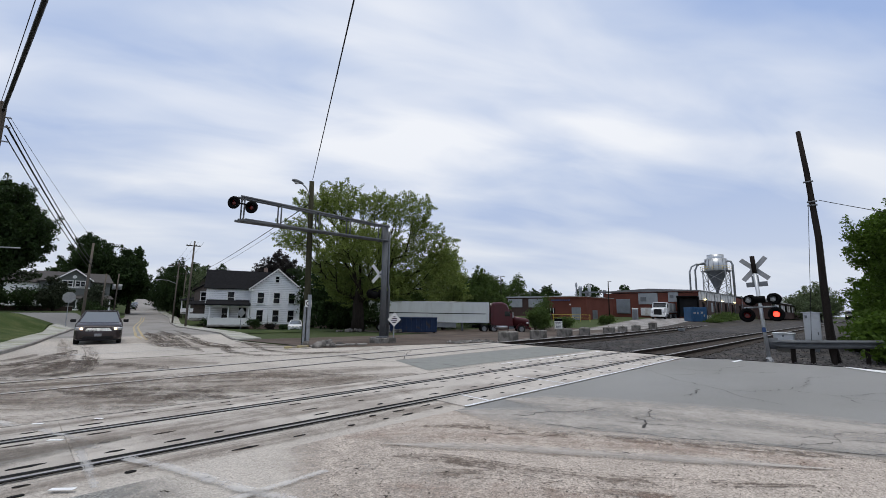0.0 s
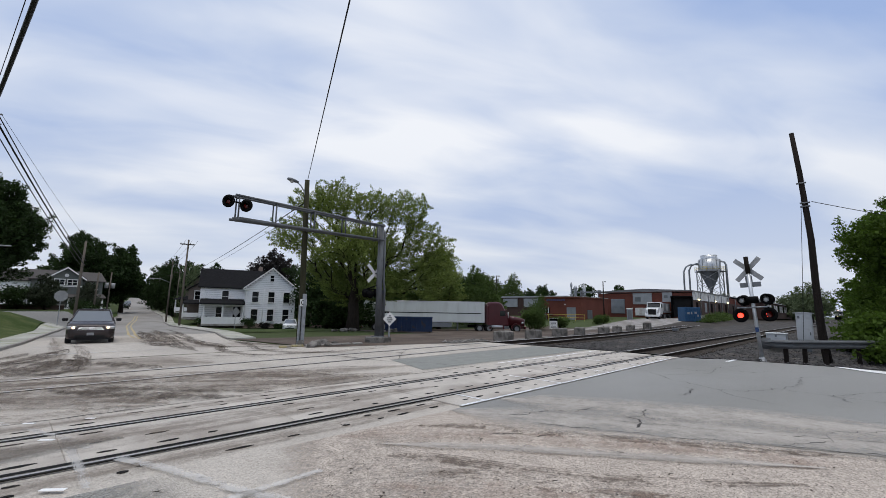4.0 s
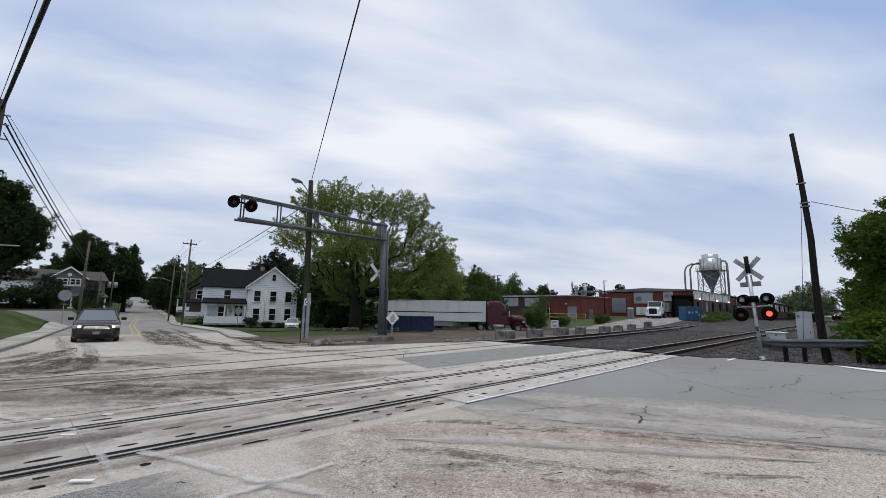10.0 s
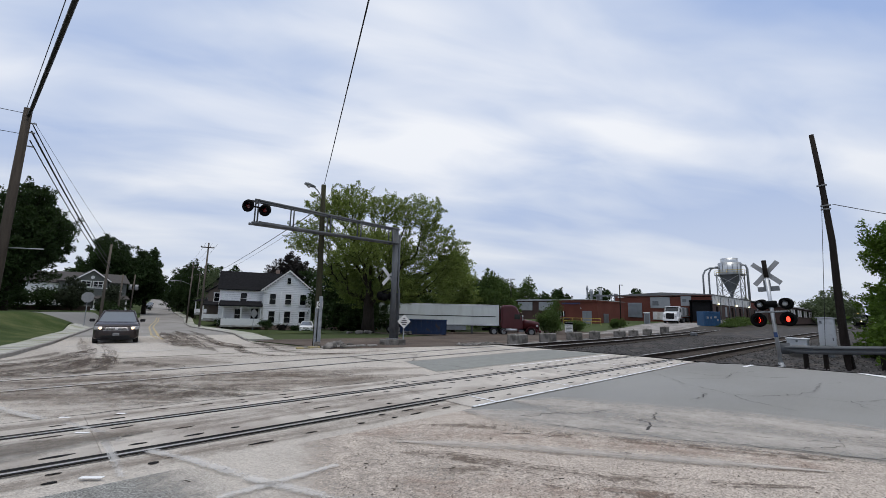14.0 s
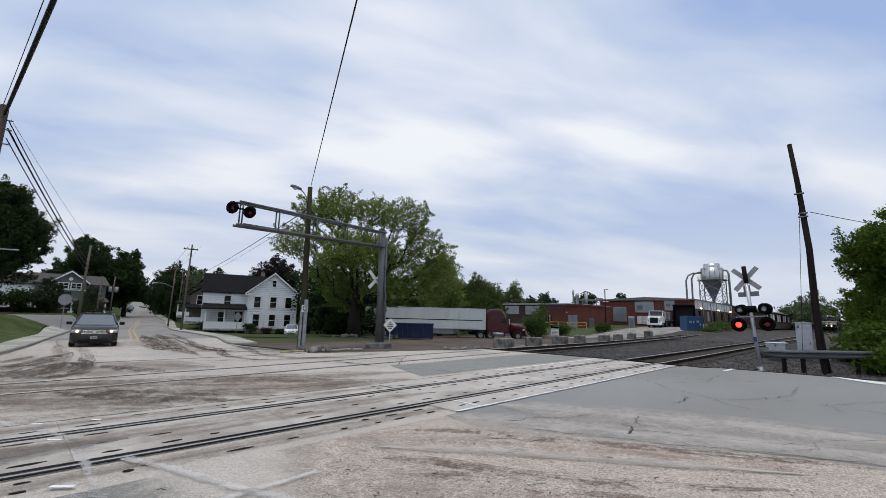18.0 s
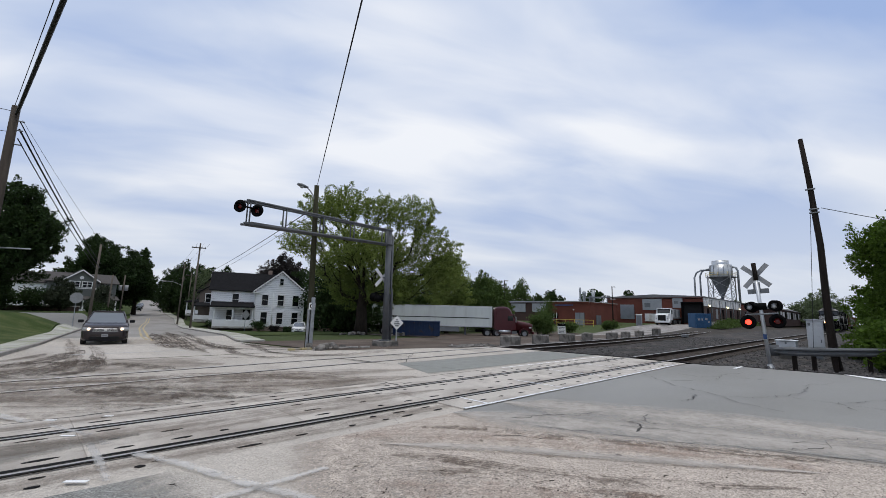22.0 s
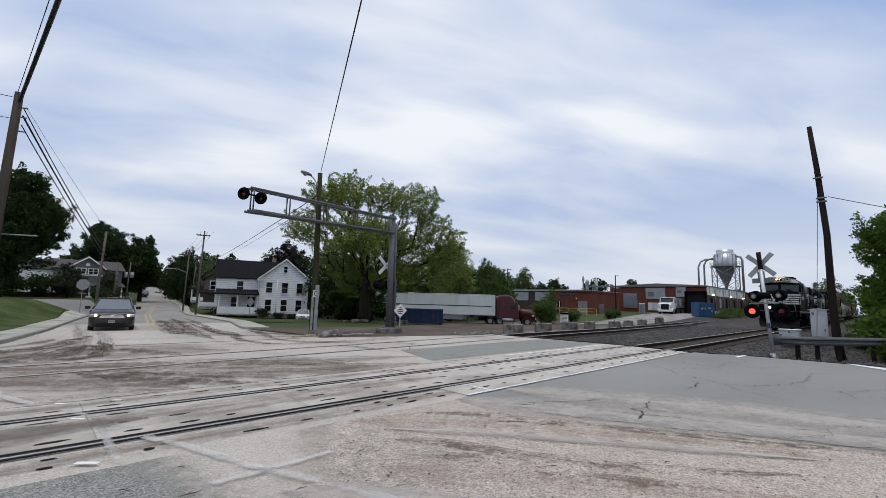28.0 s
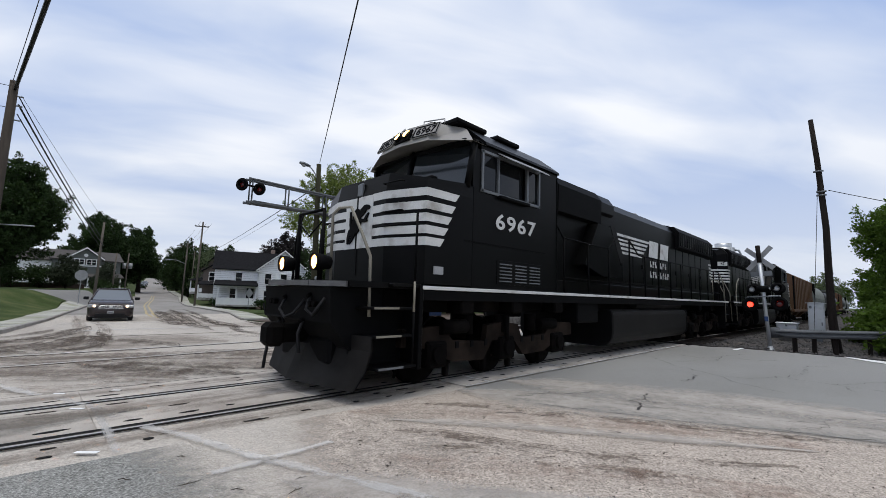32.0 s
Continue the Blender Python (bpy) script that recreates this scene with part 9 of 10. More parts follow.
    plow.add([(x + 0.03, y, z) for x, y, z in pts], [t[::-1] for t in q])
    part("snow_plow", plow, PLOW, L, "worn black steel snow plow")
    part("plow_brace", Geo().box((-2.0, 0, 0.65), (0.4, 1.6, 0.4), 0.05), BLACK, L)
    part("grab_iron", Geo().tube([(-2.2, -0.5, 0.9), (-2.26, -0.5, 1.0), (-2.2, -1.0, 1.03), (-2.14, -1.0, 0.93)], 0.015, 5), STEEL_DARK, L)
    cp = part("coupler", Geo().box((-2.3, 0, 0.88), (0.9, 0.22, 0.28), 0.05), UNDERFRAME, L)
    part("knuckle", Geo().box((-2.74, -0.05, 0.88), (0.28, 0.36, 0.36), 0.08), UNDERFRAME, cp)
    part("uncoupling_lever", Geo().tube([(-2.44, 1.1, 1.3), (-2.48, 0.9, 1.12), (-2.46, 0.3, 1.12), (-2.5, 0.1, 1.05)], 0.018, 5), BLACK, L)
    for pts in ([(-2.40, 0.30, 1.45), (-2.52, 0.25, 1.25), (-2.55, 0.0, 1.13), (-2.52, -0.25, 1.2), (-2.40, -0.35, 1.42)], [(-2.38, 0.45, 1.1), (-2.56, 0.48, 0.8), (-2.62, 0.45, 0.5), (-2.66, 0.4, 0.30)], [(-2.38, -0.3, 1.1), (-2.5, -0.38, 0.9), (-2.5, -0.45, 0.62)],
                [(-2.41, -0.55, 1.5), (-2.5, -0.6, 1.28), (-2.5, -0.8, 1.2), (-2.41, -0.98, 1.46)]):
        part("air_hose", Geo().tube(pts, 0.026, 7), PLASTIC, L)
        part("hose_fitting", Geo().cyl(pts[0], (pts[0][0] - 0.06, pts[0][1], pts[0][2] - 0.03), 0.035, n=8), UNDERFRAME, L)
    for y in (-0.75, -0.62, 0.62, 0.75):
        part("jumper_socket", Geo().cyl((-2.41, y, 1.36), (-2.48, y, 1.36), 0.045, n=10), UNDERFRAME, L)
    # nose
    nose = [(-1.02, -1.55), (-1.27, -0.78), (-1.27, 0.78), (-1.02, 1.55), (0.10, 1.55), (0.10, -1.55)]

    def at(z, k=1.0):
        return [(x, y, z) for x, y in nose]
    top = [(-0.98, -1.53, 3.46), (-1.20, -0.78, 3.62), (-1.20, 0.78, 3.62), (-0.98, 1.53, 3.46), (0.10, 1.53, 3.56), (0.10, -1.53, 3.56)]
    part("nose", Geo().loft([at(1.72), at(3.30), top]), LOCO_BLACK, L, "black painted nose")
    part("nose_door_gap", Geo().box((-1.275, 0.05, 2.7), (0.02, 0.05, 1.7)), GAP, L)
    stz = [3.22, 3.00, 2.80, 2.60, 2.41]

    def band(z0, z1, x_end, s):
        """One white stripe round half the nose and on to the cab side."""
        g = Geo()
        o = 0.008
        line = [(-1.27 - o, s * 0.42), (-1.27 - o, s * (0.78 + o * 0.3)), (-1.02 - o, s * (1.55 + o)), (x_end, s * (1.55 + o))]
        for (xa, ya), (xb, yb) in zip(line, line[1:]):
            sl = 0.10 if (xb, yb) == line[-1] else 0.0
            p = [(xa, ya, z0), (xb - sl, yb, z0), (xb, yb, z1), (xa, ya, z1)]
            g.add(p, [(0, 1, 2, 3) if s < 0 else (3, 2, 1, 0)])
        return g
    for i, z in enumerate(stz):
        for s in (-1, 1):
            part("white_stripe", band(z - 0.068, z + 0.068, -0.26 - 0.085 * i, s), LOCO_WHITE, L, "white stripe")
    part("emblem_panel", Geo().box((-1.278, 0.0, 2.81), (0.012, 0.86, 0.94), 0.003), LOCO_WHITE, L)
    horse_mark(L, Vector((-1.29, 0.02, 2.82)))
    part("nose_light", Geo().box((-1.26, 0.0, 3.42), (0.06, 0.16, 0.24), 0.02), STEEL_DARK, L)
    for y, z in ((-0.95, 2.68), (-0.95, 2.92), (-0.95, 3.42), (0.95, 2.9)):
        x = -1.25 + (abs(y) - 0.78) * 0.32
        part("grab_iron", Geo().tube([(x, y - 0.22 * 1, z), (x - 0.06, y - 0.22, z), (x - 0.10, y + 0.22, z), (x - 0.03, y + 0.22, z)], 0.014, 5), BLACK, L)
    # cab
    part("cab_body", Geo().box((1.55, 0, 2.62), (2.90, 3.10, 1.86), 0.02), LOCO_BLACK, L, "black painted cab")
    for s in (-1, 1):
        y = s * 1.52
        wl = Geo()
        wl.box((0.19, y, 3.98), (0.22, 0.06, 0.90)).box((2.62, y, 3.98), (0.78, 0.06, 0.90)).box((1.25, y, 4.34), (2.3, 0.06, 0.16)).box((1.27, y, 3.52), (1.95, 0.06, 0.06))
        part("cab_side", wl, LOCO_BLACK, L)
        fr = Geo()
        fr.box((0.33, y + s * 0.035, 3.87), (0.05, 0.05, 0.80)).box((2.22, y + s * 0.035, 3.87), (0.06, 0.05, 0.80)).box((1.27, y + s * 0.035, 4.25), (1.95, 0.05, 0.05)).box((1.27, y + s * 0.035, 3.50), (1.95, 0.05, 0.05)).box((1.78, y + s * 0.035, 3.87), (0.07, 0.05, 0.76)).box((0.82, y + s * 0.03, 3.87), (0.04, 0.04, 0.76))
        wf = part("side_window", fr, STEEL_DARK, L, "dark metal sliding window frame")
        part("pane", Geo().box((0.57, y, 3.87), (0.44, 0.02, 0.72)), PANE, wf)
        part("pane", Geo().box((2.0, y, 3.87), (0.38, 0.02, 0.72)), PANE, wf)
        part("pane", Geo().box((1.3, y - s * 0.05, 3.87), (0.95, 0.02, 0.72)), PANE, wf)
        part("window_awning", Geo().add([(0.78, y + s * 0.05, 4.33), (2.2, y + s * 0.05, 4.33), (2.2, y + s * 0.32, 4.16), (0.78, y + s * 0.32, 4.16), (0.78, y + s * 0.05, 4.31), (2.2, y + s * 0.05, 4.31), (2.2, y + s * 0.32, 4.14), (0.78, y + s * 0.32, 4.14)], [(0, 1, 2, 3), (7, 6, 5, 4), (3, 2, 6, 7), (0, 3, 7, 4), (1, 5, 6, 2)]), SIGN_BACK, L, "folded-out grey awning")
        part("arm_rest", Geo().box((1.3, y + s * 0.06, 3.46), (1.0, 0.12, 0.06), 0.02), BLACK, L)
        lv = part("louvre_panel", Geo().box((1.58, s * 1.555, 2.02), (1.52, 0.015, 0.46), 0.004), LOCO_BLACK, L)
        g = Geo()
        for bx in (1.08, 1.58, 2.08):
            for k in range(6):
                g.box((bx, s * 1.568, 1.85 + 0.065 * k), (0.38, 0.03, 0.022), 0.004)
        part("louvres", g, STEEL_DARK, lv)
        part("panel_seam", Geo().box((1.2, s * 1.556, 2.52), (2.6, 0.012, 0.02)), BLACK, L)
        part("panel_seam", Geo().box((2.98, s * 1.556, 3.0), (0.03, 0.012, 2.6)), BLACK, L)
        part("data_plate", Geo().box((-0.72, s * 1.556, 1.95), (0.22, 0.012, 0.13)), SIGN_BACK, L)
    part("cab_rear_wall", Geo().box((2.97, 0, 3.95), (0.06, 3.04, 0.95)), LOCO_BLACK, L)
    part("cab_inside", Geo().box((2.6, 0, 3.8), (0.6, 2.9, 0.7)), DARK_IN, L)
    part("cab_number", text_mesh(number, 0.41, Matrix.Translation((1.42, -1.562, 2.97)) @ pose(0, 0, 0, 90, 0, 0), width=1.5, spacing=1.14), LOCO_WHITE, L, "white painted road number")
    # windscreen and brow
    ws = Geo()
    for s in (-1, 1):
        ws.add([(-0.22, s * 0.10, 3.60), (-0.02, s * 1.50, 3.55), (0.20, s * 1.48, 4.42), (0.0, s * 0.10, 4.45)], [(0, 1, 2, 3) if s > 0 else (3, 2, 1, 0)])
    part("windscreen", ws, CAR_GLASS, L, "dark windscreen")
    part("windscreen_post", Geo().tube([(-0.25, 0, 3.6), (-0.02, 0, 4.45)], 0.05, 6), LOCO_BLACK, L)
    for s in (-1, 1):
        part("windscreen_post", Geo().tube([(-0.02, s * 1.5, 3.5), (0.18, s * 1.5, 4.42)], 0.07, 6), LOCO_BLACK, L)
        part("wiper", Geo().tube([(-0.2, s * 0.9, 3.62), (-0.22, s * 0.4, 3.85)], 0.015, 5), BLACK, L)
    part("wiper_motor", Geo().box((-0.25, -0.75, 3.70), (0.18, 0.3, 0.14), 0.03), BLACK, L)
    brow = Geo()
    lo = [(0.0, -1.60, 4.36), (-0.35, -0.75, 4.46), (-0.42, 0.0, 4.48), (-0.35, 0.75, 4.46), (0.0, 1.60, 4.36)]
    hi = [(0.40, -1.06, 4.84), (-0.12, -0.62, 4.92), (-0.18, 0.0, 4.94), (-0.12, 0.62, 4.92), (0.40, 1.06, 4.84)]
    bk = [(x + 0.45, y * 0.98, z + 0.01) for x, y, z in lo]
    brow.add(lo + hi + bk, [(i + 5, i + 6, i + 1, i) for i in range(4)] + [(i, i + 1, i + 11, i + 10) for i in range(4)])
    part("brow", brow, LOCO_GREY, L, "dusty pale headlight brow")
    part("cab_roof", Geo().loft([[(x, y, z) for y, z in ((-1.60, 4.38), (-1.58, 4.44), (-1.06, 4.86), (-0.6, 4.93), (0.6, 4.93), (1.06, 4.86), (1.58, 4.44), (1.60, 4.38))] for x in (0.38, 1.5, 3.02)]), LOCO_BLACK, L)
    part("roof_front", Geo().add([(0.40, -1.06, 4.86), (-0.12, -0.62, 4.935), (-0.12, 0.62, 4.935), (0.40, 1.06, 4.86)], [(0, 3, 2, 1)]), LOCO_BLACK, L)
    part("roof_eave", Geo().box((0.2, 0, 4.40), (0.5, 2.9, 0.05)), LOCO_BLACK, L)
    for x, y, w in ((0.55, -0.75, 0.9), (1.75, -0.75, 0.8), (0.6, 0.6, 1.0)):
        part("roof_unit", Geo().box((x, y, 4.93), (w, 0.7, 0.10), 0.03), BLACK, L)
        part("roof_unit_grille", Geo().box((x, y, 4.985), (w * 0.9, 0.6, 0.03), 0.01), BLACK, L)
    for s in (-1, 1):
        part("roof_grab", Geo().tube([(-0.05, s * 0.3, 4.93), (-0.05, s * 0.3, 5.04), (0.1, s * 0.75, 5.03), (0.1, s * 0.75, 4.92)], 0.014, 5), SIGN_BACK, L)

    def on_brow(y, t, off):
        """A place and turn on the leaning brow face."""
        s = 1 if y >= 0 else -1
        f = min(1.0, abs(y) / 0.68)
        x = -0.30 + 0.06 * f
        return Matrix.Translation((x - off + 0.0, y, 4.70)) @ pose(0, 0, 0, 0, 0, -90 - s * (7 if abs(y) < 0.3 else 9)) @ pose(0, 0, 0, 90 - 27, 0, 0)
    part("lamp_plate", Geo().box((0, 0, 0), (0.50, 0.27, 0.05), 0.024, m=on_brow(0.0, 0, 0.02)), BLACK, L, "dark oval plate round the headlamps")
    for y in (0.12, -0.12):
        m = on_brow(y * 0.1, 0, 0.02) @ Matrix.Translation((-y, 0, 0.02)) @ Matrix.Diagonal((0.82, 0.82, 0.7, 1))
        hl = part("headlight", Geo().lathe([(0.12, -0.02), (0.13, 0.10), (0.11, 0.10)], 18, m), BLACK, L)
        part("lens", Geo().lathe([(0.112, 0.09), (0.10, 0.05), (0.05, 0.0)] if lit else [(0, 0.09), (0.07, 0.085), (0.112, 0.07)], 18, m), LAMP_LIT if lit else CLEAR_LENS, hl, "lit warm headlamp" if lit else "clear headlamp")
        if lit:
            part("filament", Geo().lathe([(0.052, 0.001), (0, 0.0)], 12, m), LAMP_CORE, hl, "glaring white lamp core")
    for s in (-1, 1):
        m = on_brow(s * 0.62, 0, 0.012) @ pose(0, 0, 0, 0, 0, s * 0)
        nb = part("number_board", Geo().box((0, 0, 0.006), (0.62, 0.30, 0.03), 0.008, m=m), LOCO_GREY, L)
        rim = Geo(m)
        for yy in (-0.13, 0.13):
            rim.box((0, yy, 0.026), (0.60, 0.025, 0.014), 0.004)
        for xx in (-0.29, 0.29):
            rim.box((xx, 0, 0.026), (0.025, 0.26, 0.014), 0.004)
        part("board_rim", rim, BLACK, nb)
        part("board_number", text_mesh(board, 0.24, m @ Matrix.Translation((0, -0.005, 0.026))), BLACK, nb)
    # long hood
    H = 1.08
    part("long_hood", Geo().loft([[(x, y, z) for y, z in ((-H, 1.71), (-H, 4.28), (-H + 0.22, 4.56), (H - 0.22, 4.56), (H, 4.28), (H, 1.71))] for x in (3.0, 10, 18.0)]), LOCO_BLACK, L, "black long hood")
    part("hood_roof", Geo().box((10.8, 0, 4.58), (14.0, 1.5, 0.06), 0.01), BLACK, L)
    for s in (-1, 1):
        part("clean_air_room", Geo().prism([(s * H, 3.66), (s * 1.22, 3.70), (s * 1.24, 4.36), (s * 1.06, 4.60), (s * 0.6, 4.62), (s * 0.6, 3.66)], "x", 3.62, 5.95), BLACK, L, "dark louvred dynamic brake housing")
        part("brake_flare", Geo().prism([(s * H, 4.02), (s * 1.18, 4.08), (s * 1.18, 4.36), (s * 1.02, 4.60), (s * 0.6, 4.64), (s * 0.6, 4.0)], "x", 5.97, 6.9), LOCO_BLACK, L)
        part("radiator", Geo().prism([(s * H, 3.62), (s * 1.22, 3.74), (s * 1.24, 4.34), (s * 1.04, 4.57), (s * 0.6, 4.60), (s * 0.6, 3.6)], "x", 12.8, 17.8), BLACK, L, "dark radiator intake")
        for k in range(16):
            part("screen_bar", Geo().box((13.0 + 0.31 * k, s * 1.235, 4.05), (0.05, 0.02, 0.5)), LOCO_BLACK, L)
        part("rear_cab_recess", Geo().box((3.25, s * (H + 0.01), 3.4), (0.55, 0.06, 1.1), 0.01), GAP, L)
        part("intake_duct", Geo().prism([(4.6, 2.45), (5.4, 3.62), (6.15, 3.62), (6.9, 2.45), (6.6, 2.2), (5.6, 2.2)], "y", s * H, s * (H + 0.32)) if s > 0 else Geo().prism([(4.6, 2.45), (5.4, 3.62), (6.15, 3.62), (6.9, 2.45), (6.6, 2.2), (5.6, 2.2)], "y", -(H + 0.32), -H), LOCO_BLACK, L, "bulged blower duct")
        # paler plate: the sky's gloss on the sloping duct, put into its colour
        part("duct_flank", Geo().prism([(6.2, 3.66), (6.5, 3.66), (7.15, 2.75), (6.88, 2.62)], "y", s * (H + 0.02) if s > 0 else -(H + 0.30), s * (H + 0.30) if s > 0 else -(H + 0.02)), TANK_GREY, L, "paler duct flank with sky gloss put into its colour")
        for k in range(12):
            x = 7.2 + 0.86 * k
            part("engine_door", Geo().box((x, s * (H + 0.006), 2.9), (0.80, 0.025, 1.5), 0.008), LOCO_BLACK, L)
            if k % 2 == 0:
                part("door_latch", Geo().box((x + 0.32, s * (H + 0.03), 2.7), (0.05, 0.03, 0.14), 0.008), BLACK, L)
        part("hood_base", Geo().box((10.5, s * (H + 0.06), 1.86), (14.4, 0.16, 0.30), 0.02), LOCO_BLACK, L)
    # side marks: stripes, two bold slanted shapes and two lines of bars
    m = Matrix() if side < 0 else Matrix.Translation((9.6, 0, 0)) @ pose(0, 0, 0, 0, 0, 180) @ Matrix.Translation((-9.6, 0, 0))
    y = -H - 0.03
    for i in range(5):
        x0, x1, z = 7.0 + 0.10 * i, 9.95 - 0.16 * i, 3.62 - 0.135 * i
        part("side_stripe", Geo().prism([(x0, z), (x1, z), (x1 - 0.1, z - 0.075), (x0 + 0.05, z - 0.075)], "y", y - 0.008, y, m=m), LOCO_WHITE, L, "white stripe")
    for x0 in (9.95, 11.05):
        part("side_mark", Geo().prism([(x0 - 0.10, 3.10), (x0 + 0.75, 3.10), (x0 + 0.85, 3.68), (x0, 3.68)], "y", y - 0.008, y, m=m), LOCO_WHITE, L, "bold white slanted block")
    for z, ws_ in ((2.86, (0.16, 0.18, 0.16, 0.14, 0.17, 0.12, 0.16)), (2.50, (0.15, 0.18, 0.16, 0.15, 0.17, 0.13, 0.16, 0.16))):
        for k, w in enumerate(ws_):
            x = 10.0 + 0.25 * k
            part("lettering_bar", Geo().box((x, y - 0.004, z), (w * 0.35, 0.008, 0.22), m=m).box((x + w * 0.42, y - 0.004, z + (0.06 if k % 2 else -0.06)), (w * 0.42, 0.008, 0.10), m=m), LOCO_WHITE, L)
    # roof gear
    for x in (7.6, 9.0):
        part("exhaust_hatch", Geo().box((x, 0, 4.62), (1.0, 1.0, 0.12), 0.03), BLACK, L)
    for x in (13.5, 15.1, 16.7, 4.4, 5.4):
        part("roof_fan", Geo().lathe([(0.70, 4.55), (0.72, 4.70), (0.60, 4.74), (0, 4.75)], 20, Matrix.Translation((x, 0, 0))), BLACK, L)
    part("horn", Geo().lathe([(0.03, 0), (0.035, 0.3), (0.10, 0.42)], 10, Matrix.Translation((10.6, 0, 4.78)) @ pose(0, 0, 0, 0, -90, 0)), SIGN_BACK, L)
    part("exhaust_stack", Geo().lathe([(0.28, 4.55), (0.3, 4.9), (0.24, 4.92), (0.22, 4.7)], 14, Matrix.Translation((11.0, 0, 0))), SIGN_BACK, L)
    # handrails
    for s in (-1, 1):
        part("hand_rail", Geo().tube([(3.0, s * 1.5, 3.3), (3.35, s * 1.5, 2.98), (5.8, s * 1.5, 2.95), (6.3, s * 1.5, 3.35), (7.2, s * 1.5, 3.35), (7.9, s * 1.5, 2.96), (17.6, s * 1.5, 3.0)], 0.02, 6), BLACK, L)
        part("lower_rail", Geo().tube([(3.4, s * 1.5, 2.05), (17.6, s * 1.5, 2.05)], 0.015, 5), BLACK, L)
        for x in (3.4, 4.6, 5.8, 7.2, 8.4, 9.6, 10.8, 12.0, 13.2, 14.4, 15.6, 16.6, 17.6):
            part("stanchion", Geo().cyl((x, s * 1.51, 1.62), (x, s * 1.5, 3.35 if 6.2 < x < 7.3 else 2.98), 0.024, n=6), BLACK, L)
    # rear end
    ends = [(-H, 1.72), (-H, 4.28), (-H + 0.22, 4.56), (H - 0.22, 4.56), (H, 4.28), (H, 1.72)]
    part("rear_hood_end", Geo().loft([[(18.0, y, z) for y, z in ends], [(18.35, y * 0.6, z * 0.97 + 0.05) for y, z in ends]]), LOCO_BLACK, L)
    for s in (-1, 1):
        for i in range(5):
            z = 3.34 - 0.155 * i
            g = Geo()
            line = [(17.55 + 0.04 * i, s * (H + 0.012)), (18.004, s * (H + 0.012)), (18.362, s * (H * 0.6 + 0.008)), (18.362, s * 0.16)]
            for (xa, ya), (xb, yb) in zip(line, line[1:]):
                g.add([(xa, ya, z), (xb, yb, z), (xb, yb, z + 0.085), (xa, ya, z + 0.085)], [(0, 1, 2, 3)])
            part("rear_stripe", g, LOCO_WHITE, L, "white stripe round the hood end")
        m = Matrix.Translation((18.19, s * 0.875, 3.72)) @ pose(0, 0, 0, 0, 0, 90 - s * -40 if s > 0 else 40) @ pose(0, 0, 0, 90, 0, 0)
        rb = part("rear_number_board", Geo().box((0, 0, 0), (0.50, 0.22, 0.03), 0.008, m=m), LOCO_WHITE, L, "pale number board")
        part("rear_board_number", text_mesh(board, 0.2, m @ Matrix.Translation((0, 0, 0.02))), BLACK, rb)
        part("rear_step", Geo().box((18.75, s * 1.30, 1.05), (0.7, 0.46, 0.04), 0.01), BLACK, L)
        part("rear_step", Geo().box((18.75, s * 1.30, 0.55), (0.7, 0.46, 0.04), 0.01), BLACK, L)
        part("rear_step_well", Geo().box((18.38, s * 1.28, 1.02), (0.05, 0.5, 1.25), 0.01), BLACK, L)
        part("rear_hand_rail", Geo().tube([(17.7, s * 1.5, 2.95), (18.2, s * 1.5, 2.7), (18.5, s * 1.5, 2.2), (18.55, s * 1.52, 0.7)], 0.022, 6), HANDRAIL_TAN, L, "yellowed handrail")
        part("rear_hand_rail", Geo().tube([(19.1, s * 0.6, 1.7), (19.1, s * 0.6, 2.75), (19.1, s * 1.1, 2.7), (19.1, s * 1.35, 2.1), (19.1, s * 1.4, 0.7)], 0.022, 6), HANDRAIL_TAN, L)
    part("rear_bulkhead", Geo().box((19.15, 0, 1.25), (0.12, 2.6, 0.85), 0.02), BLACK, L)
    part("rear_coupler", Geo().box((19.4, 0, 0.88), (0.9, 0.24, 0.3), 0.05), UNDERFRAME, L)
    # under the frame
    tank = [(1.48, 1.14), (1.46, 1.24), (1.38, 1.30), (-1.38, 1.30), (-1.46, 1.24), (-1.48, 1.14), (-1.48, 0.66), (-1.45, 0.52), (-1.37, 0.40), (-1.26, 0.33), (-1.12, 0.30), (1.12, 0.30), (1.26, 0.33), (1.37, 0.40), (1.45, 0.52), (1.48, 0.66)]
    part("fuel_tank", Geo().prism(tank, "x", 6.0, 12.6), TANK_GREY, L, "grimy dark fuel tank")
    for x in (6.02, 12.58):
        part("tank_band", Geo().prism([(a * 1.01, 0.79 + (b - 0.79) * 1.02) for a, b in tank], "x", x - 0.05, x + 0.05), BLACK, L)
    for s in (-1, 1):
        part("air_reservoir", Geo().cyl((8.0, s * 1.22, 1.45), (12.3, s * 1.22, 1.45), 0.17, n=14), TANK_GREY, L)
        part("battery_box", Geo().box((4.7, s * 1.2, 1.25), (1.1, 0.5, 0.55), 0.03), BLACK, L)
        for x in (0.1, 1.6, 3.2, 14.4, 16.2):
            part("frame_bracket", Geo().box((x, s * 1.3, 1.38), (0.35, 0.4, 0.3), 0.03), UNDERFRAME, L)
    sets = bogie(L, 1.45, (-0.45, 1.5, 3.45)) + bogie(L, 15.6, (13.7, 15.6, 17.5))
    return L, sets


LEAD, LEAD_WHEELS = locomotive("black diesel locomotive with white nose stripes and lit headlamps", "6967", "6967", True)
SECOND, SECOND_WHEELS = locomotive("second black diesel locomotive coupled long hood first with white stripes", "47", "47", False, 1)


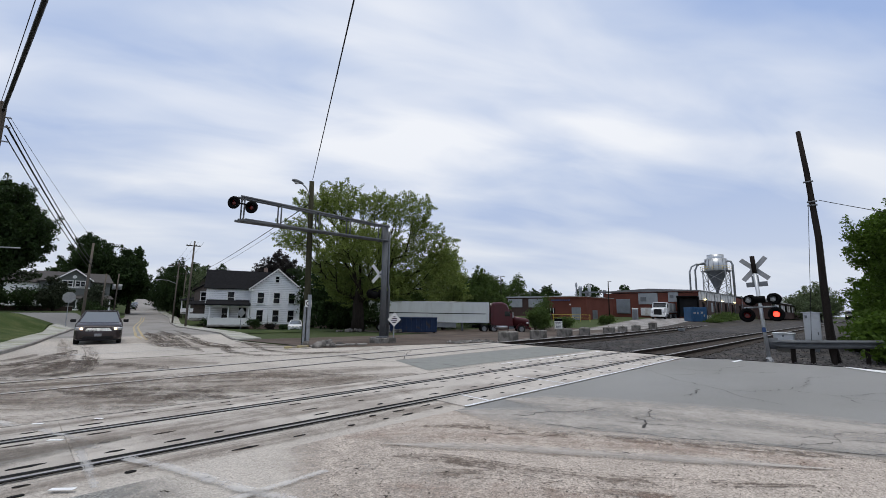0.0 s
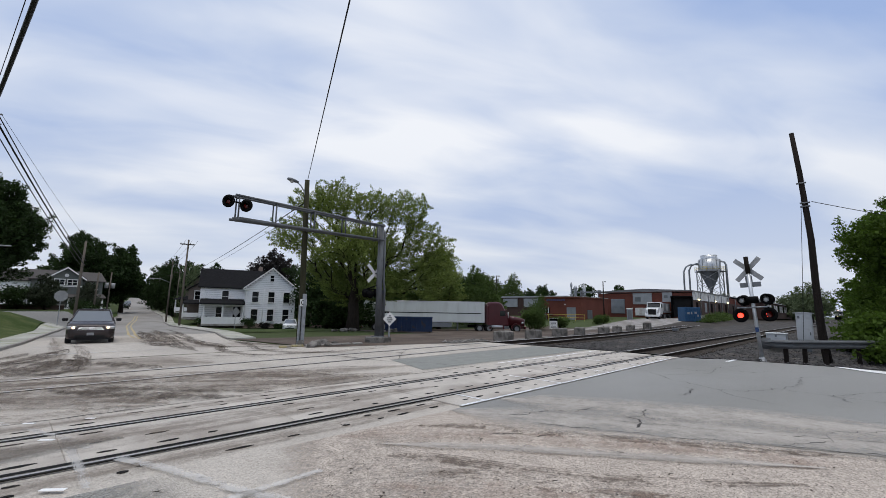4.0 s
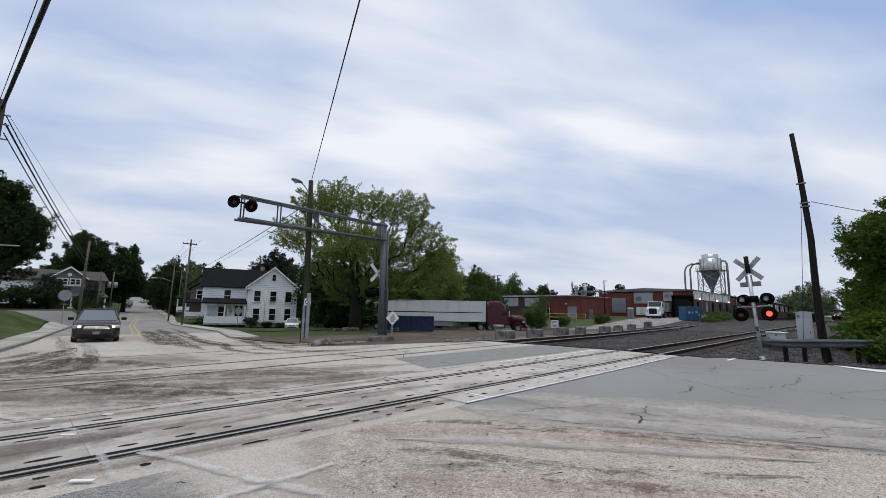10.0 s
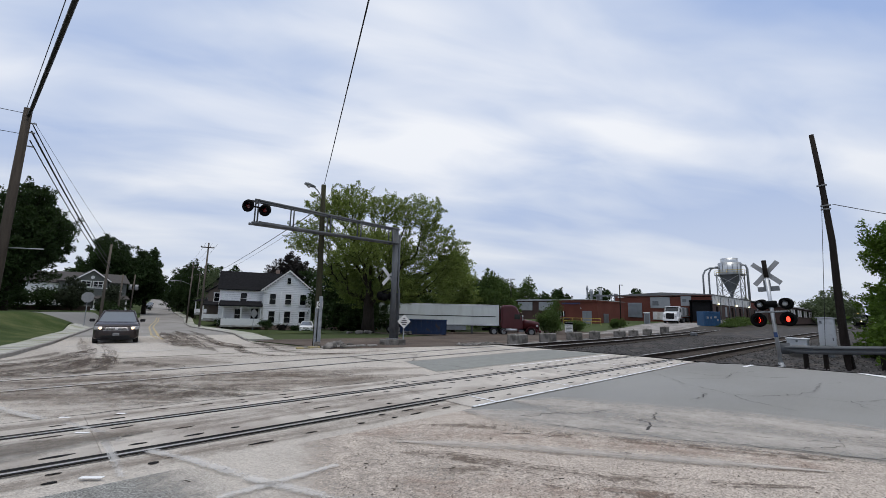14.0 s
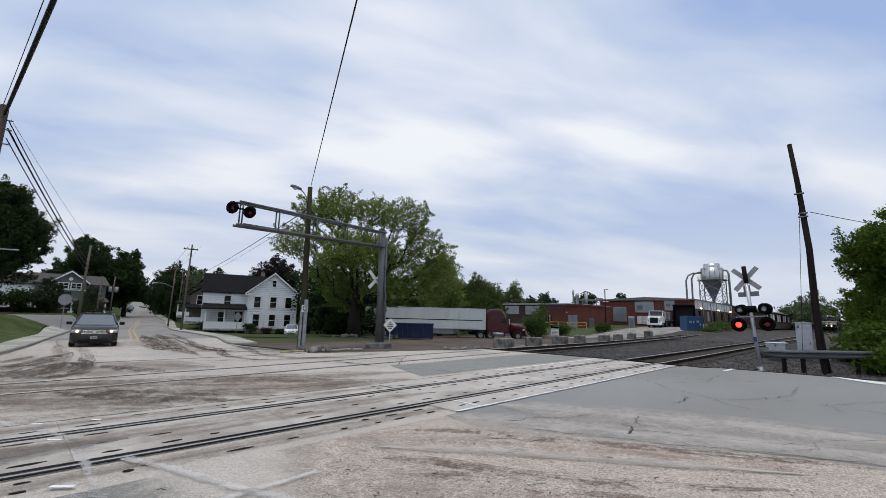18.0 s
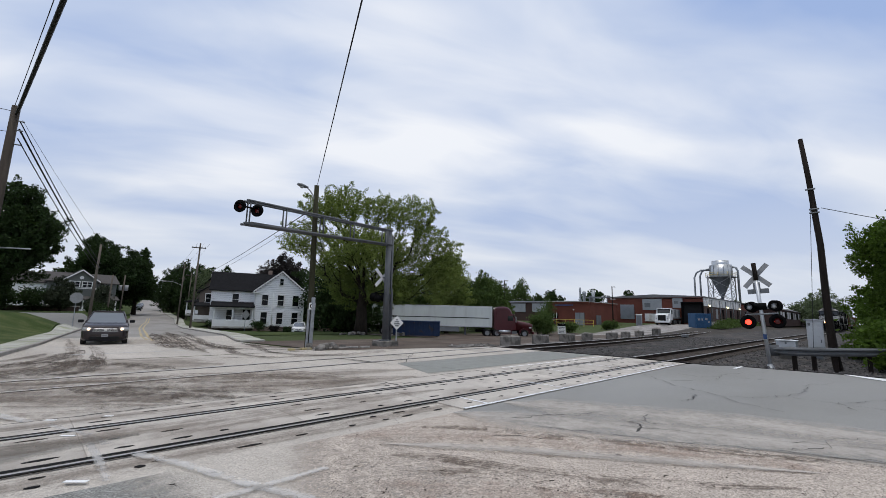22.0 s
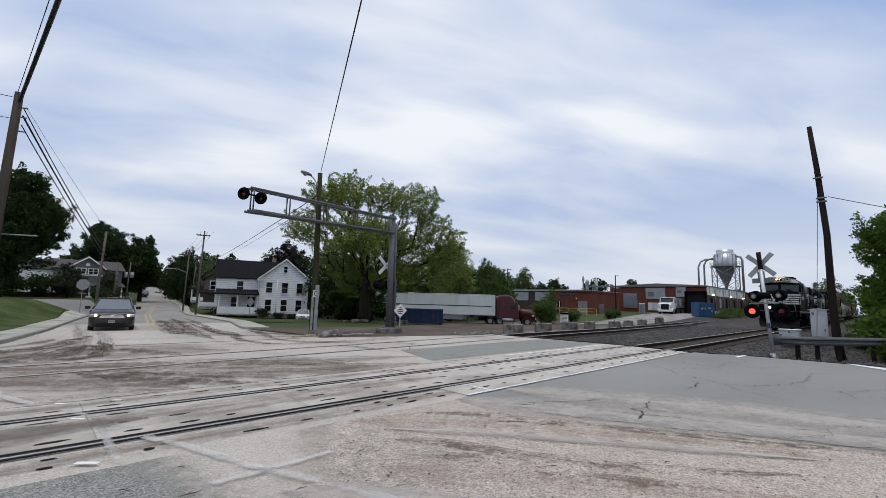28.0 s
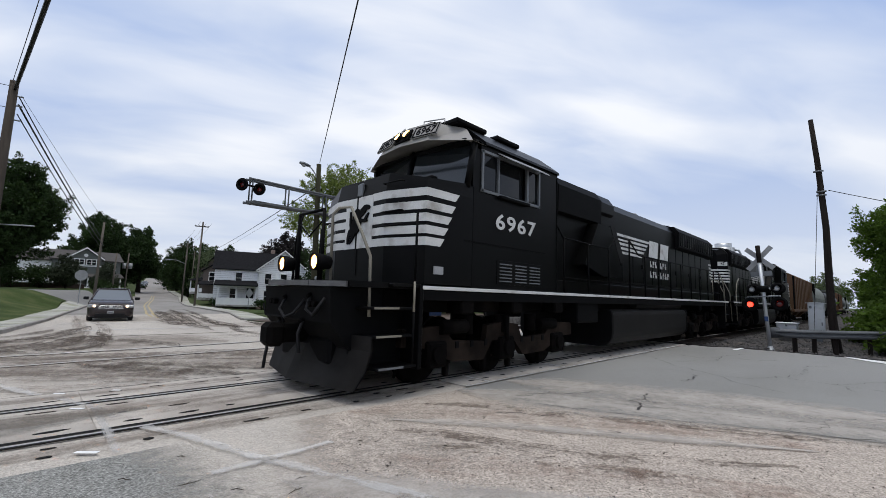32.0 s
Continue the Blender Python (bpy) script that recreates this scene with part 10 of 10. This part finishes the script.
def hopper(label, paint, length, curved):
    c = thing("hopper_car", label, "rail car", group="cars of the train")
    n = 10 if curved else 1
    if curved:
        prof = [(1.55 * math.cos(a), 2.75 + 1.75 * math.sin(a)) for a in [math.pi * i / 14 for i in range(15)]]
        prof = [(x, max(z, 2.75)) for x, z in prof]
        prof = [(1.45, 1.6)] + [(1.55, 2.2)] + prof + [(-1.55, 2.2), (-1.45, 1.6)]
    else:
        prof = [(1.5, 1.15), (1.5, 4.35), (1.2, 4.55), (-1.2, 4.55), (-1.5, 4.35), (-1.5, 1.15)]
    part("car_body", Geo().prism(prof, "x", 0.9, length - 0.9), paint, c)
    part("centre_sill", Geo().box((length / 2, 0, 1.0), (length, 0.6, 0.4), 0.02), UNDERFRAME, c)
    for s in (-1, 1):
        k = 14
        for i in range(k):
            part("side_post", Geo().box((1.0 + (length - 2.0) * i / (k - 1), s * (1.5 if not curved else 1.54), 2.75 if not curved else 2.0), (0.12, 0.12, 3.1 if not curved else 1.3), 0.02), paint, c)
        part("side_sill", Geo().box((length / 2, s * 1.5, 1.2), (length - 1.6, 0.14, 0.25), 0.02), paint, c)
        part("end_ladder", Geo().box((0.95, s * 1.45, 2.8), (0.06, 0.35, 3.0)), BLACK, c)
    for i in range(3):
        x = length * (i + 0.75) / 3.5 + 0.6
        part("hopper_chute", Geo().loft([[(x - 1.6, -1.2, 1.2), (x + 1.6, -1.2, 1.2), (x + 1.6, 1.2, 1.2), (x - 1.6, 1.2, 1.2)], [(x - 0.5, -0.5, 0.35), (x + 0.5, -0.5, 0.35), (x + 0.5, 0.5, 0.35), (x - 0.5, 0.5, 0.35)]]), paint, c)
    part("roof_walk", Geo().box((length / 2, 0, 4.62), (length - 2, 0.7, 0.06)), STEEL_DARK, c)
    sets = bogie(c, 1.9, (1.0, 2.8), False) + bogie(c, length - 1.9, (length - 2.8, length - 1.0), False)
    return c, sets


def tank_car(label, length):
    c = thing("tank_car", label, "rail car", group="cars of the train")
    r = 1.48
    m = Matrix.Translation((0, 0, 2.65)) @ pose(0, 0, 0, 0, 90, 0)
    part("tank_shell", Geo().lathe([(0, 0.7), (0.8, 0.75), (1.25, 0.95), (r, 1.3), (r, length - 1.3), (1.25, length - 0.95), (0.8, length - 0.75), (0, length - 0.7)], 24, m), TANK_BLACK, c)
    part("dome", Geo().lathe([(0.5, 4.0), (0.5, 4.5), (0, 4.55)], 14, Matrix.Translation((length / 2, 0, 0))), TANK_BLACK, c)
    part("centre_sill", Geo().box((length / 2, 0, 1.0), (length, 0.6, 0.4), 0.02), UNDERFRAME, c)
    part("walk_platform", Geo().box((length / 2, 0, 4.2), (2.2, 2.4, 0.06)), STEEL_DARK, c)
    for s in (-1, 1):
        part("hand_rail", Geo().tube([(1, s * 1.5, 2.2), (length - 1, s * 1.5, 2.2)], 0.02, 5), BLACK, c)
    sets = bogie(c, 1.9, (1.0, 2.8), False) + bogie(c, length - 1.9, (length - 2.8, length - 1.0), False)
    return c, sets


CARS = [(LEAD, 0.0), (SECOND, 39.5)]
at_x = 42.5
for kind, lab, length in (("rust", "rust-brown open hopper car behind the locomotives", 18.2), ("grey", "grey-green covered hopper car with curved sides", 17.0), ("tank", "grimy black tank car", 15.5), ("tank", "grimy black tank car", 15.5), ("rust", "rust-brown open hopper car", 16.0), ("tank", "grimy black tank car", 15.5), ("grey", "grey-green covered hopper car with curved sides", 17.0)):
    if kind == "tank":
        ob, sets = tank_car(lab, length)
    else:
        ob, sets = hopper(lab, HOPPER_RUST if kind == "rust" else HOPPER_GREY, length, kind == "grey")
    CARS.append((ob, at_x))
    at_x += length + 0.4

# ---------------------------------------------------------------- small things
def bird(wing):
    b = thing("bird", "small dark bird flying past", "bird", group="birds passing")
    part("bird_body", Geo().loft([[(x, r * math.cos(a), r * math.sin(a)) for a in [2 * math.pi * k / 8 for k in range(8)]] for x, r in ((-0.16, 0.01), (-0.08, 0.035), (0.02, 0.045), (0.10, 0.03), (0.15, 0.006))], smooth=True), BLACK, b)
    for s in (-1, 1):
        part("wing", Geo().prism([(-0.05, 0.0), (0.07, 0.0), (0.02, wing * 0.6), (-0.08, wing), (-0.07, wing * 0.5)], "z", -0.006, 0.006, m=pose(0, 0, 0.01, s * 22, 0, 0) @ Matrix.Diagonal((1, s, 1, 1))), BLACK, b)
    part("tail", Geo().prism([(-0.14, -0.012), (-0.14, 0.012), (-0.26, 0.04), (-0.26, -0.04)], "z", -0.004, 0.004), BLACK, b)
    return b


def rubble(x, y, n, spread, seed, label):
    rr = random.Random(seed)
    t = thing("rubble_pile", label, "rubble", pose(x, y, gz(x, y)))
    for i in range(n):
        s = rr.uniform(0.15, 0.42)
        m = pose(rr.uniform(-1, 1) * spread, rr.uniform(-1, 1) * spread * 0.5, s * 0.25, rr.uniform(-20, 20), rr.uniform(-20, 20), rr.uniform(0, 180))
        part("block", Geo().box((0, 0, 0), (s * rr.uniform(0.8, 1.6), s, s * rr.uniform(0.5, 0.9)), 0.05, m=m), BLOCKS, t)


rubble(22.6, 34.4, 14, 1.1, 3, "heap of broken grey stones beside the tree")
rubble(26.4, 33.0, 10, 1.3, 4, "low heap of dark stones under the tree")
rubble(9.9, 16.9, 9, 0.8, 5, "crumbled concrete around the lamp pole foot")
cone = thing("closed_parasol", "closed orange garden parasol", "parasol", pose(24.4, 46.0, gz(24.4, 46.0)))
part("parasol_pole", Geo().cyl((0, 0, 0), (0, 0, 2.3), 0.025, n=8), TIMBER, cone)
part("parasol_cloth", Geo().lathe([(0.05, 2.3), (0.14, 1.9), (0.2, 1.2), (0.16, 0.95), (0.05, 1.0)], 10), mat("faded_orange_cloth", (0.45, 0.11, 0.05), 0.9, var=0.15), cone)


def channelizer(x, y):
    c = thing("traffic_channelizer", "orange and white striped traffic channelizer post", "traffic cone", pose(x, y, gz(x, y)))
    part("rubber_base", Geo().lathe([(0, 0), (0.22, 0), (0.22, 0.05), (0.10, 0.09), (0, 0.09)], 14), TYRE, c)
    for i in range(5):
        part("band", Geo().cyl((0, 0, 0.09 + 0.2 * i), (0, 0, 0.29 + 0.2 * i), 0.085 - 0.006 * i, 0.079 - 0.006 * i, 14), bpy.data.materials["faded_orange_cloth"] if i % 2 == 0 else SIGN_WHITE, c, "orange band" if i % 2 == 0 else "white band")


def picnic_table(x, y, turn):
    t = thing("picnic_table", "weathered grey timber picnic table with benches", "table", pose(x, y, gz(x, y), 0, 0, turn))
    for i in range(5):
        part("top_plank", Geo().box((0, -0.30 + 0.15 * i, 0.75), (1.8, 0.14, 0.04), 0.005), TIMBER_PALE, t)
    for s in (-1, 1):
        for k in (0, 1):
            part("bench_plank", Geo().box((0, s * (0.62 + 0.15 * k), 0.45), (1.8, 0.14, 0.04), 0.005), TIMBER_PALE, t)
        part("bench_beam", Geo().box((s * 0.65, 0, 0.40), (0.05, 1.6, 0.10), 0.005), TIMBER, t)
        for k in (-1, 1):
            part("leg", Geo().tube([(s * 0.65, k * 0.22, 0.73), (s * 0.65, k * 0.62, 0.0)], 0.045, 4), TIMBER, t)


channelizer(40.41, 56.83)
picnic_table(36.85, 65.54, 20)
picnic_table(39.45, 64.34, -15)
BIRDS = [bird(0.30), bird(0.28)]

# twigs on the asphalt
rt = random.Random(77)
for x, y, l, a in ((1.12, 3.89, 0.16, 40), (1.82, 3.42, 0.12, 35), (1.70, 3.24, 0.16, 50), (0.75, 4.29, 0.09, -10), (1.21, 4.53, 0.08, 0), (1.36, 3.54, 0.10, 0), (2.52, 3.16, 0.06, 60), (1.57, 4.61, 0.05, 10), (2.70, 3.86, 0.05, 20), (1.22, 5.27, 0.07, 15), (3.30, 3.20, 0.08, 20), (4.40, 3.60, 0.10, 70), (3.90, 2.30, 0.07, 10), (5.20, 2.20, 0.09, 130), (4.90, 1.60, 0.07, 40)):
    m = pose(x, y, gz(x, y) + (0.036 if y > 4.97 else 0.02), 0, 0, a - 40)
    w = thing("twig", "thin dry dark twig lying on the asphalt", "twig", m, group="twigs on the road")
    pts = [(-l / 2, rt.uniform(-0.01, 0.01), 0), (-l * 0.15, rt.uniform(-0.012, 0.012), 0.003), (l * 0.2, rt.uniform(-0.012, 0.012), 0.002), (l / 2, rt.uniform(-0.02, 0.02), 0)]
    part("stem", Geo().tube(pts, [0.003, 0.004, 0.0035, 0.002], 5), TWIG, w)
    part("side_shoot", Geo().tube([pts[1], (0, 0.02, 0.004), (l * 0.1, 0.035, 0.002)], [0.0025, 0.002, 0.0015], 4), TWIG, w)

# ---------------------------------------------------------------- movement
# seconds and place along the track of the lead locomotive's brow
RUN = [(0.0, 325.0), (4.5, 291.0), (9.0, 255.0), (14.0, 209.0), (19.0, 157.0), (23.0, 111.0), (25.5, 82.0), (27.5, 58.6), (28.5, 46.8), (30.0, 29.2), (31.0, 17.3), (31.5, 11.35), (32.0, 5.55)]

# the birds: seconds and place
FLIGHTS = [
    [(4.0, 44.59, 40.96, 2.0), (6.2, 36.59, 36.96, 6.34), (6.4, 33.42, 31.33, 7.33), (6.6, 28.53, 23.27, 7.62), (6.8, 23.01, 14.53, 7.41), (7.0, 18.17, 7.98, 7.13), (7.2, 14.01, 3.61, 6.92), (7.4, 10.95, 0.33, 6.55), (7.5, 9.92, -1.06, 6.47), (8.0, -2.0, -14.0, 16.0), (9.5, -30.0, -46.0, 22.0)],
    [(5.0, 28.2, 59.42, 9.0), (8.0, 14.2, 49.42, 15.81), (8.4, 9.45, 53.95, 18.3), (8.8, 4.59, 58.58, 20.62), (9.0, 2.15, 60.85, 21.91), (9.2, -0.28, 63.14, 23.08), (9.5, -4.23, 66.67, 24.81), (11.0, -34.0, 24.0, 22.0)],
]


def along(t):
    for (a, p), (b, q) in zip(RUN, RUN[1:]):
        if t <= b:
            return p + (q - p) * (t - a) / (b - a)
    return RUN[-1][1]


def motions():
    for ob, off in CARS:
        walk(ob, [(t, pose(x + off, MAIN_Y, 0.012, 0, 0, 180 if ob is SECOND else 0)) for t, x in RUN])
    # the two flashers show their lit side in turn
    for k, ins in enumerate(SIGNAL_HEADS):
        base = Matrix.Translation(tuple(ins["rest"])) @ pose(0, 0, 0, 0, 0, -78)
        on = (k == 1)
        rows, angle = [(0.0, base @ pose(0, 0, 0, 0, 0, 0 if on else 180))], 0 if on else 180
        t = 0.5
        while t < 31.9:
            for dt, part_turn in ((-0.07, 0), (-0.025, 60), (0.025, 120), (0.07, 180)):
                rows.append((t + dt, base @ pose(0, 0, 0, 0, 0, angle + part_turn)))
            angle += 180
            t += 0.71
        rows.append((32.0, base @ pose(0, 0, 0, 0, 0, angle)))
        walk(ins, rows)
    # the lead locomotive's wheels roll on the rails
    for ws in LEAD_WHEELS:
        x, y, z = ws.location
        rows, travel, r = [], 0.0, 0.51
        for i in range(961):
            t = i / 30
            rows.append((t, pose(x, y, z) @ Matrix.Rotation(-(RUN[0][1] - along(t)) / r, 4, "Y")))
        walk(ws, rows)

    for ob, way in zip(BIRDS, FLIGHTS):
        rows = []
        for i, (t, *p) in enumerate(way):
            d = Vector(way[min(i + 1, len(way) - 1)][1:]) - Vector(way[max(i - 1, 0)][1:])
            rows.append((t, pose(*p, 0, -math.degrees(math.atan2(d.z, math.hypot(d.x, d.y))), math.degrees(math.atan2(d.y, d.x)))))
        walk(ob, [(0.0, rows[0][1])] + rows + [(32.0, rows[-1][1])])


motions()
